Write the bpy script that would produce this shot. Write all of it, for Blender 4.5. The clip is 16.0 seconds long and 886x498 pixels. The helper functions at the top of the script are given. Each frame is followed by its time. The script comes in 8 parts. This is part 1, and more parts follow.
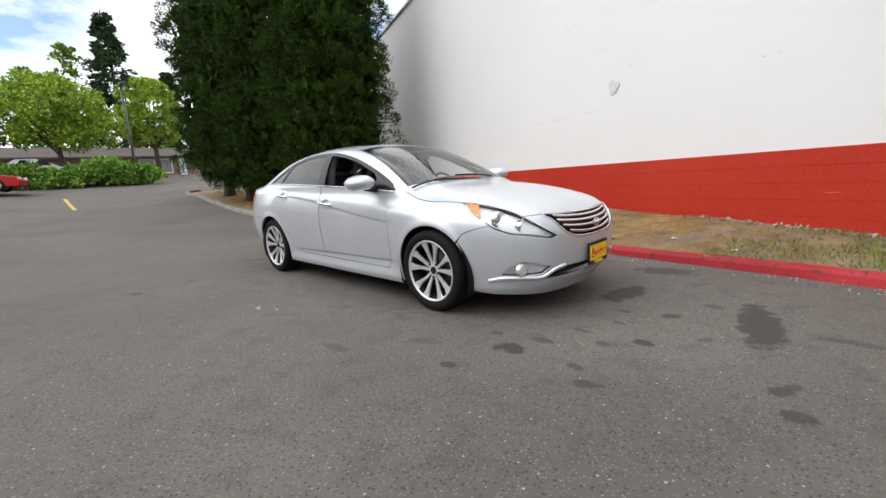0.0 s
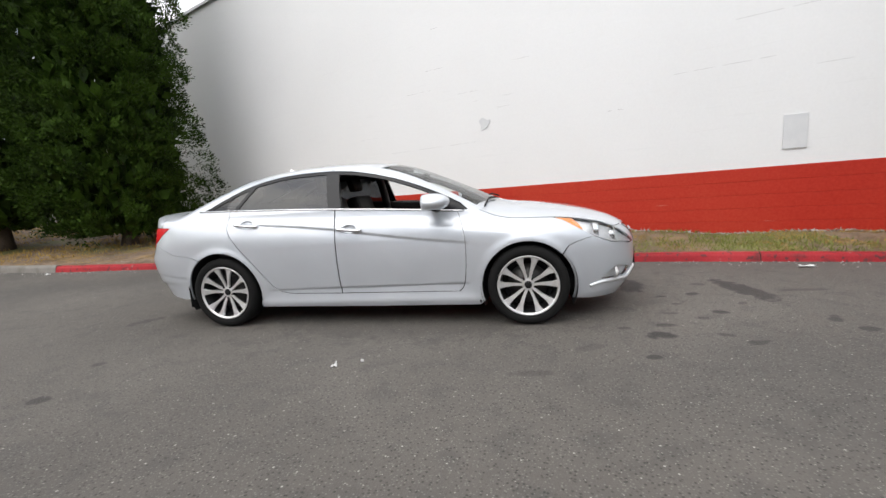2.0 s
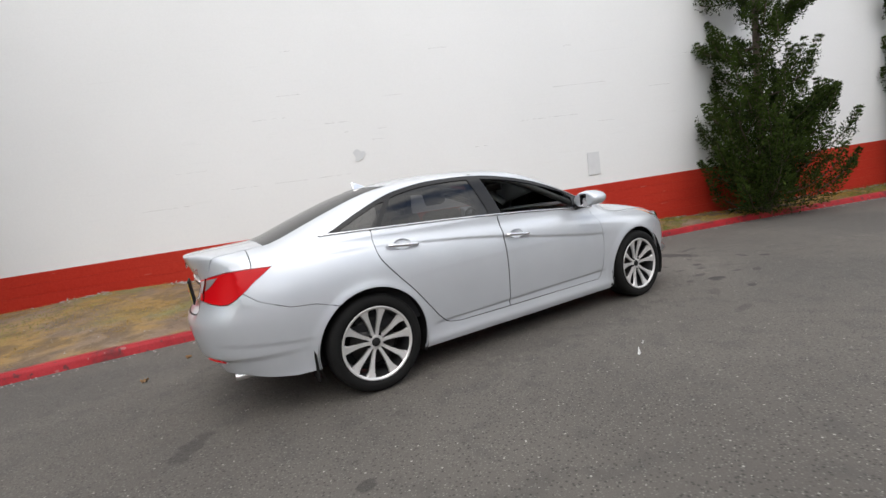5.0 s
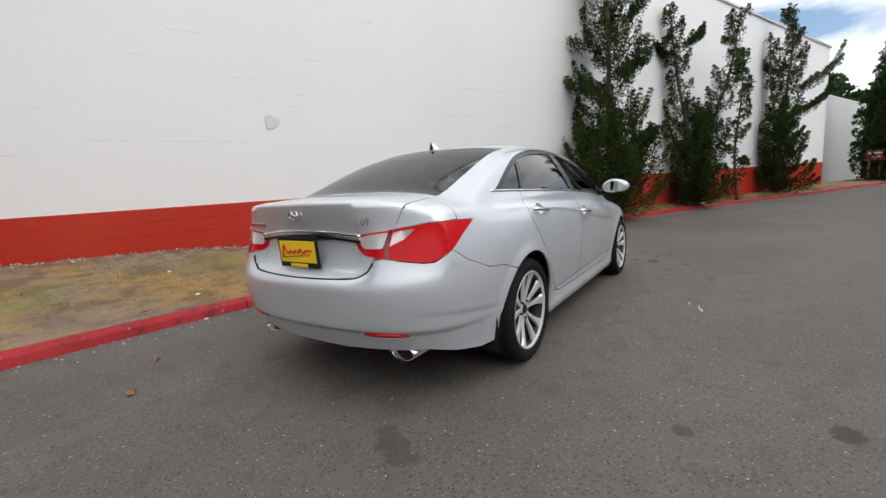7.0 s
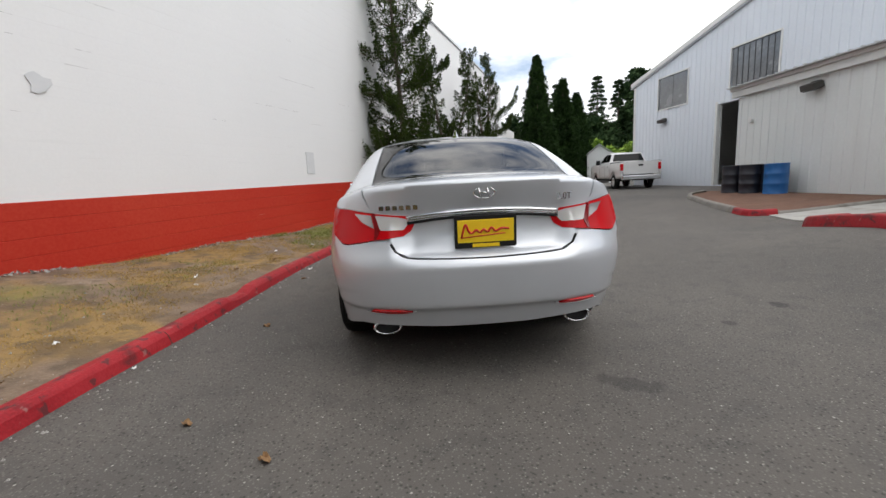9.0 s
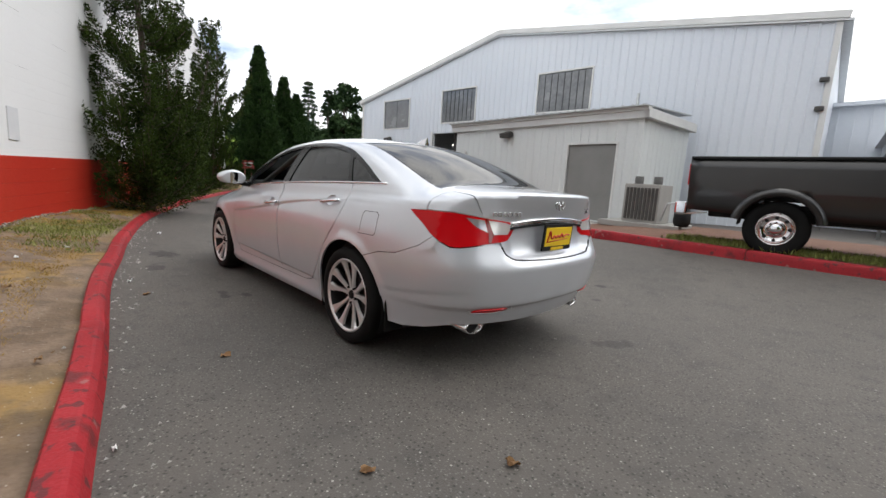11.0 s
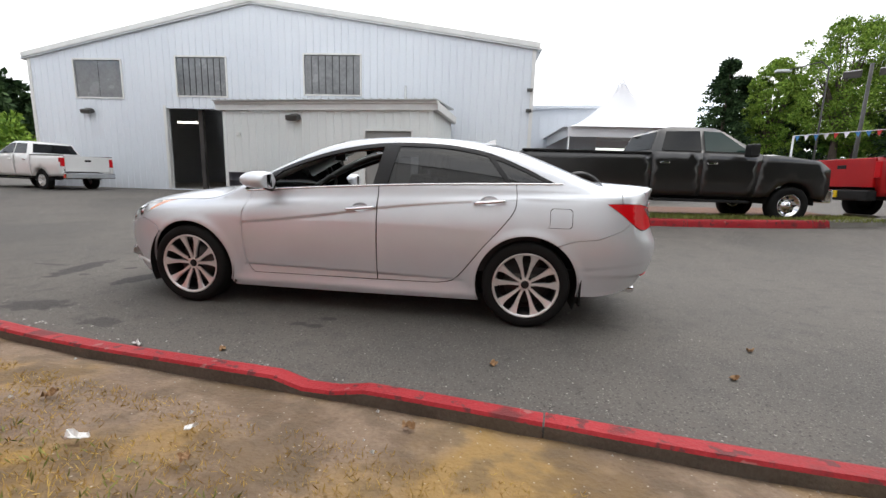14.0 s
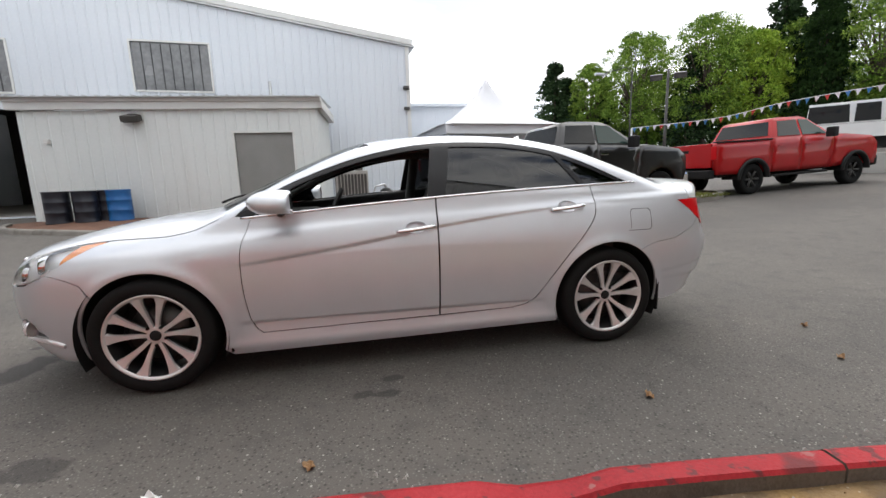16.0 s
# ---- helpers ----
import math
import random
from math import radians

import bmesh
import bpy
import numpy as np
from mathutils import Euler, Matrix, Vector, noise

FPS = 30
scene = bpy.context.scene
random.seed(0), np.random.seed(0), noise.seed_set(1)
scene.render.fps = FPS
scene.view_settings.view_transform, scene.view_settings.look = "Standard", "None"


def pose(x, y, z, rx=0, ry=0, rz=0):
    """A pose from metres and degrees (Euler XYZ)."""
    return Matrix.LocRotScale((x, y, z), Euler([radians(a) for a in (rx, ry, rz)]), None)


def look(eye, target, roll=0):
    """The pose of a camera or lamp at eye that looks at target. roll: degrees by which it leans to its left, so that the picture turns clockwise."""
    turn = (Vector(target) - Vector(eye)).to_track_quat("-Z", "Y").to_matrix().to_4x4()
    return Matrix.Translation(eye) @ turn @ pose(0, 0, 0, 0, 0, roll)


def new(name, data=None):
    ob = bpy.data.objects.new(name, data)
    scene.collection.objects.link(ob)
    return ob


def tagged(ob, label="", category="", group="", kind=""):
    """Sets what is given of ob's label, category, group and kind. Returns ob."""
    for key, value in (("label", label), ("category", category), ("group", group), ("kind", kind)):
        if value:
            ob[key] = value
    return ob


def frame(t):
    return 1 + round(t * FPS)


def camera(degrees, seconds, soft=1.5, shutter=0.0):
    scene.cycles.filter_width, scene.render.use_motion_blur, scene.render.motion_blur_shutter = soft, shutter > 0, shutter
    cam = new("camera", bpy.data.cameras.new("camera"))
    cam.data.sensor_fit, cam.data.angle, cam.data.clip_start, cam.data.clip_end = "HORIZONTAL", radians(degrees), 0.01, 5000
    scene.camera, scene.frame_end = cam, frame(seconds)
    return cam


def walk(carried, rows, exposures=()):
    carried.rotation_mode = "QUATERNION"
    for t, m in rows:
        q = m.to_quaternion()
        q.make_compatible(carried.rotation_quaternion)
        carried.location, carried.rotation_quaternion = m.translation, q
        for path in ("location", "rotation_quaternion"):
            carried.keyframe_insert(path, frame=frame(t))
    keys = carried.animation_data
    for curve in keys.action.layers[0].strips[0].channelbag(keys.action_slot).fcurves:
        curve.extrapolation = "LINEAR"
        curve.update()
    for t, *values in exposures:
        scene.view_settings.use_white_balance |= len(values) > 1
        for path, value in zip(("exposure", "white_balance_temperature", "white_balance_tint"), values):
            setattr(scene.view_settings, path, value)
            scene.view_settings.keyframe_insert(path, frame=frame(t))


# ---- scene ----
cam = camera(93.1, 16.0)

PATH = [
    (0, (3.776, -3.145, 1.089), (2.393, -1.744, 0.737), -3.6),
    (0.5, (3.256, -3.586, 1.156), (2.015, -2.049, 0.845), -4.3),
    (1, (2.676, -3.925, 1.16), (1.688, -2.206, 0.897), -5.6),
    (1.5, (2.027, -4.106, 1.159), (1.293, -2.263, 0.904), -4.2),
    (2, (1.399, -4.274, 1.161), (1.007, -2.334, 0.874), -4.1),
    (2.5, (0.708, -4.324, 1.17), (0.463, -2.369, 0.828), -6.4),
    (3, (0.057, -4.348, 1.189), (0.021, -2.374, 0.87), -6.5),
    (3.5, (-0.581, -4.233, 1.195), (-0.437, -2.266, 0.865), -7.7),
    (4, (-1.155, -4.079, 1.182), (-0.75, -2.135, 0.938), -6.5),
    (4.2, (-1.403, -3.981, 1.187), (-0.871, -2.066, 0.961), -7.0),
    (6.3, (-3.402, -2.576, 1.133), (-1.909, -1.263, 0.909), -5.1),
    (6.5, (-3.539, -2.399, 1.128), (-1.993, -1.152, 0.893), -4.2),
    (7, (-3.833, -1.9, 1.123), (-2.192, -0.793, 0.837), -3.2),
    (7.5, (-4.157, -1.4, 1.103), (-2.356, -0.583, 0.801), -3.0),
    (8, (-4.357, -0.826, 1.106), (-2.469, -0.245, 0.79), -3.9),
    (8.5, (-4.522, -0.239, 1.098), (-2.556, -0.017, 0.805), -3.3),
    (8.6, (-4.529, -0.089, 1.114), (-2.559, 0.066, 0.803), -2.8),
    (9, (-4.522, 0.347, 1.097), (-2.552, 0.231, 0.77), -2.9),
    (9.5, (-4.462, 0.895, 1.106), (-2.56, 0.337, 0.837), -1.5),
    (10, (-4.3, 1.405, 1.104), (-2.536, 0.507, 0.817), -1.4),
    (10.2, (-4.202, 1.58, 1.104), (-2.504, 0.563, 0.817), -0.3),
    (12.3, (-2.92, 3.401, 1.138), (-1.866, 1.731, 0.82), 0.3),
    (12.5, (-2.716, 3.504, 1.113), (-1.71, 1.802, 0.813), -1.7),
    (13, (-2.25, 3.731, 1.088), (-1.453, 1.921, 0.789), 1.1),
    (13.5, (-1.744, 3.96, 1.11), (-1.26, 2.046, 0.789), 2.0),
    (14, (-1.22, 4.03, 1.119), (-0.936, 2.08, 0.782), 1.8),
    (14.5, (-0.719, 4.059, 1.114), (-0.637, 2.094, 0.754), 0.5),
    (15, (-0.304, 3.968, 1.131), (-0.378, 2.012, 0.721), -1.0),
    (15.5, (0.012, 3.729, 1.137), (-0.133, 1.765, 0.787), -2.0),
    (16, (0.234, 3.389, 1.167), (-0.149, 1.456, 0.827), -1.7),
]
walk(cam, [(t, look(eye, target, roll)) for t, eye, target, roll in PATH], exposures=[(0, 0.8), (4.2, 0.72), (6.3, 0.49), (10.2, 0.5), (12.3, 0.88), (16, 0.82)])
# ---- sky, sun and exposure ----
world = bpy.data.worlds.new("sky")
scene.world = world
world.use_nodes = True
wn, wl = world.node_tree.nodes, world.node_tree.links
sky = wn.new("ShaderNodeTexSky")
sky.sky_type, sky.sun_disc = "NISHITA", False
sky.sun_elevation, sky.sun_rotation = radians(52), radians(200)
tint = wn.new("ShaderNodeMix")
tint.data_type = "RGBA"
co = wn.new("ShaderNodeTexCoord")
stretch = wn.new("ShaderNodeMapping")
stretch.inputs["Scale"].default_value = (1.0, 1.0, 2.6)
cloud = wn.new("ShaderNodeTexNoise")
cloud.inputs["Scale"].default_value, cloud.inputs["Detail"].default_value, cloud.inputs["Roughness"].default_value = 2.3, 7, 0.55
cover = wn.new("ShaderNodeValToRGB")
cover.color_ramp.elements[0].position, cover.color_ramp.elements[1].position = 0.37, 0.51
grey = wn.new("ShaderNodeTexNoise")
grey.inputs["Scale"].default_value, grey.inputs["Detail"].default_value = 3.1, 5
shade = wn.new("ShaderNodeValToRGB")
shade.color_ramp.elements[0].color, shade.color_ramp.elements[1].color = (7.2, 7.4, 7.9, 1), (11.0, 10.9, 10.7, 1)
shade.color_ramp.elements[0].position, shade.color_ramp.elements[1].position = 0.35, 0.6
wl.new(co.outputs["Generated"], stretch.inputs[0])
wl.new(stretch.outputs[0], cloud.inputs["Vector"])
wl.new(stretch.outputs[0], grey.inputs["Vector"])
wl.new(cloud.outputs["Fac"], cover.inputs[0])
wl.new(grey.outputs["Fac"], shade.inputs[0])
wl.new(cover.outputs[0], tint.inputs["Factor"])
wl.new(sky.outputs[0], tint.inputs["A"])
wl.new(shade.outputs[0], tint.inputs["B"])
wl.new(tint.outputs["Result"], wn["Background"].inputs[0])
wn["Background"].inputs[1].default_value = 0.12
sun = new("sun", bpy.data.lights.new("sun", "SUN"))
sun.data.energy, sun.data.angle, sun.data.color = 0.9, radians(60), (1, 0.97, 0.93)
sun.matrix_world = look((-6, -14, 22), (0, 0, 0))


# ---- mesh helpers ----
from mathutils.geometry import delaunay_2d_cdt

SHELL = {}


def build(name, verts, faces, material, parent=None, label="", smooth=True):
    """One mesh object out of vertices and faces, under a parent if one is given."""
    me = bpy.data.meshes.new(name)
    me.from_pydata([tuple(map(float, v)) for v in verts], [], [tuple(map(int, f)) for f in faces])
    me.update()
    if smooth:
        me.shade_smooth()
    if material is not None:
        me.materials.append(material)
    ob = new(name, me)
    if parent is not None:
        ob.parent = parent
    if label:
        ob["label"] = label
    return ob


def part(name, bm, material, parent=None, label="", smooth=False):
    me = bpy.data.meshes.new(name)
    bm.normal_update()
    bm.to_mesh(me)
    bm.free()
    if smooth:
        me.shade_smooth()
    me.materials.append(material)
    ob = new(name, me)
    if parent is not None:
        ob.parent = parent
    if label:
        ob["label"] = label
    return ob


def thing(name, label, category, m=None, group="", kind=""):
    ob = new(name)
    ob.empty_display_size = 0.2
    if m is not None:
        ob.matrix_world = m
    return tagged(ob, label, category, group, kind)


def bm_box(bm, x0, x1, y0, y1, z0, z1, bevel=0.0, m=None):
    """A box with bevelled edges, added to bm."""
    got = bmesh.ops.create_cube(bm, size=1)["verts"]
    for v in got:
        v.co = Vector(((x0 + x1) / 2 + v.co.x * (x1 - x0), (y0 + y1) / 2 + v.co.y * (y1 - y0), (z0 + z1) / 2 + v.co.z * (z1 - z0)))
    if bevel:
        edges = list({e for v in got for e in v.link_edges})
        out = bmesh.ops.bevel(bm, geom=edges, offset=bevel, segments=2, affect="EDGES", profile=0.6)
        got = list({v for f in out["faces"] for v in f.verts} | {v for v in got if v.is_valid})
    if m is not None:
        bmesh.ops.transform(bm, matrix=m, verts=[v for v in got if v.is_valid])
    return got


def box_part(name, dims, material, parent=None, bevel=0.01, m=None, label=""):
    bm = bmesh.new()
    bm_box(bm, *dims, bevel, m)
    return part(name, bm, material, parent, label)


def lathe(profile, n=48, axis="y", a0=0.0, a1=2 * math.pi, close=True):
    """Vertices and faces of a profile of (radius, along) turned about an axis."""
    verts, faces = [], []
    k = len(profile)
    turns = n if close else n + 1
    for i in range(turns):
        a = a0 + (a1 - a0) * i / n
        c, s = math.cos(a), math.sin(a)
        for r, h in profile:
            verts.append((r * c, h, r * s) if axis == "y" else (r * c, r * s, h) if axis == "z" else (h, r * c, r * s))
    for i in range(n):
        j = (i + 1) % turns
        for q in range(k - 1):
            faces.append((i * k + q, i * k + q + 1, j * k + q + 1, j * k + q))
    return verts, faces


def tube(points, radius, n=8, taper=None):
    """Vertices and faces of a round bar along points."""
    pts = [Vector(p) for p in points]
    verts, faces = [], []
    up = Vector((0.13, 0.21, 0.97))
    for i, p in enumerate(pts):
        d = (pts[min(i + 1, len(pts) - 1)] - pts[max(i - 1, 0)]).normalized()
        a = d.cross(up)
        a = (a if a.length > 1e-4 else d.cross(Vector((1, 0, 0)))).normalized()
        b = d.cross(a)
        r = radius * (1 if taper is None else taper[i])
        verts += [p + (a * math.cos(2 * math.pi * k / n) + b * math.sin(2 * math.pi * k / n)) * r for k in range(n)]
    for i in range(len(pts) - 1):
        for k in range(n):
            faces.append((i * n + k, i * n + (k + 1) % n, (i + 1) * n + (k + 1) % n, (i + 1) * n + k))
    faces += [tuple(range(n))[::-1], tuple(range((len(pts) - 1) * n, len(pts) * n))]
    return verts, faces


def spline(points, n=12):
    """A dense smooth line through points of any dimension."""
    p = np.array(points, float)
    p = np.vstack([2 * p[0] - p[1], p, 2 * p[-1] - p[-2]])
    out = []
    for i in range(1, len(p) - 2):
        for t in np.linspace(0, 1, n, endpoint=False):
            out.append(0.5 * (2 * p[i] + (p[i + 1] - p[i - 1]) * t + (2 * p[i - 1] - 5 * p[i] + 4 * p[i + 1] - p[i + 2]) * t**2 + (3 * p[i] - p[i - 1] - 3 * p[i + 1] + p[i + 2]) * t**3))
    out.append(p[-2])
    return np.array(out)


def curve_of(points, smooth=0.0):
    """A function of one variable through points, smoothed over a width."""
    d = spline(points, 24)
    order = np.argsort(d[:, 0])
    xs, ys = d[order, 0], d[order, 1]
    if smooth:
        g = np.linspace(xs[0], xs[-1], 1200)
        v = np.interp(g, xs, ys)
        k = max(1, int(smooth / (g[1] - g[0])))
        w = np.hanning(2 * k + 3)[1:-1]
        v = np.convolve(np.pad(v, k, mode="reflect", reflect_type="odd"), w / w.sum(), "valid")
        xs, ys = g, v
    return lambda x: np.interp(x, xs, ys)


def inside(poly, p):
    """Which of the points p lie inside a closed line."""
    x, y = p[:, 0], p[:, 1]
    hit = np.zeros(len(p), bool)
    q = np.roll(poly, -1, 0)
    for (x0, y0), (x1, y1) in zip(poly, q):
        if y0 != y1:
            hit ^= ((y0 > y) != (y1 > y)) & (x < (x1 - x0) * (y - y0) / (y1 - y0) + x0)
    return hit


def densify(poly, step):
    out = []
    q = np.roll(poly, -1, 0)
    for a, b in zip(np.array(poly, float), np.array(q, float)):
        k = max(1, int(np.ceil(np.linalg.norm(b - a) / step)))
        out += [a + (b - a) * i / k for i in range(k)]
    return np.array(out)


def fill(poly, cell, holes=(), lines=()):
    """Points and triangles of a flat shape with holes; lines are kept as edges."""
    loops = [densify(poly, cell)] + [densify(h, cell) for h in holes]
    pts, edges = [], []
    for loop in loops:
        k = len(pts)
        pts += list(loop)
        edges += [(k + i, k + (i + 1) % len(loop)) for i in range(len(loop))]
    rim = np.array(pts)
    for line in lines:
        line = np.array(line)
        keep = inside(loops[0], line) & np.all([~inside(h, line) for h in loops[1:]] or [np.ones(len(line), bool)], 0)
        keep &= np.array([((rim - p) ** 2).sum(1).min() > (0.3 * cell) ** 2 for p in line])
        k = len(pts)
        idx = np.where(keep)[0]
        pts += [line[i] for i in idx]
        edges += [(k + n, k + n + 1) for n, (i, j) in enumerate(zip(idx[:-1], idx[1:])) if j == i + 1]
    rim = np.array(pts)
    lo, hi = rim.min(0), rim.max(0)
    gx, gy = np.meshgrid(np.arange(lo[0], hi[0] + cell, cell), np.arange(lo[1], hi[1] + cell, cell * 0.87))
    gx = gx + (np.arange(gx.shape[0])[:, None] % 2) * cell / 2
    g = np.stack([gx.ravel(), gy.ravel()], 1)
    g = g[inside(loops[0], g)]
    for h in loops[1:]:
        g = g[~inside(h, g)]
    if len(g):
        near = np.array([((rim - p) ** 2).sum(1).min() for p in g])
        g = g[near > (0.5 * cell) ** 2]
    pts += list(g)
    v, _, f, *_ = delaunay_2d_cdt([Vector(p) for p in pts], edges, [], 0, 1e-6)
    v = np.array([tuple(p) for p in v])
    f = np.array([t for t in f if len(t) == 3])
    mid = v[f].mean(1)
    ok = inside(loops[0], mid)
    for h in loops[1:]:
        ok &= ~inside(h, mid)
    return v, f[ok]


# ---- materials ----
def surface(name, colours, scale=4.0, fine=60.0, rough=0.7, metal=0.0, bump=0.2, bump_scale=None, rough_var=0.1, detail=6.0, dist=0.01, **more):
    """A surface whose colour drifts between tones at one scale, with grain and relief at a finer one."""
    m = bpy.data.materials.new(name)
    m.use_nodes = True
    nt = m.node_tree
    n, l = nt.nodes, nt.links
    b = n["Principled BSDF"]
    co = n.new("ShaderNodeTexCoord")
    big = n.new("ShaderNodeTexNoise")
    big.inputs["Scale"].default_value, big.inputs["Detail"].default_value = scale, detail
    small = n.new("ShaderNodeTexNoise")
    small.inputs["Scale"].default_value, small.inputs["Detail"].default_value = fine, 4
    mix = n.new("ShaderNodeMath")
    mix.operation = "MULTIPLY_ADD"
    mix.inputs[1].default_value = 0.35
    half = n.new("ShaderNodeMath")
    half.operation = "MULTIPLY"
    half.inputs[1].default_value = 0.65
    ramp = n.new("ShaderNodeValToRGB")
    for t in (big, small):
        l.new(co.outputs["Object"], t.inputs["Vector"])
    l.new(big.outputs["Fac"], half.inputs[0])
    l.new(small.outputs["Fac"], mix.inputs[0])
    l.new(half.outputs[0], mix.inputs[2])
    l.new(mix.outputs[0], ramp.inputs[0])
    e = ramp.color_ramp.elements
    while len(e) < len(colours):
        e.new(0.5)
    for i, c in enumerate(colours):
        e[i].position = 0.32 + 0.36 * i / max(1, len(colours) - 1)
        e[i].color = (*c, 1)
    l.new(ramp.outputs[0], b.inputs["Base Color"])
    rr = n.new("ShaderNodeMapRange")
    rr.inputs["To Min"].default_value, rr.inputs["To Max"].default_value = rough - rough_var, min(1, rough + rough_var)
    l.new(big.outputs["Fac"], rr.inputs[0])
    l.new(rr.outputs[0], b.inputs["Roughness"])
    b.inputs["Metallic"].default_value = metal
    if bump:
        grain = small
        if bump_scale:
            grain = n.new("ShaderNodeTexNoise")
            grain.inputs["Scale"].default_value, grain.inputs["Detail"].default_value = bump_scale, 5
            l.new(co.outputs["Object"], grain.inputs["Vector"])
        bp = n.new("ShaderNodeBump")
        bp.inputs["Strength"].default_value, bp.inputs["Distance"].default_value = bump, dist
        l.new(grain.outputs["Fac"], bp.inputs["Height"])
        l.new(bp.outputs[0], b.inputs["Normal"])
    for k, v in more.items():
        b.inputs[k.replace("_", " ")].default_value = v
    return m


def plain(name, col, rough=0.4, metal=0.0, **more):
    m = bpy.data.materials.new(name)
    m.use_nodes = True
    b = m.node_tree.nodes["Principled BSDF"]
    b.inputs["Base Color"].default_value = (*col, 1)
    b.inputs["Roughness"].default_value, b.inputs["Metallic"].default_value = rough, metal
    for k, v in more.items():
        b.inputs[k.replace("_", " ")].default_value = v
    return m


M_PAINT = surface("silver_paint", [(0.57, 0.595, 0.63), (0.62, 0.645, 0.68)], 3, 900, 0.36, 0.38, 0.02, rough_var=0.03, dist=0.0005, Coat_Weight=0.9, Coat_Roughness=0.015)
M_CHROME = plain("chrome", (0.8, 0.8, 0.81), 0.08, 1.0)
M_ALLOY = surface("alloy", [(0.62, 0.61, 0.6), (0.74, 0.73, 0.72)], 12, 400, 0.35, 0.5, 0.02, dist=0.001)
M_DISC = surface("brake_disc", [(0.06, 0.058, 0.055), (0.12, 0.115, 0.11)], 10, 200, 0.45, 0.8, 0.05, dist=0.001)
M_RUBBER = surface("rubber", [(0.006, 0.006, 0.006), (0.012, 0.0118, 0.0115)], 6, 150, 0.8, 0.0, 0.1, dist=0.002, Specular_IOR_Level=0.18)
M_BLACK = surface("black_plastic", [(0.008, 0.008, 0.008), (0.016, 0.016, 0.016)], 6, 200, 0.6, 0.0, 0.05, dist=0.001, Specular_IOR_Level=0.25)
M_TRIM = plain("gloss_black", (0.01, 0.01, 0.011), 0.25, Specular_IOR_Level=0.3)
def glazing(name, tint, ior):
    """A pane: light passes with a tint, and the gloss follows Fresnel."""
    m = bpy.data.materials.new(name)
    m.use_nodes = True
    n, l = m.node_tree.nodes, m.node_tree.links
    n.remove(n["Principled BSDF"])
    clear, gloss, mix, fr = n.new("ShaderNodeBsdfTransparent"), n.new("ShaderNodeBsdfGlossy"), n.new("ShaderNodeMixShader"), n.new("ShaderNodeFresnel")
    clear.inputs["Color"].default_value = (*tint, 1)
    gloss.inputs["Roughness"].default_value = 0.0
    fr.inputs["IOR"].default_value = ior
    l.new(fr.outputs[0], mix.inputs[0])
    l.new(clear.outputs[0], mix.inputs[1])
    l.new(gloss.outputs[0], mix.inputs[2])
    l.new(mix.outputs[0], n["Material Output"].inputs["Surface"])
    return m


M_CLEAR = glazing("windscreen_glass", (0.8, 0.86, 0.84), 1.75)
M_TINT = glazing("tinted_glass", (0.07, 0.073, 0.078), 1.65)
M_LENS = plain("clear_lens", (0.95, 0.95, 0.95), 0.02, Transmission_Weight=1.0, IOR=1.15, Coat_Weight=0.6)
M_LENS_W = plain("clear_red_edge_lens", (0.78, 0.76, 0.75), 0.16, 0.35, Coat_Weight=1.0)
M_LENS_G = plain("smoky_lens", (0.55, 0.5, 0.49), 0.12, 0.55, Coat_Weight=1.0)
M_BOWL = plain("lamp_bowl", (0.78, 0.79, 0.8), 0.3, 0.45)
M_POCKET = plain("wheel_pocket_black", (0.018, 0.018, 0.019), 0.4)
M_AMBER = plain("amber_lens", (0.8, 0.28, 0.06), 0.15, Coat_Weight=0.8)
M_REDLENS = plain("red_lens", (0.52, 0.003, 0.007), 0.3, Coat_Weight=0.2, Coat_Roughness=0.01, Specular_IOR_Level=0.15)
M_REDDEEP = plain("deep_red_lens", (0.2, 0.0015, 0.004), 0.2, Coat_Weight=0.9, Coat_Roughness=0.01)
M_YELLOW = surface("plate_yellow", [(0.85, 0.56, 0.01), (0.92, 0.64, 0.02)], 20, 300, 0.45, 0, 0)
M_SCRIPT = plain("plate_red", (0.55, 0.03, 0.01), 0.4)
M_CLOTH = surface("cabin_dark", [(0.018, 0.018, 0.02), (0.035, 0.034, 0.035)], 9, 300, 0.8, 0, 0.1, dist=0.002)
M_LEATHER = surface("leather", [(0.02, 0.019, 0.018), (0.04, 0.038, 0.036)], 8, 200, 0.5, 0, 0.15, dist=0.002)
M_LINER = surface("headliner", [(0.12, 0.12, 0.12), (0.17, 0.17, 0.165)], 10, 300, 0.9, 0, 0.1, dist=0.002)


def node_chain(m):
    n, l = m.node_tree.nodes, m.node_tree.links
    return n, l, n["Principled BSDF"]


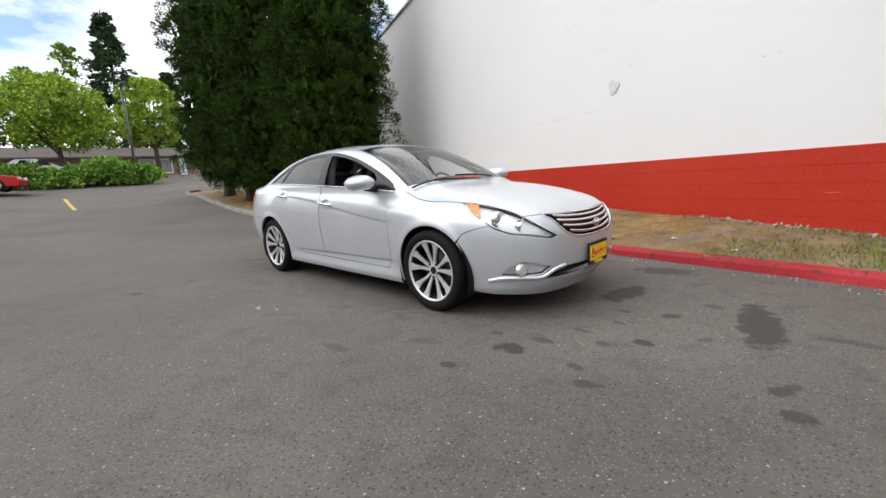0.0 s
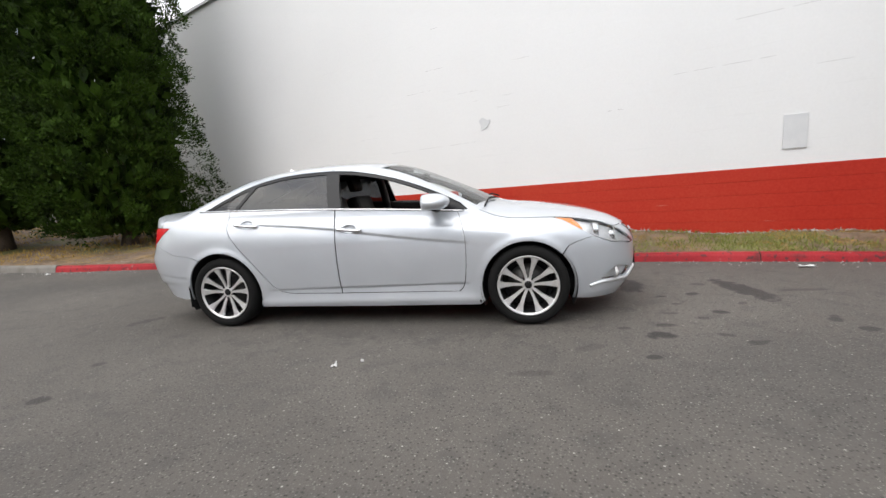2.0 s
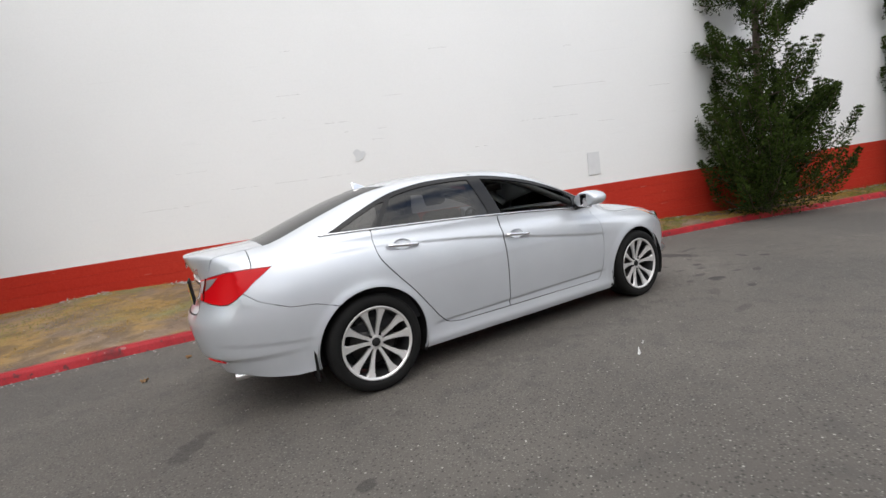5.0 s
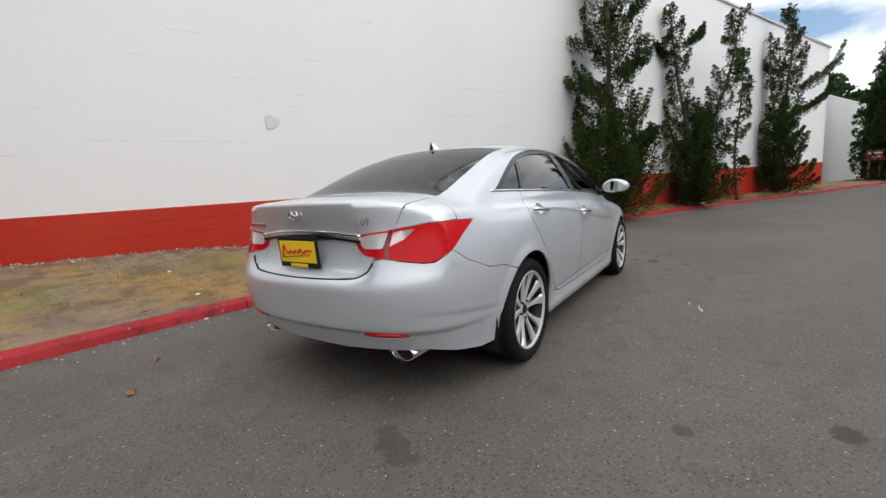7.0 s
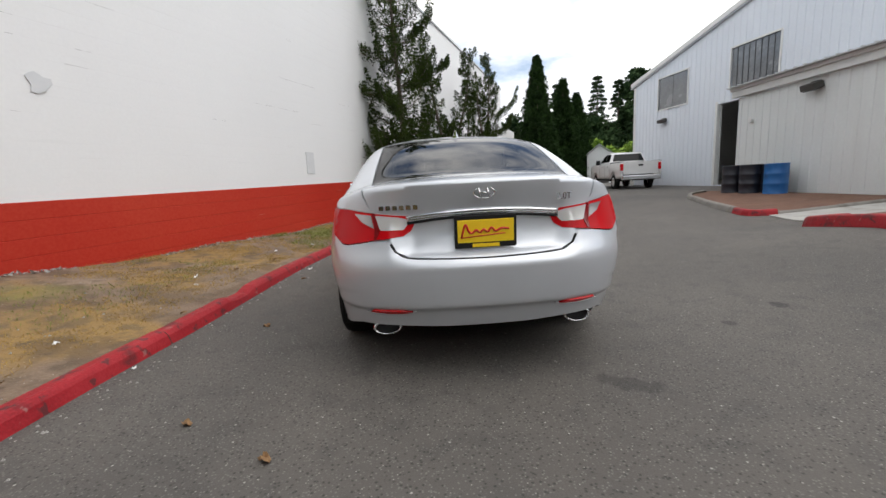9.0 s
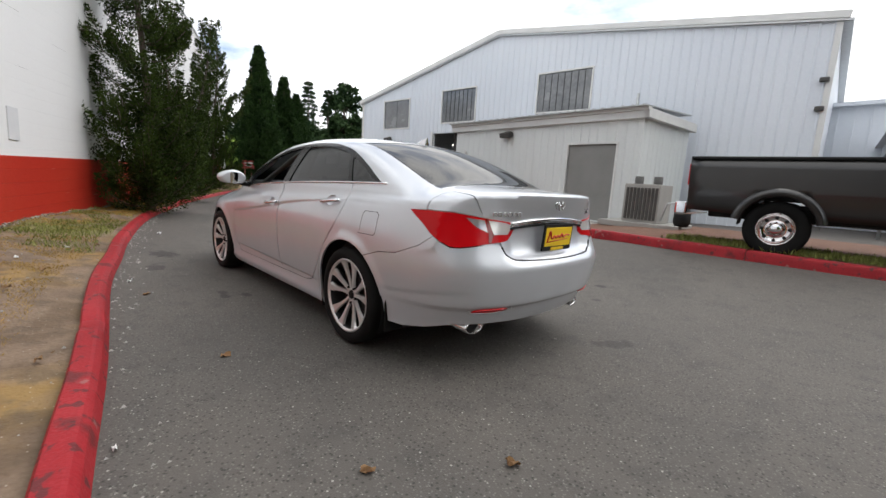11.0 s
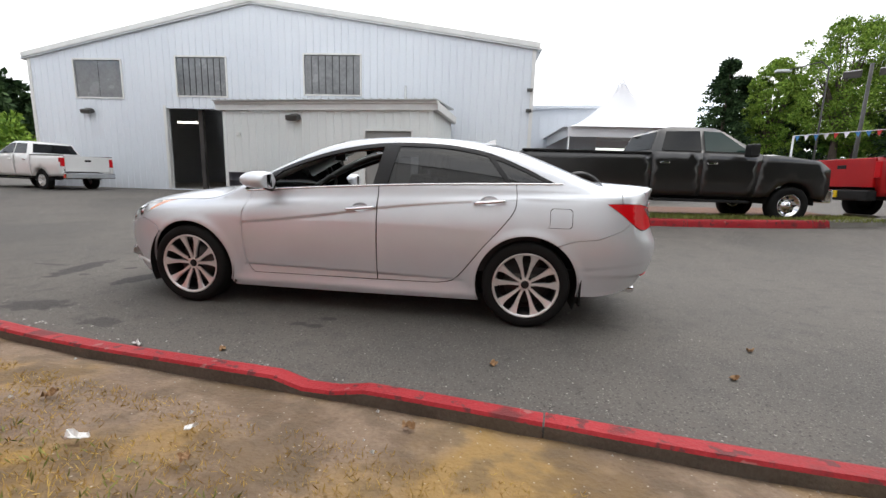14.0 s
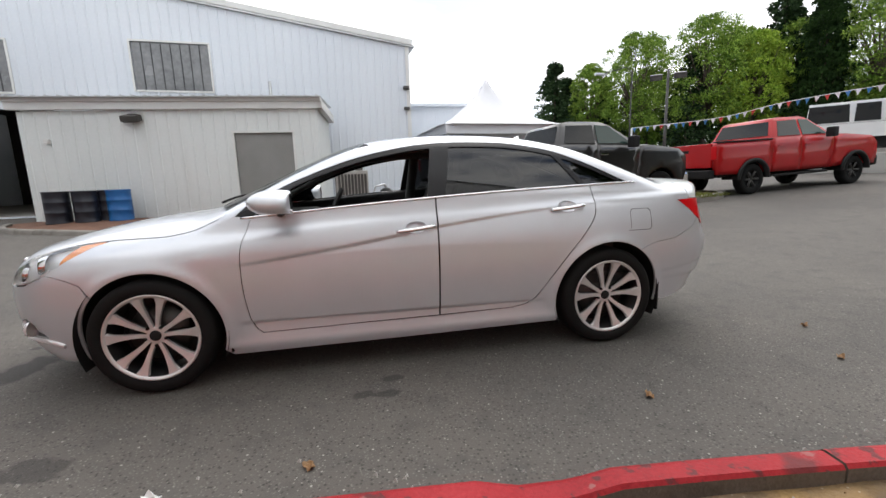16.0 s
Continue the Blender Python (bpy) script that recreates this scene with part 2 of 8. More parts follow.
def speckle(m, scale, low, high, colour, amount=1.0):
    """Scattered small spots of one colour over a surface."""
    n, l, b = node_chain(m)
    was = b.inputs["Base Color"].links[0].from_socket
    co, vo, ra, mx = n.new("ShaderNodeTexCoord"), n.new("ShaderNodeTexVoronoi"), n.new("ShaderNodeValToRGB"), n.new("ShaderNodeMix")
    vo.inputs["Scale"].default_value = scale
    ra.color_ramp.elements[0].position, ra.color_ramp.elements[1].position = low, high
    ra.color_ramp.elements[0].color, ra.color_ramp.elements[1].color = (amount, amount, amount, 1), (0, 0, 0, 1)
    mx.data_type = "RGBA"
    l.new(co.outputs["Object"], vo.inputs["Vector"])
    l.new(vo.outputs["Distance"], ra.inputs[0])
    l.new(ra.outputs[0], mx.inputs["Factor"])
    l.new(was, mx.inputs["A"])
    mx.inputs["B"].default_value = (*colour, 1)
    l.new(mx.outputs["Result"], b.inputs["Base Color"])


def patches(m, scale, low, high, colour, detail=5.0, stretch=(1, 1, 1), amount=1.0, offset=0.0):
    """Ragged patches of one colour over a surface."""
    n, l, b = node_chain(m)
    was = b.inputs["Base Color"].links[0].from_socket
    co, mp, no, ra, mx = n.new("ShaderNodeTexCoord"), n.new("ShaderNodeMapping"), n.new("ShaderNodeTexNoise"), n.new("ShaderNodeValToRGB"), n.new("ShaderNodeMix")
    mp.inputs["Scale"].default_value, mp.inputs["Location"].default_value = stretch, (offset, offset, offset)
    no.inputs["Scale"].default_value, no.inputs["Detail"].default_value = scale, detail
    ra.color_ramp.elements[0].position, ra.color_ramp.elements[1].position = low, high
    ra.color_ramp.elements[1].color = (amount, amount, amount, 1)
    mx.data_type = "RGBA"
    l.new(co.outputs["Object"], mp.inputs[0])
    l.new(mp.outputs[0], no.inputs["Vector"])
    l.new(no.outputs["Fac"], ra.inputs[0])
    l.new(ra.outputs[0], mx.inputs["Factor"])
    l.new(was, mx.inputs["A"])
    mx.inputs["B"].default_value = (*colour, 1)
    l.new(mx.outputs["Result"], b.inputs["Base Color"])


def spots(m, places, colour, ragged=0.35):
    """Stains and dark patches of given place and size: x, y, half length, half width, turn in degrees, strength."""
    n, l, b = node_chain(m)
    co, no = n.new("ShaderNodeTexCoord"), n.new("ShaderNodeTexNoise")
    no.inputs["Scale"].default_value, no.inputs["Detail"].default_value = 11.0, 8
    l.new(co.outputs["Object"], no.inputs["Vector"])
    total = None
    for x, y, a, c, turn, strength in places:
        mp, ln, ad, rg = n.new("ShaderNodeMapping"), n.new("ShaderNodeVectorMath"), n.new("ShaderNodeMath"), n.new("ShaderNodeMapRange")
        mp.vector_type = "TEXTURE"
        mp.inputs["Location"].default_value, mp.inputs["Rotation"].default_value, mp.inputs["Scale"].default_value = (x, y, 0), (0, 0, radians(turn)), (a, c, 50)
        ln.operation, ad.operation = "LENGTH", "MULTIPLY_ADD"
        ad.inputs[1].default_value = ragged * 4
        l.new(co.outputs["Object"], mp.inputs[0])
        l.new(mp.outputs[0], ln.inputs[0])
        l.new(no.outputs["Fac"], ad.inputs[0])
        l.new(ln.outputs["Value"], ad.inputs[2])
        rg.inputs["From Min"].default_value, rg.inputs["From Max"].default_value = 0.85 + ragged * 2, 1.15 + ragged * 2
        rg.inputs["To Min"].default_value, rg.inputs["To Max"].default_value = strength, 0
        l.new(ad.outputs[0], rg.inputs[0])
        if total is None:
            total = rg.outputs[0]
        else:
            mxm = n.new("ShaderNodeMath")
            mxm.operation = "MAXIMUM"
            l.new(total, mxm.inputs[0])
            l.new(rg.outputs[0], mxm.inputs[1])
            total = mxm.outputs[0]
    mx = n.new("ShaderNodeMix")
    mx.data_type = "RGBA"
    l.new(b.inputs["Base Color"].links[0].from_socket, mx.inputs["A"])
    mx.inputs["B"].default_value = (*colour, 1)
    l.new(total, mx.inputs["Factor"])
    l.new(mx.outputs["Result"], b.inputs["Base Color"])


def leafy(name, dark, light, rough=0.65, scale=1.2, each=0.45):
    """Foliage: each leaf its own tone, light and dark drifts through the crown."""
    m = bpy.data.materials.new(name)
    m.use_nodes = True
    n, l, b = node_chain(m)
    ge, co, no, ad, ra = n.new("ShaderNodeNewGeometry"), n.new("ShaderNodeTexCoord"), n.new("ShaderNodeTexNoise"), n.new("ShaderNodeMath"), n.new("ShaderNodeValToRGB")
    no.inputs["Scale"].default_value, no.inputs["Detail"].default_value = scale, 3
    ad.operation = "MULTIPLY_ADD"
    ad.inputs[1].default_value = each
    half = n.new("ShaderNodeMath")
    half.operation = "MULTIPLY"
    half.inputs[1].default_value = 1.05 - each
    l.new(co.outputs["Object"], no.inputs["Vector"])
    l.new(no.outputs["Fac"], half.inputs[0])
    l.new(ge.outputs["Random Per Island"], ad.inputs[0])
    l.new(half.outputs[0], ad.inputs[2])
    l.new(ad.outputs[0], ra.inputs[0])
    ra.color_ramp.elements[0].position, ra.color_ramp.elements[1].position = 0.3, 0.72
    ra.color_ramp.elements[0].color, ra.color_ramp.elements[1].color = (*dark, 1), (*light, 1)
    l.new(ra.outputs[0], b.inputs["Base Color"])
    b.inputs["Roughness"].default_value = rough
    b.inputs["Specular IOR Level"].default_value = 0.08
    return m


OIL = [(2.45, 0.34, 0.26, 0.13, 80, 0.85), (3.41, 0.12, 0.42, 0.12, -78, 0.8), (2.5, 1.28, 0.26, 0.13, 10, 0.7), (3.61, -0.8, 0.09, 0.04, 60, 0.75), (3.68, -1.01, 0.07, 0.05, 20, 0.75), (2.93, -0.6, 0.06, 0.045, 0, 0.8), (2.89, -1.27, 0.09, 0.035, 20, 0.65), (2.75, -1.13, 0.06, 0.03, -30, 0.6), (2.33, -1.13, 0.1, 0.07, 10, 0.85), (2.17, -1.53, 0.05, 0.04, 0, 0.8), (2.91, -0.03, 0.08, 0.05, 30, 0.75), (2.42, -0.91, 0.08, 0.035, 0, 0.6), (3.1, 0.35, 0.07, 0.04, 0, 0.6)]
# small drips, and one broad faint dark ellipse under the sedan's right side
DRIPS_AND_PATCH = [(1.8, -1.38, 0.12, 0.05, 30, 0.35), (1.4, -1.8, 0.14, 0.04, 10, 0.4), (-2.55, -0.72, 0.17, 0.07, 55, 0.5), (-1.62, -2.36, 0.07, 0.05, 0, 0.75), (-1.86, -1.78, 0.05, 0.04, 0, 0.6), (0.14, 1.22, 0.09, 0.035, 0, 0.7), (0.28, 1.2, 0.06, 0.04, 0, 0.7), (0.1, 1.05, 0.06, 0.04, 0, 0.7), (1.64, 1.5, 0.14, 0.09, 0, 0.6), (2.1, -0.98, 0.05, 0.03, 10, 0.6), (2.62, -0.1, 0.05, 0.03, 0, 0.65), (2.75, -0.75, 0.05, 0.035, 0, 0.6), (2.68, -0.35, 0.04, 0.03, 0, 0.6), (3.2, -0.35, 0.05, 0.03, 40, 0.55), (2.55, -0.62, 0.06, 0.025, 0, 0.5), (0.3, -0.75, 1.2, 0.5, 0, 0.25), (3.9, 0.05, 0.2, 0.04, 0, 0.5)]
M_ASPHALT = surface("asphalt", [(0.074, 0.066, 0.058), (0.099, 0.089, 0.078), (0.124, 0.112, 0.099)], 0.5, 120, 0.82, 0, 0.5, bump_scale=130, dist=0.008)
patches(M_ASPHALT, 0.35, 0.5, 0.62, (0.062, 0.058, 0.053), amount=0.55, offset=3.1)
patches(M_ASPHALT, 5.0, 0.52, 0.66, (0.06, 0.056, 0.051), amount=0.5)
speckle(M_ASPHALT, 60, 0.1, 0.34, (0.19, 0.178, 0.162), 0.7)
speckle(M_ASPHALT, 41, 0.1, 0.34, (0.022, 0.02, 0.019), 0.8)
speckle(M_ASPHALT, 14, 0.04, 0.095, (0.42, 0.4, 0.37), 0.8)
speckle(M_ASPHALT, 27, 0.05, 0.12, (0.36, 0.34, 0.31), 0.7)
spots(M_ASPHALT, OIL + DRIPS_AND_PATCH, (0.024, 0.022, 0.021), 0.45)
M_WALL = surface("white_block_paint", [(0.74, 0.74, 0.735), (0.79, 0.79, 0.785)], 0.35, 30, 0.55, 0, 0.25, bump_scale=70, dist=0.004)
patches(M_WALL, 2.2, 0.66, 0.69, (0.6, 0.6, 0.59), 8, (0.35, 1, 9), 0.1)
M_BAND = surface("red_block_paint", [(0.36, 0.02, 0.012), (0.43, 0.032, 0.018), (0.47, 0.05, 0.026)], 0.25, 30, 0.5, 0, 0.25, bump_scale=70, dist=0.004, Specular_IOR_Level=0.15)
patches(M_BAND, 2.4, 0.7, 0.72, (0.5, 0.3, 0.25), 8, (0.4, 1, 6), 0.3)
M_PATCH = surface("grey_patch", [(0.6, 0.61, 0.62), (0.66, 0.665, 0.67)], 8, 90, 0.6, 0, 0.2, dist=0.002)
M_KERB = surface("red_kerb_paint", [(0.22, 0.011, 0.016), (0.32, 0.018, 0.024), (0.39, 0.034, 0.04)], 2.2, 70, 0.55, 0, 0.5, bump_scale=60, dist=0.008, Specular_IOR_Level=0.2)
patches(M_KERB, 3.5, 0.58, 0.66, (0.07, 0.025, 0.025), 8, (1, 1, 1), 0.7)
patches(M_KERB, 14, 0.6, 0.64, (0.045, 0.03, 0.03), 6, (1, 1, 1), 0.7, 2.2)
patches(M_KERB, 9, 0.66, 0.69, (0.3, 0.2, 0.18), 6, (1, 1, 1), 0.5, 5.1)
M_CONC = surface("concrete", [(0.3, 0.29, 0.27), (0.4, 0.39, 0.36)], 1.6, 80, 0.85, 0, 0.4, bump_scale=110, dist=0.005)
patches(M_CONC, 3, 0.55, 0.7, (0.2, 0.185, 0.16), 6, (1, 1, 1), 0.6)
M_OLDCONC = surface("weathered_kerb_concrete", [(0.17, 0.155, 0.135), (0.26, 0.245, 0.22)], 2.4, 80, 0.9, 0, 0.5, bump_scale=90, dist=0.006)
patches(M_OLDCONC, 3, 0.55, 0.7, (0.1, 0.09, 0.07), 6, (1, 1, 1), 0.6)
M_DIRT = surface("dry_verge", [(0.125, 0.083, 0.055), (0.2, 0.14, 0.095), (0.27, 0.2, 0.14)], 1.3, 45, 0.95, 0, 0.7, bump_scale=40, dist=0.02)
patches(M_DIRT, 0.9, 0.47, 0.58, (0.29, 0.175, 0.045), 9, amount=0.75)
patches(M_DIRT, 2.6, 0.52, 0.6, (0.1, 0.065, 0.035), 9, amount=0.6, offset=4.4)
patches(M_DIRT, 7.0, 0.5, 0.62, (0.1, 0.072, 0.045), 6, amount=0.55, offset=1.7)
patches(M_DIRT, 0.55, 0.56, 0.68, (0.16, 0.17, 0.05), 7, amount=0.7, offset=7.3)
speckle(M_DIRT, 26, 0.04, 0.13, (0.55, 0.5, 0.42), 0.7)
M_BARK = surface("bark_mulch", [(0.11, 0.055, 0.035), (0.19, 0.1, 0.065)], 3, 60, 0.95, 0, 0.8, bump_scale=50, dist=0.02)
M_SIDING = surface("pale_blue_siding", [(0.62, 0.66, 0.715), (0.69, 0.725, 0.765)], 0.25, 12, 0.45, 0, 0.06, rough_var=0.08, dist=0.004)
patches(M_SIDING, 1.2, 0.6, 0.8, (0.55, 0.59, 0.64), 4, (1, 1, 0.12), 0.4)
M_SIDING2 = surface("off_white_siding", [(0.61, 0.635, 0.625), (0.69, 0.71, 0.695)], 0.4, 14, 0.45, 0, 0.06, dist=0.004)
patches(M_SIDING2, 1.6, 0.58, 0.78, (0.58, 0.59, 0.57), 4, (1, 1, 0.12), 0.4)
M_TRIMW = surface("white_trim", [(0.62, 0.62, 0.6), (0.72, 0.72, 0.7)], 2, 60, 0.5, 0, 0.05)
M_GREYDOOR = surface("grey_door", [(0.2, 0.2, 0.19), (0.25, 0.245, 0.235)], 1.5, 50, 0.5, 0, 0.05)
M_PANE = surface("dull_pane", [(0.1, 0.105, 0.11), (0.2, 0.205, 0.21)], 1.2, 8, 0.25, 0, 0, Coat_Weight=0.6)
M_PANE_D = surface("dark_pane_edge", [(0.02, 0.022, 0.024), (0.05, 0.05, 0.055)], 2, 20, 0.5, 0, 0)
# near-black tone: the dimness of the interior is put into its colour
M_INSIDE = surface("interior_shade", [(0.03, 0.028, 0.027), (0.07, 0.06, 0.055)], 1, 10, 0.9, 0, 0)
M_TUBE = plain("tube_light", (1, 1, 1), 0.5)
_b = M_TUBE.node_tree.nodes["Principled BSDF"]
_b.inputs["Emission Color"].default_value, _b.inputs["Emission Strength"].default_value = (1, 0.93, 0.8, 1), 2.2
M_BLUE = surface("blue_drum", [(0.01, 0.09, 0.28), (0.02, 0.14, 0.38)], 4, 60, 0.4, 0, 0.05)
M_DRUM = surface("dark_drum", [(0.008, 0.01, 0.018), (0.02, 0.022, 0.03)], 4, 60, 0.4, 0, 0.05)
M_STEEL = surface("galvanised", [(0.42, 0.43, 0.43), (0.55, 0.56, 0.56)], 6, 60, 0.4, 0.7, 0.05)
M_BEIGE = surface("beige_unit", [(0.3, 0.29, 0.27), (0.38, 0.37, 0.34)], 5, 80, 0.5, 0, 0.05)
M_GREY = surface("dark_fitting", [(0.04, 0.038, 0.035), (0.07, 0.066, 0.06)], 5, 80, 0.5, 0, 0.05)
M_TENT = surface("white_canvas", [(0.6, 0.6, 0.62), (0.66, 0.66, 0.68)], 1, 30, 0.7, 0, 0.05)
M_TRUNK = surface("bark", [(0.055, 0.04, 0.03), (0.12, 0.09, 0.07)], 3, 40, 0.95, 0, 0.9, bump_scale=25, dist=0.03)
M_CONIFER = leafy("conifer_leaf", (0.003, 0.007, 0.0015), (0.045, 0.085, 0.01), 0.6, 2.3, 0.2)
M_JUNIPER = leafy("juniper_leaf", (0.007, 0.015, 0.004), (0.055, 0.085, 0.016), 0.65, 1.5, 0.35)
M_ARBOR = leafy("arborvitae_leaf", (0.008, 0.019, 0.006), (0.032, 0.065, 0.016), 0.7, 0.6, 0.3)
M_MAPLE = leafy("bright_leaf", (0.12, 0.22, 0.02), (0.36, 0.48, 0.065), 0.55, 0.4)
M_LEAF = leafy("green_leaf", (0.06, 0.125, 0.018), (0.27, 0.39, 0.065), 0.55, 0.35)
M_FAR = leafy("far_wood", (0.012, 0.028, 0.012), (0.06, 0.1, 0.04), 0.8, 0.15)
M_GRASS = leafy("dry_grass", (0.26, 0.165, 0.045), (0.47, 0.32, 0.095), 0.8, 1.6)
M_GREENGRASS = leafy("green_grass", (0.12, 0.14, 0.035), (0.27, 0.29, 0.09), 0.8, 0.8)
M_HEDGE = leafy("hedge_leaf", (0.06, 0.14, 0.02), (0.24, 0.42, 0.07), 0.6, 0.6)
M_PAPER = surface("litter_paper", [(0.7, 0.7, 0.68), (0.8, 0.8, 0.79)], 9, 90, 0.7, 0, 0.1)
M_DEADLEAF = surface("dead_leaf", [(0.2, 0.11, 0.05), (0.3, 0.18, 0.08)], 9, 90, 0.8, 0, 0.1)
M_TRUCK = surface("graphite_paint", [(0.016, 0.015, 0.015), (0.022, 0.021, 0.02)], 3, 500, 0.3, 0.3, 0.01, dist=0.0005, rough_var=0.03, Coat_Weight=0.6, Coat_Roughness=0.05)
M_REDPAINT = surface("red_car_paint", [(0.36, 0.006, 0.008), (0.42, 0.01, 0.012)], 3, 500, 0.35, 0.0, 0.01, dist=0.0005, rough_var=0.03, Coat_Weight=0.35, Coat_Roughness=0.04, Specular_IOR_Level=0.25)
M_WHITEPAINT = surface("white_car_paint", [(0.7, 0.7, 0.69), (0.75, 0.75, 0.74)], 3, 300, 0.3, 0, 0.01, rough_var=0.03, Coat_Weight=1.0)
M_DARKGLASS = plain("dark_car_glass", (0.008, 0.009, 0.01), 0.05, Specular_IOR_Level=0.3)
M_GREENGLASS = plain("greenish_car_glass", (0.022, 0.045, 0.04), 0.05, Specular_IOR_Level=0.35)
M_WOODSIGN = surface("sign_post", [(0.2, 0.08, 0.05), (0.28, 0.12, 0.08)], 4, 60, 0.7)
M_SIGN = plain("red_sign", (0.4, 0.05, 0.05), 0.5)
M_FLAG_R, M_FLAG_B, M_FLAG_W = plain("flag_red", (0.5, 0.04, 0.03), 0.6), plain("flag_blue", (0.05, 0.2, 0.42), 0.6), plain("flag_white", (0.75, 0.75, 0.75), 0.6)
M_YELLOWLINE = surface("yellow_line", [(0.5, 0.33, 0.06), (0.6, 0.42, 0.1)], 5, 60, 0.8)
M_BROWNROOF = surface("brown_roof", [(0.06, 0.05, 0.045), (0.1, 0.085, 0.075)], 1, 30, 0.9)
M_TANWALL = surface("tan_wall", [(0.2, 0.13, 0.08), (0.28, 0.2, 0.13)], 1, 30, 0.8)
M_HYDRANT = plain("hydrant_yellow", (0.6, 0.35, 0.05), 0.5)
M_KERBBACK = surface("kerb_back_concrete", [(0.075, 0.062, 0.05), (0.15, 0.13, 0.105)], 4, 60, 0.95, 0, 0.6, bump_scale=60, dist=0.01)


# ---- the ground and the large structure ----
def lift(x, y):
    """Height of the paved ground: it climbs towards the workshop and towards the lot behind."""
    x, y = np.asarray(x, float), np.asarray(y, float)
    a = np.clip((-1.0 - y) / 4.2, 0, 1)
    w = np.clip((2.8 - x) / 3.2, 0, 1)
    w = w * w * (3 - 2 * w)
    right = 0.3 * a * a * w + 0.2 * np.clip((-5.5 - y) / 4.0, 0, 1) * (1 - w) * np.clip((40 - x) / 20, 0, 1)
    left = np.minimum(0.009 * np.clip(-4.0 - x, 0, None) ** 1.6, 2.4)
    return right + left


def at_ground(x, y, dz=0.0):
    if x > -4.0 and y > -1.0:
        return dz
    return float(lift(x, y)) + dz


KERB = spline([(-22.4, 4.6), (-21.5, 3.4), (-19.0, 3.25), (-15.3, 2.75), (-11.0, 2.2), (-8.0, 2.1), (-6.0, 2.3), (-3.9, 2.36), (-2.4, 2.27), (-1.0, 2.1), (1.0, 1.9), (2.3, 1.68), (3.7, 1.45), (6.0, 0.95), (8.0, 0.35),
               (11.5, -0.95), (15.0, -2.55), (19.0, -4.55), (22.6, -6.4), (26.0, -8.4), (29.3, -11.0), (32.2, -14.4), (33.6, -17.5)], 24)
KERB[:, 1] += 0.045
gx = np.concatenate([[-700, -350, -180, -110, -75], np.arange(-55, 55, 0.8), [60, 75, 110, 180, 350, 700]])
gy = np.concatenate([[-700, -350, -180, -110, -75], np.arange(-50, 30, 0.5), [35, 60, 110, 180, 350, 700]])
GX, GY = np.meshgrid(gx, gy, indexing="ij")
GZ = lift(GX, GY)
n = len(gy)
tagged(build("ground", np.stack([GX, GY, GZ], -1).reshape(-1, 3), [(i * n + j, (i + 1) * n + j, (i + 1) * n + j + 1, i * n + j + 1) for i in range(len(gx) - 1) for j in range(n - 1)], M_ASPHALT),
       "worn grey asphalt with oil stains and pale grit", "ground", kind="structure")


def along(line, s):
    """The point and the leftward normal at a length along a line."""
    d = np.r_[0, np.cumsum(np.linalg.norm(np.diff(line, axis=0), axis=1))]
    p = np.array([np.interp(s, d, line[:, k]) for k in range(2)])
    q = np.array([np.interp(s + 0.05, d, line[:, k]) for k in range(2)]) - np.array([np.interp(s - 0.05, d, line[:, k]) for k in range(2)])
    q /= np.linalg.norm(q) + 1e-9
    return p, np.array([-q[1], q[0]])


def kerb_run(owner, line, s0, s1, height, material, stone=3.05, width=0.15, dip=None, gap=0.009, side=1, step=0.16):
    """Kerb stones end to end along a line, each a part with a rounded nose."""
    s = s0
    while s < s1 - 0.02:
        e = s + stone if s + stone < s1 - 0.25 else s1
        rows, verts, faces = np.arange(0, max(2, int((e - s) / step)) + 1), [], []
        wob = random.uniform(-0.006, 0.006)
        for i in rows:
            t = s + gap / 2 + (e - s - gap) * i / rows[-1]
            p, nn = along(line, t)
            nn = nn * side
            h = height + wob + 0.006 * math.sin(t * 1.7)
            if dip is not None:
                h -= dip[1] * max(0.0, 1 - ((t - dip[0]) / dip[2]) ** 2)
            b = at_ground(*p)
            for d, z in ((0.0, -0.1), (0.0, 0.0), (0.022, h * 0.65), (0.034, h - 0.02), (0.05, h - 0.005), (0.066, h), (width - 0.012, h), (width, h - 0.014), (width, -0.1)):
                q = p + nn * d
                verts.append((q[0], q[1], b + z))
        k = 9
        faces = [(i * k + j, i * k + j + 1, (i + 1) * k + j + 1, (i + 1) * k + j) for i in range(rows[-1]) for j in range(k - 1)]
        faces += [tuple(range(k))[::-1], tuple(range(rows[-1] * k, rows[-1] * k + k))]
        if side < 0:
            faces = [f[::-1] for f in faces]
        ob = build("kerb_stone", verts, faces, material, owner, smooth=False)
        ob.data.materials.append(M_KERBBACK)
        for i, fc in enumerate(ob.data.polygons):
            if i < rows[-1] * (k - 1) and i % (k - 1) >= k - 2 or i >= rows[-1] * (k - 1):
                fc.material_index = 1
        s = e


def length_at(line, x):
    d = np.r_[0, np.cumsum(np.linalg.norm(np.diff(line, axis=0), axis=1))]
    return float(d[np.argmin(np.abs(line[:, 0] - x))])


kerb_near = thing("kerb_1", "red-painted concrete kerb with worn patches and joints", "kerb", kind="structure")
s_red = length_at(KERB, -7.6)
s_joint = length_at(KERB, -1.47)
kerb_run(kerb_near, KERB, s_red, s_joint, 0.104, M_KERB)
kerb_run(kerb_near, KERB, s_joint, length_at(KERB, 33.5), 0.104, M_KERB, 2.85, dip=(length_at(KERB, -0.35), 0.045, 0.19))
kerb_run(kerb_near, KERB, 0.4, s_red, 0.12, M_OLDCONC)

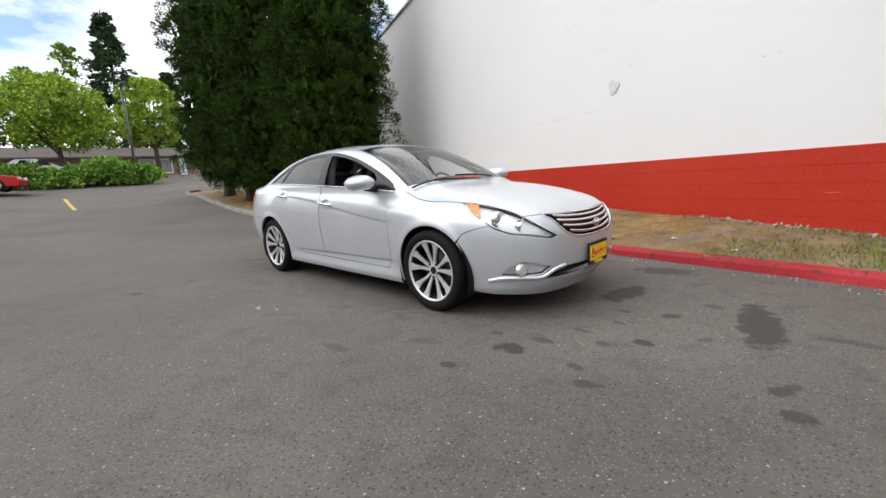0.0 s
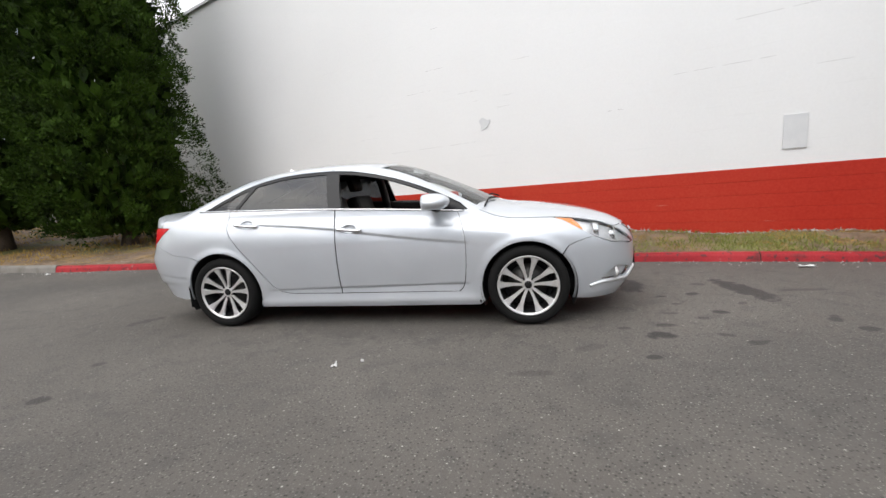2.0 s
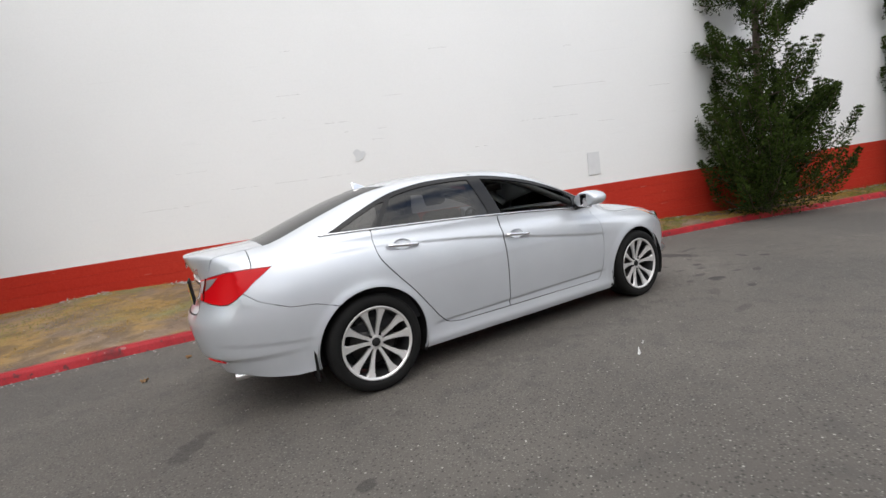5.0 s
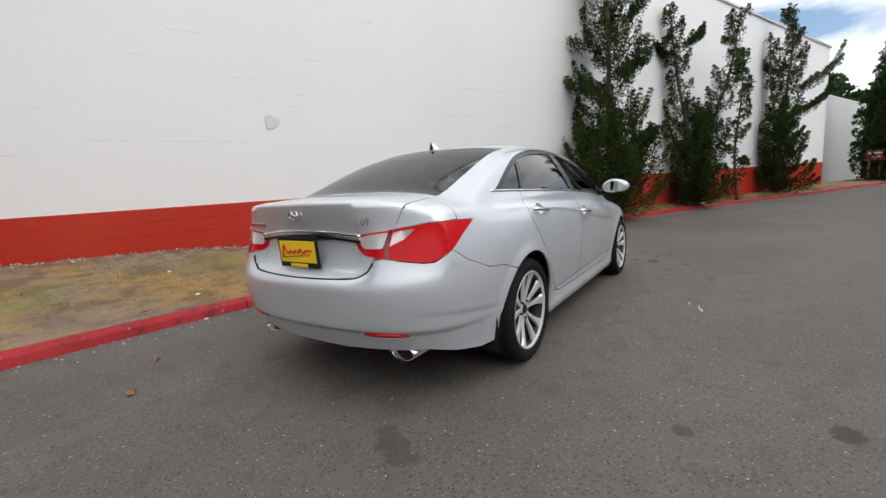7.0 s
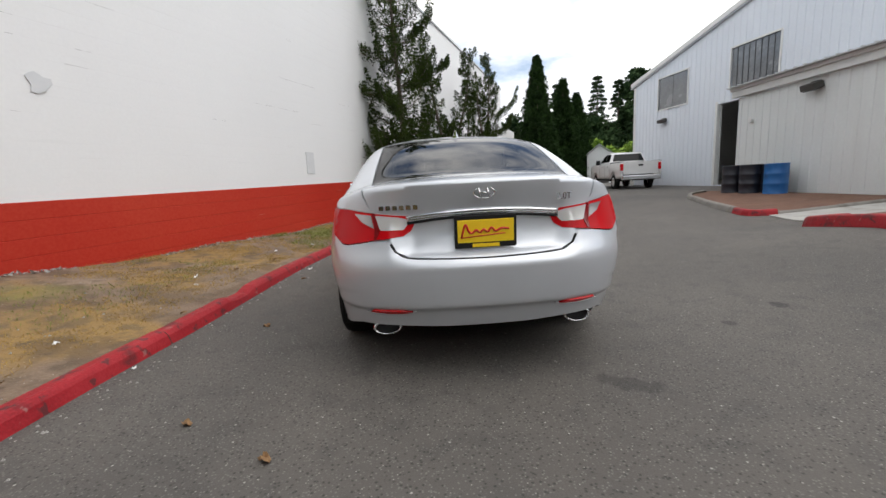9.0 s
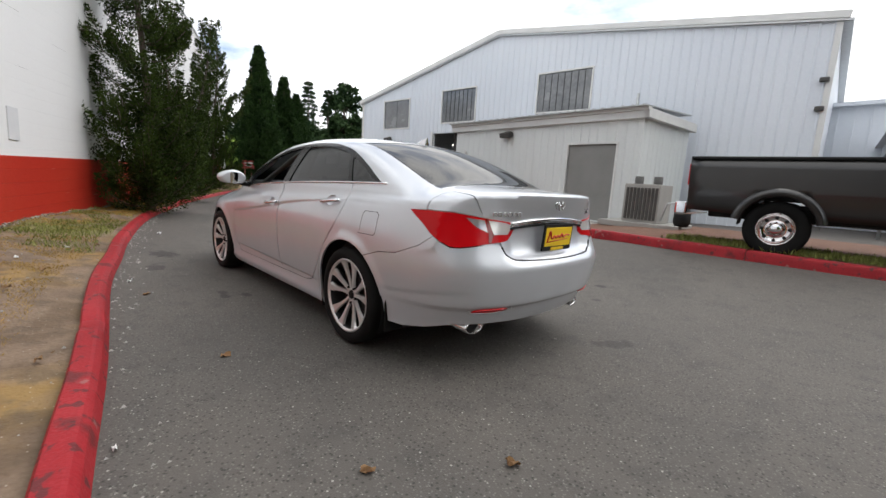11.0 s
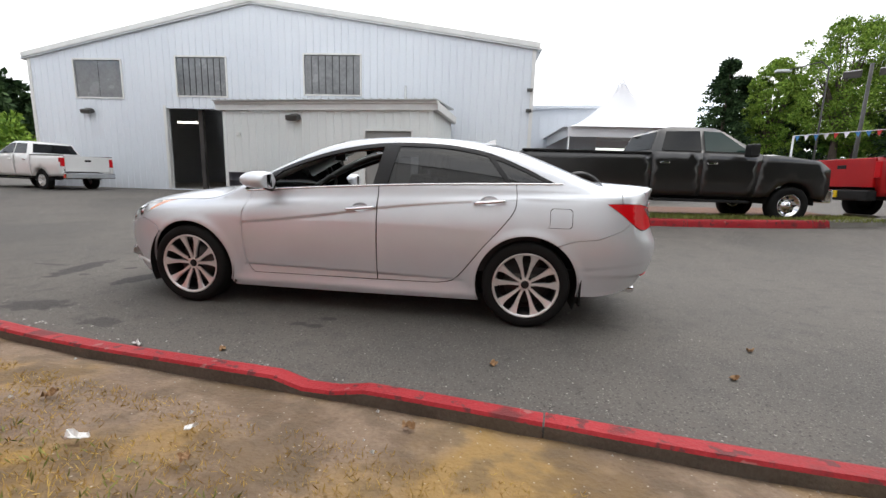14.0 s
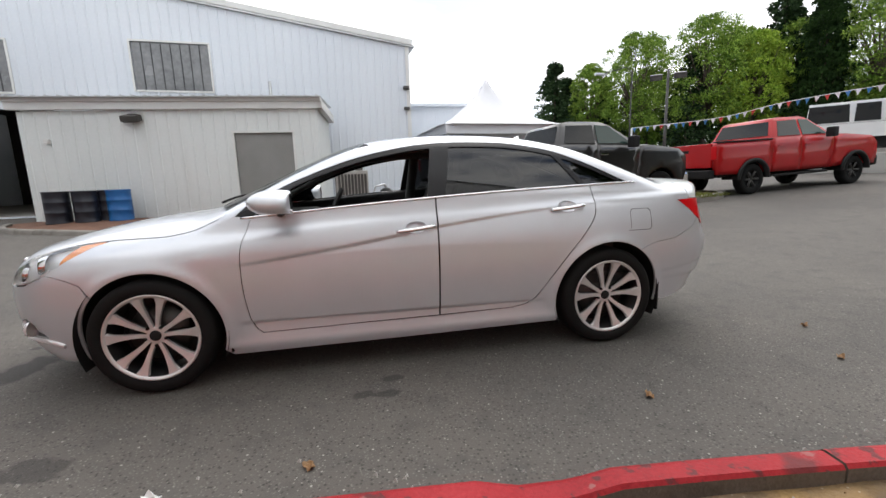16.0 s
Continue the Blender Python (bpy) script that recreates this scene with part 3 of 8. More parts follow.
# verge between the kerb and the block wall
TH = radians(-22)
WX, WN = np.array([math.cos(TH), math.sin(TH)]), np.array([-math.sin(TH), math.cos(TH)])
W0 = np.array([0.655, 4.442])
S0 = float(W0 @ WX)
wall_at = lambda s, d=0.0: W0 + WX * (s - S0) + WN * d


def verge_z(p, f):
    """Height of the verge, from the kerb's back (f = 0) to the wall (1)."""
    b = at_ground(p[0], min(p[1], 2.0))
    bank = float(np.interp(p[0] * WX[0] + p[1] * WX[1], [-12, -8, -5, -2.5, -0.6, 1.5, 3], [0, 0.2, 0.32, 0.23, 0.09, 0.03, 0])) * f**1.25
    base = b + 0.03 + bank + 0.155 * f**0.8 + min(1.0, f / 0.1) * 0.02 * math.sin(p[0] * 1.9 + 3 * f)
    return base + min(1.0, f / 0.15) * 0.025 * noise.noise((p[0] * 0.9, p[1] * 0.9, 0)) + 0.012 * noise.noise((p[0] * 4, p[1] * 4, 3))


verts, faces = [], []
lv = np.arange(0.5, length_at(KERB, 33.5), 0.22)
cols = 26
for s in lv:
    p, nn = along(KERB, s)
    q = p + nn * 0.145
    sw = float(q @ WX)
    e = wall_at(sw, 0.12)
    for j in range(cols):
        f = (j / (cols - 1)) ** 1.3
        r = q + (e - q) * f
        verts.append((r[0], r[1], verge_z(r, f)))
faces = [(i * cols + j, (i + 1) * cols + j, (i + 1) * cols + j + 1, i * cols + j + 1) for i in range(len(lv) - 1) for j in range(cols - 1)]
tagged(build("verge", verts, faces, M_DIRT), "dry trodden verge of bare soil and yellowed grass", "ground", kind="structure")

# block wall: courses of painted block, a red band below
def course_wall(name, s0, s1, z_top, rise, front, back, material, z0, courses, h=0.2, g=0.0009):
    verts, faces = [], []
    for c in range(courses):
        za, zb = z0 + c * h, min(z0 + (c + 1) * h, z_top)
        if zb - za < 0.02:
            continue
        k = len(verts)
        for s in (s0, s1):
            for d, z in ((back, za), (front + g, za), (front, za + g), (front, zb - g), (front + g, zb), (back, zb)):
                p = wall_at(s, d)
                verts.append((p[0], p[1], z + rise * s * (1 if z < 3 else 1)))
        faces += [(k + j, k + j + 6, k + (j + 1) % 6 + 6, k + (j + 1) % 6) for j in range(6)]
        faces += [tuple(range(k, k + 6)), tuple(range(k + 6, k + 12))[::-1]]
    return build(name, verts, faces, material, None, smooth=False)


RISE = 0.011
wall = tagged(course_wall("wall_north", -34, 27.7, 7.25, RISE * 0.35, 0.012, 0.35, M_WALL, -0.95, 42), "tall white-painted block wall with faint course lines", "wall", kind="structure")
band = thing("wall_band", "red-painted lower courses of the block wall", "wall", kind="structure")
for c in range(8):
    course_wall("course", -34, 27.7, 1.095, RISE, 0.0, 0.3, M_BAND, -0.5 + 0.2 * c, 1, 0.2, 0.005).parent = band
cap_v, cap_f = [], []
for s in (-34, 27.75):
    for d, z in ((-0.05, 7.22), (-0.05, 7.3), (0.4, 7.3), (0.4, 7.22)):
        p = wall_at(s, d)
        cap_v.append((p[0], p[1], z + RISE * 0.35 * s))
tagged(build("trim_1", cap_v, [(0, 1, 5, 4), (1, 2, 6, 5), (2, 3, 7, 6), (3, 0, 4, 7), (0, 3, 2, 1), (4, 5, 6, 7)], M_STEEL, smooth=False), "thin metal coping along the wall top", "trim", kind="structure")
p0, p1 = wall_at(27.7, 0), wall_at(27.7, 14)
end = Matrix.Translation((p0[0], p0[1], 0)) @ Matrix.Rotation(TH, 4, "Z")
tagged(box_part("wall_east", (-0.3, 0.0, 0.35, 16, -0.3, 7.35), M_WALL, None, 0, end), "white end wall of the block building", "wall", kind="structure")
tagged(box_part("wall_low", (0.0, 14, 1.2, 1.5, -0.3, 5.6), M_WALL, None, 0, end), "lower white wall beyond the block building", "wall", kind="structure")

# patches and scars on the wall
pb = Matrix.Translation((*wall_at(3.8, 0.0), 1.6)) @ Matrix.Rotation(TH, 4, "Z") @ Matrix.Rotation(radians(1), 4, "Y")
tagged(box_part("wall_patch", (-0.135, 0.135, -0.006, 0.02, -0.235, 0.235), M_PATCH, None, 0.004, pb), "pale grey rectangular patch on the white wall", "patch")
bm = bmesh.new()
c = wall_at(-1.05, 0.009)
for k in range(14):
    a = 2 * math.pi * k / 14
    r = 0.11 + 0.025 * math.sin(3 * a + 1) + 0.015 * math.sin(5 * a)
    q = c + WX * r * math.cos(a)
    bm.verts.new((q[0], q[1], 2.38 + r * math.sin(a)))
bm.faces.new(bm.verts)
ex = bmesh.ops.extrude_face_region(bm, geom=list(bm.faces))
bmesh.ops.translate(bm, vec=Vector((*(-WN * 0.012), 0)), verts=[v for v in ex["geom"] if isinstance(v, bmesh.types.BMVert)])
tagged(part("wall_scar", bm, M_PATCH), "round grey filled scar on the white wall", "patch")
M_CRACK = surface("wall_crack", [(0.34, 0.33, 0.32), (0.52, 0.51, 0.5)], 20, 90, 0.9, 0, 0)
rng = random.Random(5)
crack_v, crack_f = [], []
for s, z, ln in ((-1.6, 2.98, 0.5), (-1.35, 2.82, 0.35), (-0.7, 2.78, 0.4), (-3.6, 2.0, 2.4), (-0.75, 2.58, 0.35), (1.2, 2.18, 0.5), (2.3, 2.58, 1.3), (2.9, 3.18, 1.4), (5.2, 2.98, 0.6), (-3.0, 3.18, 0.8), (-4.4, 2.38, 0.6), (-2.4, 3.58, 0.5), (-0.4, 3.38, 0.4), (0.6, 4.18, 0.4), (6.0, 3.58, 1.6), (4.0, 2.38, 0.5), (-5.2, 1.78, 1.0), (7.4, 2.2, 0.8), (-2.2, 4.4, 0.3), (3.4, 4.0, 0.3)):
    for q in range(int(ln / 0.09)):
        if rng.random() < 0.3:
            continue
        a = s + q * 0.09
        k = len(crack_v)
        w = rng.uniform(0.001, 0.0028)
        zz = round((z + 0.95) / 0.2) * 0.2 - 0.95 + RISE * 0.35 * a
        for u, d in ((a, -w), (a + rng.uniform(0.06, 0.095), -w), (a + 0.09, w), (a, w)):
            p = wall_at(u, 0.0095)
            crack_v.append((p[0], p[1], zz + d))
        crack_f.append((k, k + 1, k + 2, k + 3))
tagged(build("wall_cracks", crack_v, crack_f, M_CRACK, smooth=False), "flaked paint along the block joints", "cracks", kind="stuff")

# the workshop hall: ribbed siding with openings
FAC = Matrix.Translation((10, -13.3, 0)) @ Matrix.Rotation(math.atan(0.075), 4, "Z")
hall = thing("wall_hall", "pale blue ribbed metal workshop with a shallow gable", "building", FAC, kind="structure")
XL, XR, XP = 9.9, -12.1, -0.35
ZL, ZR, ZP = 5.8, 6.38, 8.03
WINS = [(5.6, 7.75, 4.12, 5.66), (0.87, 3.07, 4.25, 5.82), (-4.95, -2.57, 4.4, 5.97)]
DOOR = (-0.1, 3.68, 0.25, 3.72)
roof_z = lambda x: ZP + (ZL - ZP) * (x - XP) / (XL - XP) if x > XP else ZP + (ZR - ZP) * (x - XP) / (XR - XP)


def sheet(name, poly, holes, depth, material, parent, m=None):
    """A flat wall with thickness and openings right through it, in the plane of x and z, facing +y."""
    v, f = fill(np.array(poly, float), 1.5, [np.array(h, float) for h in holes])
    n = len(v)
    verts = [(p[0], 0.0, p[1]) for p in v] + [(p[0], -depth, p[1]) for p in v]
    a, b, c = v[f[0][0]], v[f[0][1]], v[f[0][2]]
    up = (b[0] - a[0]) * (c[1] - a[1]) - (b[1] - a[1]) * (c[0] - a[0]) > 0
    faces, rim = [], {}
    for t in f:
        t = tuple(int(i) for i in (t[::-1] if up else t))
        faces += [t, tuple(i + n for i in t[::-1])]
        for i in range(3):
            e = (t[i], t[(i + 1) % 3])
            if (e[1], e[0]) in rim:
                rim.pop((e[1], e[0]))
            else:
                rim[e] = 1
    faces += [(b, a, a + n, b + n) for a, b in rim]
    return build(name, verts, faces, material, parent, smooth=False)


rect = lambda w: [(w[0], w[2]), (w[1], w[2]), (w[1], w[3]), (w[0], w[3])]
sheet("front_wall", [(XR, -0.1), (XL, -0.1), (XL, ZL), (XP, ZP), (XR, ZR)], [rect(w) for w in WINS] + [rect(DOOR)], 0.2, M_SIDING, hall)


def ribs(name, x0, x1, z0, ztop, holes, pitch, material, parent, proud=0.028, w=0.035, m=None):
    """Upright ribs of metal siding, each a part, broken where there are openings."""
    for x in np.arange(x0 + pitch / 2, x1, pitch):
        spans = [(z0, ztop(x))]
        for h in holes:
            if h[0] - 0.03 < x < h[1] + 0.03:
                spans = [q for a, b in spans for q in ((a, min(b, h[2])), (max(a, h[3]), b)) if q[1] - q[0] > 0.05]
        for a, b in spans:
            verts = [(x + d, p, z) for z in (a, b) for d, p in ((-w, 0.0), (-w * 0.45, proud), (w * 0.45, proud), (w, 0.0))]
            ob = build("rib", verts, [(i, i + 1, i + 5, i + 4) for i in range(3)] + [(3, 2, 1, 0), (4, 5, 6, 7)], material, parent, smooth=False)
            if m is not None:
                ob.matrix_basis = m


ribs("siding_ribs", XR, XL, 0.1, lambda x: roof_z(x) - 0.05, WINS + [DOOR], 0.3, M_SIDING, hall, 0.018)
for x0, x1, z0, z1 in ((XL + 0.15, XP, ZL - 0.03, ZP), (XP, XR - 0.15, ZP, ZR - 0.03)):
    bm = bmesh.new()
    L = math.hypot(x1 - x0, z1 - z0)
    mm = Matrix.Translation((x0, 0, z0)) @ Matrix.Rotation(-math.atan2(z1 - z0, x1 - x0), 4, "Y")
    bm_box(bm, 0, L, -0.05, 0.16, -0.14, 0.06, 0.01, mm)
    part("gable_trim", bm, M_TRIMW, hall)
    bm = bmesh.new()
    bm_box(bm, -0.1, L + 0.1, -26, 0.12, 0.06, 0.12, 0, mm)
    part("roof", bm, M_STEEL, hall)
box_part("side_wall", (XL - 0.2, XL, -26, -0.2, -0.1, ZL), M_SIDING, hall, 0)
box_part("side_wall", (XR, XR + 0.2, -26, -0.2, -0.1, ZR), M_SIDING, hall, 0)
ribs("side_ribs", 0, 25.8, 0.1, lambda x: ZR - 0.05, [], 0.3, M_SIDING, hall, m=Matrix.Translation((XR, 0, 0)) @ Matrix.Rotation(radians(90), 4, "Z") @ Matrix.Rotation(radians(180), 4, "Z") @ Matrix.Translation((0, 0, 0)))
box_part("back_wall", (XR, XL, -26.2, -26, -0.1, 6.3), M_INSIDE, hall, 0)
box_part("corner_trim", (XR - 0.03, XR + 0.12, -0.1, 0.035, 0.1, ZR), M_TRIMW, hall, 0.005)
box_part("corner_trim", (XL - 0.12, XL + 0.03, -0.1, 0.035, 0.1, ZL), M_TRIMW, hall, 0.005)
for k, w in enumerate(WINS):
    win = thing("window_%d" % (k + 1), "dull ribbed plastic workshop window in a pale frame", "window", kind="structure")
    win.matrix_world = FAC
    bm = bmesh.new()
    for a in ((w[0] - 0.05, w[1] + 0.05, w[3], w[3] + 0.06), (w[0] - 0.05, w[1] + 0.05, w[2] - 0.06, w[2]), (w[0] - 0.06, w[0], w[2], w[3]), (w[1], w[1] + 0.06, w[2], w[3])):
        bm_box(bm, a[0], a[1], -0.03, 0.045, a[2], a[3])
    part("window_frame", bm, M_TRIMW, win)
    lights = 8 if k else 2
    for q in range(lights):
        x0 = w[0] + (w[1] - w[0]) * q / lights
        x1 = w[0] + (w[1] - w[0]) * (q + 1) / lights
        box_part("pane", (x0 + 0.012, x1 - 0.012, -0.05, -0.02, w[2], w[3]), M_PANE, win, 0.006)
        if not k:
            continue
        box_part("pane_rib", (x0 - 0.014, x0 + 0.014, -0.03, -0.004, w[2], w[3]), M_PANE_D, win, 0.004)
# workshop bay seen through the open door; back and ceiling are coloured shade-dark
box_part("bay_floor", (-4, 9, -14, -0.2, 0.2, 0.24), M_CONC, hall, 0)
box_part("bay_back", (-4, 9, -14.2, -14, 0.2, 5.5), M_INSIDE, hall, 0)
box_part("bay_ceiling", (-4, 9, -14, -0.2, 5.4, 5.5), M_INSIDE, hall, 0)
box_part("door_post", (DOOR[1] - 0.02, DOOR[1] + 0.1, -0.2, 0.05, 0.25, DOOR[3] + 0.1), M_TRIMW, hall, 0.01)
for x in (2.4, 0.6):
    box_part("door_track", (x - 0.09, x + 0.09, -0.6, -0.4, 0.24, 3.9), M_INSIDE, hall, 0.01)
for x, y in ((2.6, -4.5), (0.8, -4.5), (2.6, -8), (0.8, -8), (6.9, -6)):
    tagged(box_part("tube_light", (x - 0.6, x + 0.6, y - 0.06, y + 0.06, 3.75, 3.85), M_TUBE, None, 0.01, FAC), "lit workshop tube light", "light", "tube lights in the workshop")
tagged(box_part("tool_chest", (0.5, 1.6, -6.5, -5.9, 0.24, 1.35), M_GREY, None, 0.04, FAC), "dark tool chest inside the workshop bay", "cabinet")
tagged(box_part("lift_post", (2.1, 2.4, -5.3, -5.0, 0.24, 3.6), M_GREY, None, 0.02, FAC), "dark steel lift post inside the workshop bay", "post")

# lean-to in front of the hall
ANX = Matrix.Translation((4, -10.1, 0)) @ Matrix.Rotation(math.atan(-0.05), 4, "Z")
annex = thing("wall_annex", "low off-white ribbed lean-to with a pale fascia", "building", ANX, kind="structure")
AD = (-2.0, -0.38, 0.26, 2.58)
AT = lambda x: 3.42 + (4.75 - x) / 7.5 * 0.06
sheet("front_wall", [(-2.73, 0.0), (5.08, 0.0), (5.08, AT(5.08) - 0.2), (-2.73, AT(-2.73) - 0.2)], [rect(AD)], 0.15, M_SIDING2, annex)
ribs("siding_ribs", -2.7, 5.05, 0.15, lambda x: AT(x) - 0.2, [AD], 0.3, M_SIDING2, annex, 0.014, 0.03)
for x, w in ((-2.73, -1), (4.93, 1)):
    box_part("side_wall", (x, x + 0.15, -3.2, -0.15, 0, 3.4), M_SIDING2, annex, 0)
ribs("side_ribs", 0, 3.1, 0.25, lambda x: 3.35, [], 0.3, M_SIDING2, annex, 0.014, 0.03, Matrix.Translation((-2.73, 0, 0)) @ Matrix.Rotation(radians(90), 4, "Z") @ Matrix.Scale(-1, 4, (1, 0, 0)))
bm = bmesh.new()
bm_box(bm, -2.9, 5.25, -0.02, 0.14, 3.24, 3.44, 0.015)
bm_box(bm, -2.9, 5.25, 0.0, 0.2, 3.44, 3.54, 0.012)
part("fascia", bm, M_TRIMW, annex)
bm = bmesh.new()
bm_box(bm, -2.92, -2.76, -3.3, 0.14, 3.24, 3.5, 0.015)
part("side_fascia", bm, M_TRIMW, annex)
bm = bmesh.new()
bm_box(bm, -2.9, 5.25, -3.0, 0.15, 3.54, 3.57, 0, Matrix.Translation((0, 0, 0)) @ Matrix.Rotation(radians(-3), 4, "X"))
for x in np.arange(-2.8, 5.2, 0.3):
    bm_box(bm, x - 0.02, x + 0.02, -3.0, 0.16, 3.565, 3.595, 0, Matrix.Rotation(radians(-3), 4, "X"))
part("roof", bm, M_STEEL, annex)
door = thing("door_1", "plain grey steel door in the lean-to, shut", "door", ANX, kind="structure")
box_part("door_leaf", (AD[0], AD[1], -0.1, -0.05, AD[2], AD[3]), M_GREYDOOR, door, 0.005)
for a in ((AD[0] - 0.06, AD[0], AD[2], AD[3] + 0.06), (AD[1], AD[1] + 0.06, AD[2], AD[3] + 0.06), (AD[0], AD[1], AD[3], AD[3] + 0.06)):
    box_part("door_frame", (a[0], a[1], -0.08, 0.03, a[2], a[3]), M_TRIMW, door, 0.005)


def wall_lamp(m):
    ob = thing("wall_lamp", "dark flood lamp fixed high on the metal wall", "lamp", m, "flood lamps on the workshop")
    bm = bmesh.new()
    bm_box(bm, -0.22, 0.22, 0.02, 0.3, -0.12, 0.05, 0.03, Matrix.Rotation(radians(-15), 4, "X"))
    part("housing", bm, M_GREY, ob)
    box_part("bracket", (-0.12, 0.12, -0.01, 0.08, -0.08, 0.06), M_GREY, ob, 0.01)
    box_part("lamp_glass", (-0.17, 0.17, 0.08, 0.26, -0.14, -0.125), M_PANE, ob, 0.004, Matrix.Rotation(radians(-15), 4, "X"))
    return ob


wall_lamp(ANX @ Matrix.Translation((2.2, 0.02, 3.07)))
wall_lamp(FAC @ Matrix.Translation((7.2, 0.03, 3.58)))
det = thing("alarm_box", "small white alarm box on the lean-to", "box", ANX @ Matrix.Translation((4.42, 0.02, 2.42)))
box_part("case", (-0.07, 0.07, 0, 0.09, -0.06, 0.06), M_TRIMW, det, 0.02)
for z in (4.7, 3.9):
    cam_m = FAC @ Matrix.Translation((XR + 0.1, 0.03, z))
    ob = thing("corner_fitting", "small dark fitting on the hall corner", "fitting", cam_m, "fittings on the hall corner")
    box_part("case", (-0.06, 0.16, 0, 0.14, -0.06, 0.06), M_GREY, ob, 0.02)
vp = thing("vent_pipe", "thin grey vent pipe on the lean-to roof", "pipe", Matrix.Translation((3.1, -13.55, 3.5)))
v, f = tube([(0, 0, -0.1), (0, 0, 1.25)], 0.05, 10)
build("pipe", v, f, M_STEEL, vp)

# planted islands before the workshop
def island(name, line, inner, z, material, label):
    """A raised bed inside a kerb line."""
    poly = densify(np.array(list(line) + list(inner), float), 0.5)
    v, f = fill(poly, 0.6)
    p = np.array([(a, b, at_ground(a, b, z) + 0.02 * noise.noise((a, b, 1))) for a, b in v])
    t = f[0]
    up = np.cross(p[t[1]] - p[t[0]], p[t[2]] - p[t[0]])[2] > 0
    return tagged(build(name, p, [tuple(q) if up else tuple(q[::-1]) for q in f], material), label, "ground", kind="structure")


FK = spline([(1.55, -6.3), (1.62, -5.75), (1.35, -5.42), (0.6, -5.25), (-0.5, -5.1), (-2.2, -5.0), (-4.0, -5.0), (-6.0, -5.1), (-8.0, -5.35), (-8.9, -5.75), (-9.3, -6.3), (-9.2, -7.2)], 16)
kerb_far = thing("kerb_2", "red-painted kerb round the bed before the lean-to", "kerb", kind="structure")
kerb_run(kerb_far, FK, 0.05, length_at(FK, -7.6), 0.15, M_KERB, 2.4, side=1)
kerb_run(kerb_far, FK, length_at(FK, -7.6), length_at(FK, -9.29) + 0.9, 0.15, M_OLDCONC, 2.4, side=1)
island("bed_1", [(p[0], p[1] - 0.1) for p in FK[6:-6]], [(-9.0, -7.3), (-9.0, -9.9), (1.4, -10.0)], 0.1, M_BARK, "reddish bark bed beside the lean-to")
FK2 = spline([(3.3, -10.0), (3.32, -8.2), (3.36, -6.9), (3.62, -6.4), (4.3, -6.55), (5.5, -7.0), (6.8, -7.52), (8.0, -8.02), (8.8, -8.6), (9.1, -9.3), (9.0, -10.1)], 14)
kerb_third = thing("kerb_3", "weathered concrete kerb round the bark bed by the drums", "kerb", kind="structure")
tip = length_at(FK2, 3.37)
kerb_run(kerb_third, FK2, 0.1, tip, 0.075, M_OLDCONC, 1.8, 0.1, side=-1)
kerb_run(kerb_third, FK2, tip, length_at(FK2, 4.25), 0.12, M_KERB, 0.9, side=-1)
kerb_run(kerb_third, FK2, length_at(FK2, 4.25), length_at(FK2, 9.1), 0.12, M_OLDCONC, 1.8, side=-1)
island("bed_2", [(p[0] + 0.04, p[1] - 0.06) for p in FK2], [(8.9, -10.25), (3.4, -10.1)], 0.06, M_BARK, "reddish bark bed beside the drums")
pad_v = [(1.72 + 1.58 * i / 4, -6.1 - 0.12 * i - (3.83 - 0.06 * i) * j / 10) for i in range(5) for j in range(11)]
pad_n = len(pad_v)
pad_f = [(i * 11 + j, i * 11 + j + 1, i * 11 + j + 12, i * 11 + j + 11) for i in range(4) for j in range(10)]
pad_rim = [(0, j) for j in range(10, -1, -1)] + [(i, 0) for i in range(1, 5)] + [(4, j) for j in range(1, 11)] + [(i, 10) for i in range(3, 0, -1)]
pad_r = [i * 11 + j for i, j in pad_rim]
pad_f += [(b, a, a + pad_n, b + pad_n) for a, b in zip(pad_r, pad_r[1:] + pad_r[:1])]
tagged(build("pavement", [(x, y, at_ground(x, y, z)) for z in (0.03, -0.1) for x, y in pad_v], pad_f, M_CONC, smooth=False), "pale concrete apron to the grey door", "pavement", kind="structure")


# ---- planting ----
def fast_mesh(name, verts, tris, material, parent=None, label=""):
    me = bpy.data.meshes.new(name)
    me.vertices.add(len(verts))
    me.vertices.foreach_set("co", np.asarray(verts, np.float32).ravel())
    me.loops.add(len(tris) * 3)
    me.loops.foreach_set("vertex_index", np.asarray(tris, np.int32).ravel())
    me.polygons.add(len(tris))
    me.polygons.foreach_set("loop_start", np.arange(0, len(tris) * 3, 3, dtype=np.int32))
    me.update(calc_edges=True)
    me.validate()
    me.materials.append(material)
    ob = new(name, me)
    if parent is not None:
        ob.parent = parent
    if label:
        ob["label"] = label
    return ob


def unit(v):
    return v / (np.linalg.norm(v, axis=-1, keepdims=True) + 1e-9)


def leaves(rs, points, ways, size, width=0.4, spread=0.7):
    """One leaf, a folded pair of triangles, at each point, roughly along its way."""
    n = len(points)
    d = unit(ways + rs.normal(0, spread, (n, 3)))
    a = unit(np.cross(d, rs.normal(0, 1, (n, 3))))
    ln = size * rs.uniform(0.6, 1.35, (n, 1))
    w = ln * width
    base = points
    tip = base + d * ln
    m1, m2 = base + d * ln * 0.45 + a * w * 0.5, base + d * ln * 0.45 - a * w * 0.5
    v = np.stack([base, m1, tip, m2], 1).reshape(-1, 3)
    k = np.arange(n) * 4
    return v, np.concatenate([np.stack([k, k + 1, k + 2], 1), np.stack([k, k + 2, k + 3], 1)])


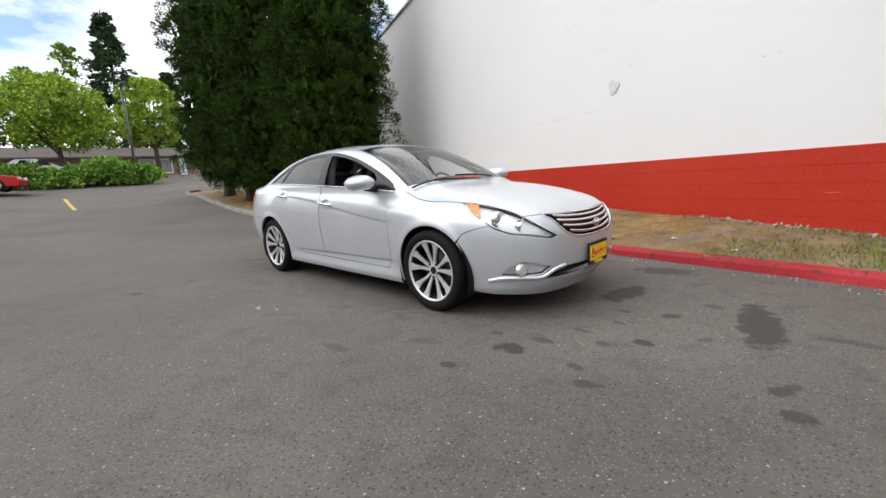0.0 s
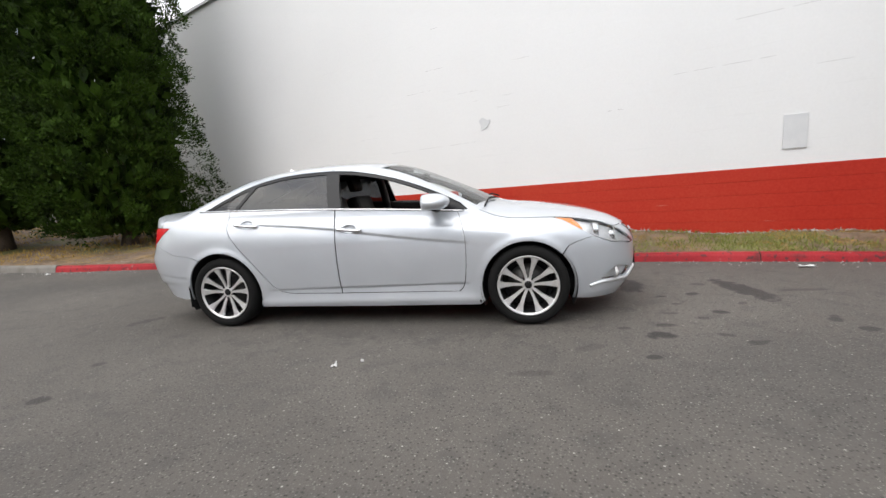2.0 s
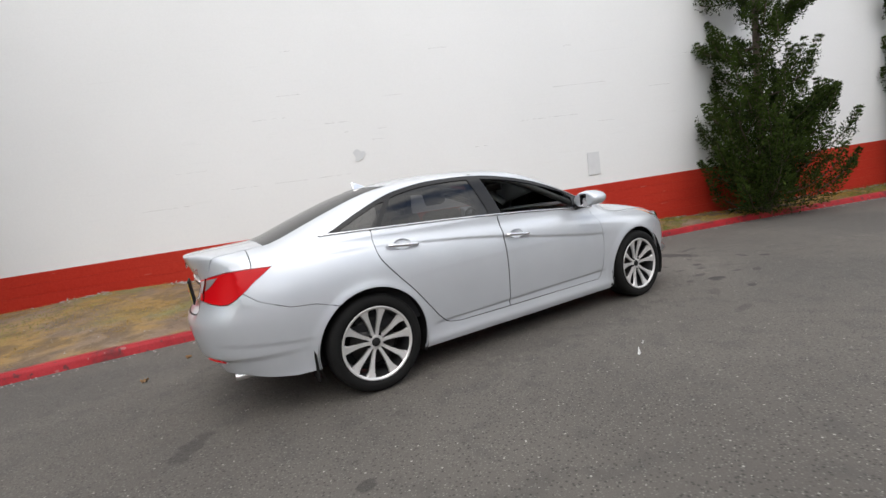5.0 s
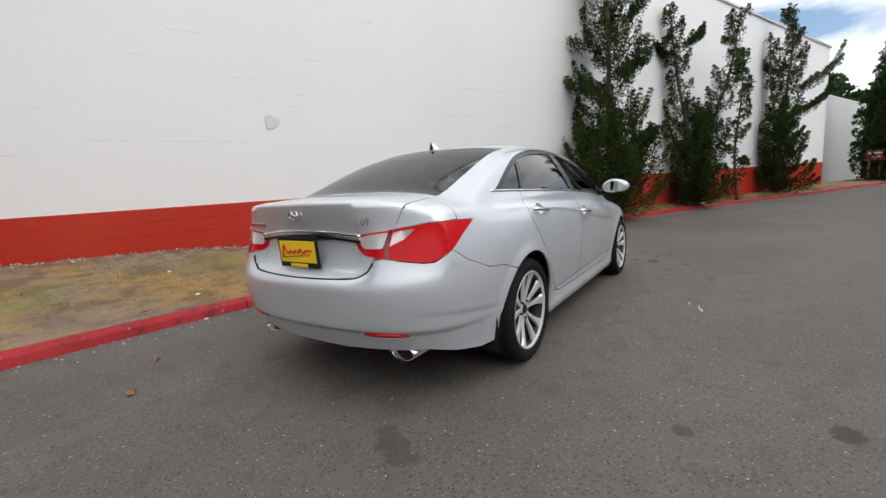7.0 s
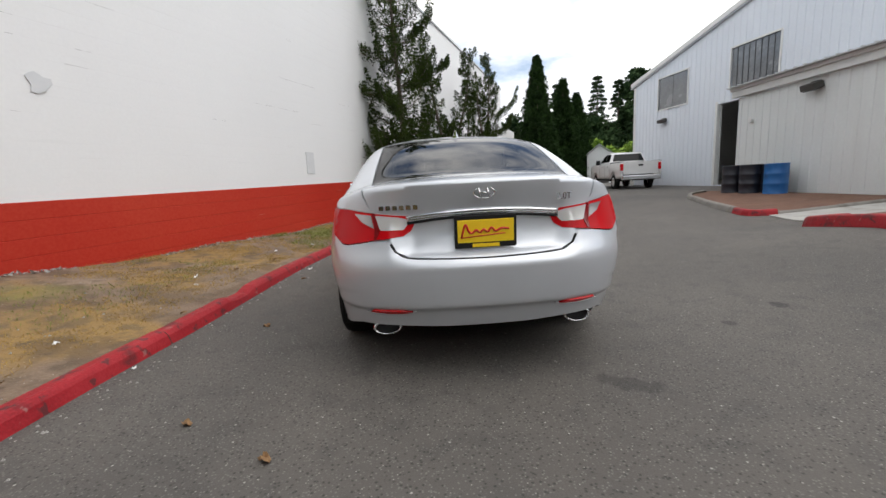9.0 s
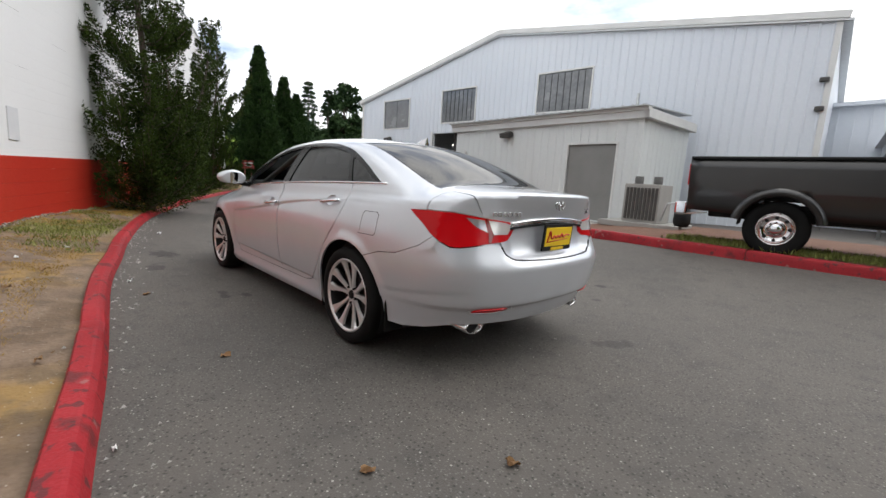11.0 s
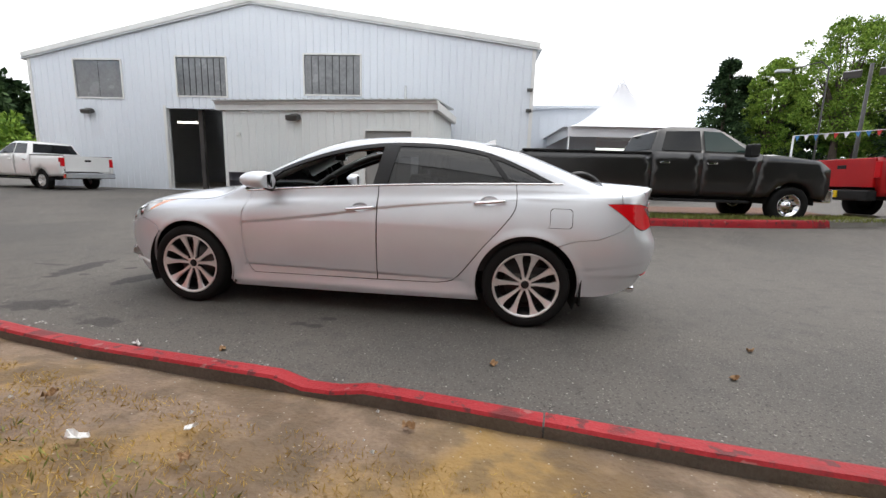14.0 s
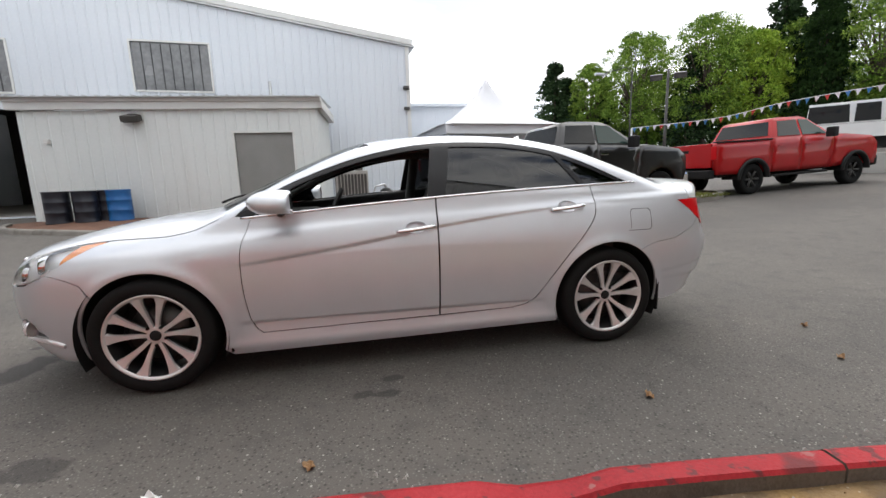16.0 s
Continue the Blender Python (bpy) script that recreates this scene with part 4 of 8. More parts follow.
def lumps(rs, centres, radii, ways, per, size, width=0.4, flat=0.8, spread=0.6, up=0.3):
    """Tufts: leaves over the outer side of many small balls."""
    c = np.repeat(centres, per, 0)
    r = np.repeat(radii, per)[:, None]
    w = np.repeat(ways, per, 0)
    d = unit(rs.normal(0, 1, (len(c), 3)) + w * 0.8)
    p = c + d * r * rs.uniform(0.45, 1.0, (len(c), 1)) * (1, 1, flat)
    return leaves(rs, p, d + (0, 0, up) + 0.3 * w, size, width, spread)


def limb(points, r0, r1, n=7):
    k = len(points)
    return tube(points, r0, n, [1 + (r1 / r0 - 1) * i / (k - 1) for i in range(k)])


def join(pieces):
    v, f, k = [], [], 0
    for a, b in pieces:
        v += [tuple(p) for p in a]
        f += [tuple(i + k for i in t) for t in b]
        k += len(a)
    return v, f


def column_tree(x, y, z, height, radius, trunk_h, seed, material, label, lumps_n=420, per=44, size=0.12, group="", profile=None, tuft=0.2, trunk_r=0.16):
    """A dense upright conifer: a trunk with limbs inside a tall crown of outward tufts, dark gaps between them."""
    rs = np.random.RandomState(seed)
    tree = thing("tree", label, "tree", Matrix.Translation((x, y, z)), group)
    pieces = [limb([(0, 0, -0.2), (0.05, 0.02, trunk_h), (0, 0.05, height * 0.6), (0, 0, height * 0.95)], radius * trunk_r, 0.02)]
    for k in range(26):
        a, h = rs.uniform(0, 2 * math.pi), rs.uniform(trunk_h * 0.7, height * 0.8)
        r = radius * 0.7 * (1 - 0.6 * h / height)
        pieces.append(limb([(0, 0, h), (r * 0.5 * math.cos(a), r * 0.5 * math.sin(a), h + r * 0.35), (r * math.cos(a), r * math.sin(a), h + r * 0.9)], 0.05, 0.012, 5))
    v, f = join(pieces)
    build("trunk", v, f, M_TRUNK, tree)
    profile = profile or COLUMN
    prof = lambda u: np.interp(u, *zip(*profile))
    h = rs.uniform(0, 1, lumps_n * 3)
    h = h[rs.uniform(0, 1, len(h)) < prof(h) + 0.08][:lumps_n]
    n = len(h)
    a = rs.uniform(0, 2 * math.pi, n)
    wob = 1 + 0.09 * np.sin(a * 3 + h * 9 + seed) + 0.07 * np.sin(a * 5 - h * 17)
    zc = trunk_h + h * (height - trunk_h)
    rr = radius * prof(h) * wob * rs.uniform(0.62, 1.05, n)
    c = np.stack([rr * np.cos(a), rr * np.sin(a), zc], 1)
    w = unit(np.stack([np.cos(a), np.sin(a), 0.55 + 0 * a], 1))
    vv, tt = lumps(rs, c, tuft * rs.uniform(0.6, 1.25, n), w, per, size, 0.36, 0.7, 0.45, 0.3)
    k = int(lumps_n * 16)
    h, a = rs.uniform(0.0, 0.96, k), rs.uniform(0, 2 * math.pi, k)
    rr = radius * prof(h) * rs.uniform(0.3, 0.74, k)
    c = np.stack([rr * np.cos(a), rr * np.sin(a), trunk_h + h * (height - trunk_h)], 1)
    v2, t2 = leaves(rs, c, np.stack([np.cos(a) * 0.3, np.sin(a) * 0.3, 1 + 0 * a], 1), 0.17 + 0.1 * radius, 0.6, 0.5)
    fast_mesh("crown", np.vstack([vv, v2]), np.vstack([tt, t2 + len(vv)]), material, tree)
    return tree


COLUMN = ((0, 0.6), (0.03, 0.85), (0.08, 0.98), (0.3, 1.0), (0.55, 0.93), (0.75, 0.75), (0.9, 0.4), (1, 0.04))
CONE = ((0, 0.72), (0.05, 0.95), (0.15, 1.0), (0.35, 0.86), (0.6, 0.57), (0.8, 0.3), (0.93, 0.11), (1, 0.02))


def juniper(x, y, z, leaders, seed, label, width=1.0, size=0.06, horns=()):
    """A twisted wall juniper: leaders clad in upswept plumes that taper to a point, and long horned limbs."""
    rs = np.random.RandomState(seed)
    tree = thing("juniper", label, "tree", Matrix.Translation((x, y, z)), "junipers along the block wall")
    pieces, cs, rad, ws = [], [], [], []

    def plume(p, a, reach, rise, fat, droop=0.18):
        """A limb that leaves the stem flat, sweeps up and ends in a point."""
        out = np.array([math.cos(a), math.sin(a), 0.0])
        side = np.array([-math.sin(a), math.cos(a), 0.0]) * rs.uniform(-0.15, 0.15) * reach
        tw = spline([p, p + out * reach * 0.42 + (0, 0, rise * 0.12 - droop * reach * 0.3), p + out * reach * 0.8 + side + (0, 0, rise * 0.45), p + out * reach + side * 0.6 + (0, 0, rise)], 4)
        pieces.append(limb(tw, 0.014 + 0.02 * fat, 0.004, 4))
        n = max(6, int(np.linalg.norm(np.diff(tw, axis=0), axis=1).sum() / 0.085))
        for q in range(n):
            u = 0.12 + 0.88 * q / (n - 1)
            k = min(int(u * (len(tw) - 1)), len(tw) - 2)
            g = u * (len(tw) - 1) - k
            cs.append(tw[k] * (1 - g) + tw[k + 1] * g + rs.normal(0, 0.025, 3) * (1.1 - u))
            rad.append(fat * (0.6 + 0.7 * math.sin(math.pi * min(1, u * 1.1 + 0.05))) * (1.05 - u) ** 0.5 + 0.015)
            ws.append(unit(tw[k + 1] - tw[k]) * (0.5 + 0.7 * u))

    for lx, ly, lz, spread, count in leaders:
        bend = rs.uniform(-0.15, 0.15, 2)
        main = spline([(0, 0, -0.1), (0.3 * lx + bend[0], 0.3 * ly + bend[1], lz * 0.33), (0.75 * lx - bend[0] * 0.5, 0.75 * ly, lz * 0.68), (lx, ly, lz)], 8)
        pieces.append(limb(main, 0.09 * width, 0.012))
        for k in range(count):
            t = (k + rs.uniform(0, 0.9)) / count
            p = main[min(int((0.04 + 0.96 * t) * (len(main) - 1)), len(main) - 1)]
            reach = spread * width * (1.08 - 0.78 * t) * rs.uniform(0.55, 1.15) + 0.1
            plume(p, rs.uniform(0, 2 * math.pi), reach, reach * rs.uniform(0.3, 0.75) * (1 + 0.9 * t), 0.15 + 0.1 * reach)
        for q in range(34):
            u = 0.03 + 0.97 * q / 33
            c = main[int(u * (len(main) - 1))]
            cs.append(c + rs.normal(0, 0.14 * (1.15 - u), 3))
            rad.append((0.1 + 0.22 * spread) * (1.08 - u) ** 0.7)
            ws.append(np.array([0, 0, 1.2]))
    for hz, a, reach, rise in horns:
        lx, ly, lz = leaders[0][:3]
        t = hz / lz
        plume(np.array([lx * t, ly * t, hz]), radians(a), reach, rise, 0.2, 0.3)
        for k in range(7):
            t2 = 0.25 + 0.6 * k / 7
            q = np.array([lx * t, ly * t, hz]) + np.array([math.cos(radians(a)) * reach * t2, math.sin(radians(a)) * reach * t2, rise * t2 * t2 * 0.8])
            plume(q, radians(a + rs.uniform(-75, 75)), 0.34, 0.3, 0.12)
    v, f = join(pieces)
    build("trunk", v, f, M_TRUNK, tree)
    rad = np.array(rad)
    vv, tt = lumps(rs, np.array(cs), rad, np.array(ws), 46, size, 0.42, 0.62, 0.5, 0.35)
    fast_mesh("crown", vv, tt, M_JUNIPER, tree)
    return tree


def broad_tree(x, y, z, height, radius, seed, material, label, lumps_n=150, per=60, size=0.3, trunk=0.3, group="", squash=1.0):
    """A broadleaf tree: a forked trunk and an uneven crown with gaps."""
    rs = np.random.RandomState(seed)
    tree = thing("tree", label, "tree", Matrix.Translation((x, y, z)), group)
    pieces = [limb([(0, 0, -0.3), (0.1, 0, height * 0.3), (0, 0.1, height * 0.8)], 0.035 * height, 0.03)]
    cs, rad, ws = [], [], []
    for k in range(lumps_n):
        a, u = rs.uniform(0, 2 * math.pi), rs.uniform(-0.75, 1)
        r = radius * math.sqrt(max(0.05, 1 - u * u)) * rs.uniform(0.45, 1.05) * (1 + 0.2 * math.sin(3 * a + seed))
        c = np.array([r * math.cos(a), r * math.sin(a), height * 0.62 + u * height * 0.4 * squash])
        cs.append(c)
        rad.append(radius * rs.uniform(0.14, 0.28))
        ws.append(unit(c - np.array([0, 0, height * 0.45])))
        if k % 7 == 0:
            pieces.append(limb([(0, 0, height * rs.uniform(0.25, 0.5)), tuple(c * 0.5 + (0, 0, height * 0.22)), tuple(c)], 0.012 * height, 0.01, 5))
    v, f = join(pieces)
    build("trunk", v, f, M_TRUNK, tree)
    vv, tt = lumps(rs, np.array(cs), np.array(rad), np.array(ws), per, size, 0.6, 0.8, 0.9, 0.0)
    fast_mesh("crown", vv, tt, material, tree)
    return tree


def spire_tree(x, y, z, height, radius, seed, material, label, whorls=26, group=""):
    """A tall open fir: whorls of drooping boughs up a straight trunk."""
    rs = np.random.RandomState(seed)
    tree = thing("tree", label, "tree", Matrix.Translation((x, y, z)), group)
    pieces = [limb([(0, 0, -0.3), (0, 0, height * 0.5), (0, 0, height)], 0.02 * height, 0.02)]
    cs, rad, ws = [], [], []
    for k in range(whorls):
        h = height * (0.12 + 0.86 * k / whorls)
        reach = radius * (1 - (k / whorls)) ** 0.8
        for q in range(6):
            a = rs.uniform(0, 2 * math.pi)
            r = reach * rs.uniform(0.6, 1.15) + 0.15
            tip = np.array([r * math.cos(a), r * math.sin(a), h - 0.18 * r])
            if k % 2 == 0 and q < 3:
                pieces.append(limb([(0, 0, h), tuple((tip + (0, 0, h)) / 2 + (0, 0, 0.05)), tuple(tip)], 0.03, 0.008, 4))
            for u in (0.35, 0.6, 0.8, 1.0):
                cs.append(np.array([0, 0, h]) * (1 - u) + tip * u)
                rad.append(0.13 * radius * (1.2 - 0.5 * u))
                ws.append(unit(tip - (0, 0, h)))
    v, f = join(pieces)
    build("trunk", v, f, M_TRUNK, tree)
    vv, tt = lumps(rs, np.array(cs), np.array(rad), np.array(ws), 26, 0.06 * radius + 0.12, 0.4, 0.5, 0.5, 0.0)
    fast_mesh("crown", vv, tt, material, tree)
    return tree


big = "tall dense dark green conifer beside the block wall"
by_wall = "conifers beside the wall"
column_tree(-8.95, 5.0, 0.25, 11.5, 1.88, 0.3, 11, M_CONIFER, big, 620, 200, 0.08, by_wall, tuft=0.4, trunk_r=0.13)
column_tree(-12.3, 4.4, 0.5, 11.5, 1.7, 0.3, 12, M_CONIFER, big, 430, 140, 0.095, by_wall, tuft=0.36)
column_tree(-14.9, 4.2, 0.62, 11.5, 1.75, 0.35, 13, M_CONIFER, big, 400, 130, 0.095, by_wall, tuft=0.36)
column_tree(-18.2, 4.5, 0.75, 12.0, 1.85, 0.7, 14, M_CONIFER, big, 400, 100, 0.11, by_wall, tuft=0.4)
rs = np.random.RandomState(19)
scrub = thing("bush", "low dark leafy bush below the conifer", "bush", Matrix.Translation((-9.2, 6.2, 0.45)))
c = np.stack([rs.normal(0, 0.65, 90), rs.normal(0, 0.4, 90), rs.uniform(0.05, 0.6, 90)], 1)
v, t = lumps(rs, c, rs.uniform(0.12, 0.25, 90), unit(c + (0, 0, 0.3)), 60, 0.09, 0.5)
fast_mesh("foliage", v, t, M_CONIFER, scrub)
v, f = join([limb([(0.1 * k, 0, -0.15), (0.3 * k, 0.1, 0.4)], 0.03, 0.01, 5) for k in (-2, -1, 0, 1, 2)])
build("stems", v, f, M_TRUNK, scrub)
ragged = "ragged dark juniper with upswept limbs against the white wall"
juniper(7.75, 0.62, 0.2, [(0.25, 0.1, 7.6, 0.95, 105), (0.1, -0.3, 2.6, 1.1, 38), (-0.2, 0.4, 2.2, 1.0, 36)], 21, ragged, 1.1, 0.055, [(4.3, 100, 1.7, 1.2), (4.7, -80, 1.1, 1.3), (3.1, 110, 1.25, 0.75), (3.4, -95, 0.95, 0.7), (1.6, -85, 1.15, 0.5)])
juniper(12.5, -1.15, 0.2, [(-0.7, 0.85, 6.1, 0.55, 48), (0.55, -1.0, 5.9, 0.55, 48), (0.0, 0.0, 3.0, 1.0, 54), (-0.5, 1.0, 3.3, 0.3, 12)], 22, ragged, 1.0, 0.06, [(4.9, -60, 0.8, 0.6), (4.6, 120, 0.7, 0.6)])
juniper(15.4, -2.3, 0.2, [(0.0, 0.0, 5.2, 0.5, 24)], 23, "thin sparse juniper against the white wall", 0.7, 0.07)
juniper(19.2, -3.75, 0.2, [(0.2, -0.3, 7.4, 0.75, 66), (-0.2, 0.5, 6.4, 0.45, 24), (0, 0, 3.2, 1.0, 54)], 24, ragged, 1.1, 0.065, [(4.2, -90, 1.7, 1.5), (3.2, -80, 1.5, 1.1), (4.9, 90, 1.0, 0.8)])
tall = "tall dark conical arborvitae at the bend of the drive"
bend = "arborvitae at the bend"
column_tree(30.6, -10.0, 0.1, 10.4, 1.9, 0.1, 31, M_ARBOR, tall, 620, 60, 0.14, bend, CONE, 0.24)
column_tree(34.2, -13.4, 0.1, 9.3, 1.9, 0.1, 32, M_ARBOR, tall, 560, 56, 0.15, bend, CONE, 0.26)
column_tree(36.5, -15.6, 0.1, 8.4, 1.9, 0.1, 33, M_ARBOR, tall, 500, 50, 0.16, bend, CONE, 0.28)

# grass and soil litter on the verge
def tufts(name, material, count, where, size, seed, label, width=0.14, lean=0.5):
    """Short blades in patches over the verge."""
    rs = np.random.RandomState(seed)
    d = np.r_[0, np.cumsum(np.linalg.norm(np.diff(KERB, axis=0), axis=1))]
    pts = []
    while len(pts) < count:
        u, f = rs.uniform(*where[0], 6000), rs.uniform(*where[1], 6000)
        p = np.stack([np.interp(u, d, KERB[:, k]) for k in range(2)], 1)
        q = np.stack([np.interp(u + 0.05, d, KERB[:, k]) - np.interp(u - 0.05, d, KERB[:, k]) for k in range(2)], 1)
        q = unit(q)
        p = p + np.stack([-q[:, 1], q[:, 0]], 1) * 0.16
        e = W0 + np.outer(p @ WX - S0, WX) + WN * -0.02
        r = p + (e - p) * f[:, None]
        for (x, y), g in zip(r.tolist(), f.tolist()):
            if noise.noise((x * 0.55, y * 0.55, seed)) + 0.45 * noise.noise((x * 2.1, y * 2.1, seed)) + 0.25 * noise.noise((x * 9, y * 9, seed)) >= where[2]:
                pts.append((x, y, verge_z((x, y), g) - 0.005))
    pts = np.array(pts[:count])
    v, t = leaves(rs, pts, np.array([[0, 0, 1.0]]) + rs.normal(0, lean, (len(pts), 3)) * (1, 1, 0.1), size, width, 0.35)
    tagged(fast_mesh(name, v, t, material), label, "grass", kind="stuff")


s_a, s_b = length_at(KERB, -9), length_at(KERB, 12)
tufts("dry_grass", M_GRASS, 70000, ((s_a, s_b), (0.12, 1.0), 0.02), 0.028, 41, "short dry yellow grass on the verge", 0.12, 0.9)
tufts("leaf_litter", M_DEADLEAF, 2200, ((s_a, s_b), (0.0, 1.0), -0.1), 0.028, 47, "brown leaf litter and twigs on the verge", 0.3, 3.0)
tufts("dry_grass", M_GRASS, 9000, ((2, s_a), (0.05, 1.0), -0.3), 0.09, 42, "dry yellow grass below the conifers")
tufts("paint_flakes", M_CONC, 1500, ((s_a, s_b), (0.94, 0.995), -0.2), 0.05, 48, "pale paint flakes and rubble along the wall foot", 0.5, 3.0)
tufts("green_grass", M_GREENGRASS, 13000, ((length_at(KERB, 2.5), length_at(KERB, 24)), (0.08, 1.0), 0.0), 0.06, 43, "greener grass near the junipers")
tufts("green_grass", M_GREENGRASS, 3500, ((s_a, length_at(KERB, 2.5)), (0.3, 1.0), 0.22), 0.035, 44, "sparse green weeds on the verge")
rs = np.random.RandomState(45)
px, py = rs.uniform(-8.6, -1.2, 9000), rs.uniform(-6.3, -5.25, 9000)
gp = np.array([(a, b, at_ground(a, b, 0.1)) for a, b in zip(px, py)])
v, t = leaves(rs, gp, np.array([[0, 0, 1.0]]) + rs.normal(0, 0.3, (len(gp), 3)) * (1, 1, 0), 0.09, 0.14, 0.3)
tagged(fast_mesh("green_grass", v, t, M_GREENGRASS), "green lawn strip under the dark pickup", "grass", kind="stuff")

# pebbles and grit along the kerb
rs = np.random.RandomState(46)
pv, pf = [], []
for k in range(700):
    s = rs.uniform(s_a, s_b)
    p, nn = along(KERB, s)
    d = -abs(rs.normal(0, 0.12)) - 0.01 if k % 3 else rs.uniform(0.2, 1.6)
    q = p + nn * d
    z = at_ground(*q) if d < 0 else verge_z(q, min(1, d / 2.2))
    r = rs.uniform(0.004, 0.014)
    b = len(pv)
    pv += [(q[0] + r, q[1], z), (q[0] - r * 0.6, q[1] + r, z), (q[0] - r * 0.5, q[1] - r, z), (q[0], q[1], z + r)]
    pf += [(b, b + 1, b + 3), (b + 1, b + 2, b + 3), (b + 2, b, b + 3)]
tagged(build("grit", pv, pf, M_CONC, smooth=False), "pale grit and pebbles along the kerb", "grit", kind="stuff")


def scrap(name, x, y, z, w, l, turn, material, label, seed, lift_=0.006):
    """A crumpled flat scrap."""
    rs = np.random.RandomState(seed)
    k = 5
    g = [[(i / (k - 1) - 0.5, j / (k - 1) - 0.5) for j in range(k)] for i in range(k)]
    verts = [(a * l * (1 + 0.25 * rs.normal() * 0.4), b * w * (1 + 0.25 * rs.normal() * 0.4), lift_ + abs(rs.normal(0, 0.012))) for row in g for a, b in row]
    verts += [(a, b, c - 0.003) for a, b, c in verts]
    n2 = k * k
    faces = [(i * k + j, (i + 1) * k + j, (i + 1) * k + j + 1, i * k + j + 1) for i in range(k - 1) for j in range(k - 1)]
    faces += [tuple(q + n2 for q in f[::-1]) for f in faces]
    ob = build(name, verts, faces, material, smooth=False)
    ob.matrix_world = Matrix.Translation((x, y, z)) @ Matrix.Rotation(radians(turn), 4, "Z")
    return tagged(ob, label, "litter", "litter on the ground")


paper = "crumpled white paper scrap on the ground"
for k, (x, y, w, l, turn) in enumerate(((0.26, 2.86, 0.07, 0.15, 20), (-0.06, 2.7, 0.05, 0.09, 70), (-1.62, 2.86, 0.05, 0.09, 10), (1.06, 1.8, 0.05, 0.16, -20), (4.45, 1.0, 0.11, 0.28, -10), (-1.5, 3.75, 0.05, 0.08, 0), (2.2, 2.6, 0.07, 0.12, 0), (2.9, 2.2, 0.06, 0.12, 40), (0.08, -1.77, 0.03, 0.08, 30), (0.25, -1.68, 0.02, 0.04, 0), (-1.88, 2.2, 0.03, 0.08, 0), (-7.5, 1.95, 0.1, 0.16, 0), (5.6, 1.8, 0.08, 0.14, 20))):
    p, nn = np.array([x, y]), None
    line_d = np.linalg.norm(KERB - p, axis=1)
    i = int(np.argmin(line_d))
    _, nn = along(KERB, float(np.r_[0, np.cumsum(np.linalg.norm(np.diff(KERB, axis=0), axis=1))][i]))
    off = float((p - KERB[i]) @ nn)
    z = verge_z(p, min(1, off / 2.3)) if off > 0.1 else at_ground(x, y)
    scrap("paper_scrap", x, y, z, w * 0.5, l * 0.5, turn, M_PAPER, paper, 60 + k)
for k, (x, y) in enumerate(((-0.86, 2.42), (-2.93, 1.02), (0.7, 2.6), (1.5, 2.4), (-2.2, 2.7), (-1.2, 1.6), (0.5, 1.75), (2.1, 1.9), (-2.6, 1.5), (3.1, 1.9), (-0.2, 2.9))):
    p = np.array([x, y])
    i = int(np.argmin(np.linalg.norm(KERB - p, axis=1)))
    _, nn = along(KERB, float(np.r_[0, np.cumsum(np.linalg.norm(np.diff(KERB, axis=0), axis=1))][i]))
    off = float((p - KERB[i]) @ nn)
    scrap("dead_leaf", x, y, verge_z(p, min(1, off / 2.3)) if off > 0.1 else at_ground(x, y), 0.035, 0.055, 50 * k, M_DEADLEAF, "curled brown dead leaf on the ground", 90 + k)

# ---- things before the workshop ----
def drum(x, y, material, label):
    ob = thing("drum", label, "drum", Matrix.Translation((x, y, at_ground(x, y, 0.045))) @ Matrix.Diagonal((1, 1, 0.96, 1)), "drums by the lean-to")
    v, f = lathe([(0.0, 0.0), (0.285, 0.0), (0.29, 0.02), (0.28, 0.04), (0.28, 0.28), (0.292, 0.3), (0.28, 0.32), (0.28, 0.56), (0.292, 0.58), (0.28, 0.6), (0.28, 0.83), (0.292, 0.85), (0.285, 0.87), (0.27, 0.86), (0.27, 0.845), (0.0, 0.845)], 32, "z")
    build("drum_body", v, f, material, ob)
    v, f = lathe([(0.03, 0.845), (0.03, 0.86), (0.0, 0.86)], 12, "z")
    build("bung", [(a + 0.17, b, c) for a, b, c in v], f, M_STEEL, ob)


drum(6.58, -9.6, M_BLUE, "blue steel drum with a rolled rim")
drum(7.3, -9.45, M_DRUM, "dark navy steel drum")
drum(7.93, -9.4, M_DRUM, "dark navy steel drum")
drum(6.98, -9.82, M_DRUM, "dark navy steel drum")

ac = thing("air_conditioner", "beige outdoor air-conditioning unit with upright slats", "air conditioner", Matrix.Translation((0.35, -8.5, at_ground(0.35, -8.5, 0.16))))
box_part("casing", (-0.42, 0.42, -0.4, 0.4, 0.03, 0.95), M_BEIGE, ac, 0.02)
for k in range(9):
    box_part("slat", (-0.38 + k * 0.085, -0.32 + k * 0.085, 0.4, 0.425, 0.1, 0.86), M_GREY, ac, 0.005)
    box_part("slat", (0.42, 0.44, -0.36 + k * 0.08, -0.31 + k * 0.08, 0.1, 0.86), M_GREY, ac, 0.005)
for x in (-0.2, 0.25):
    v, f = lathe([(0.0, 1.14), (0.1, 1.14), (0.1, 0.95)], 16, "z")
    build("fan_cap", [(a + x, b, c) for a, b, c in v], f, M_GREY, ac)
box_part("base_slab", (-0.9, 0.9, -0.6, 0.65, -0.1, 0.03), M_CONC, ac, 0.01)
comp = thing("compressor", "dark compressor beside the air-conditioning unit", "machine", Matrix.Translation((-0.55, -8.3, at_ground(-0.55, -8.3, 0.16))))
v, f = lathe([(0.0, 0.45), (0.1, 0.44), (0.17, 0.38), (0.18, 0.1), (0.14, 0.0), (0.0, 0.0)], 20, "z")
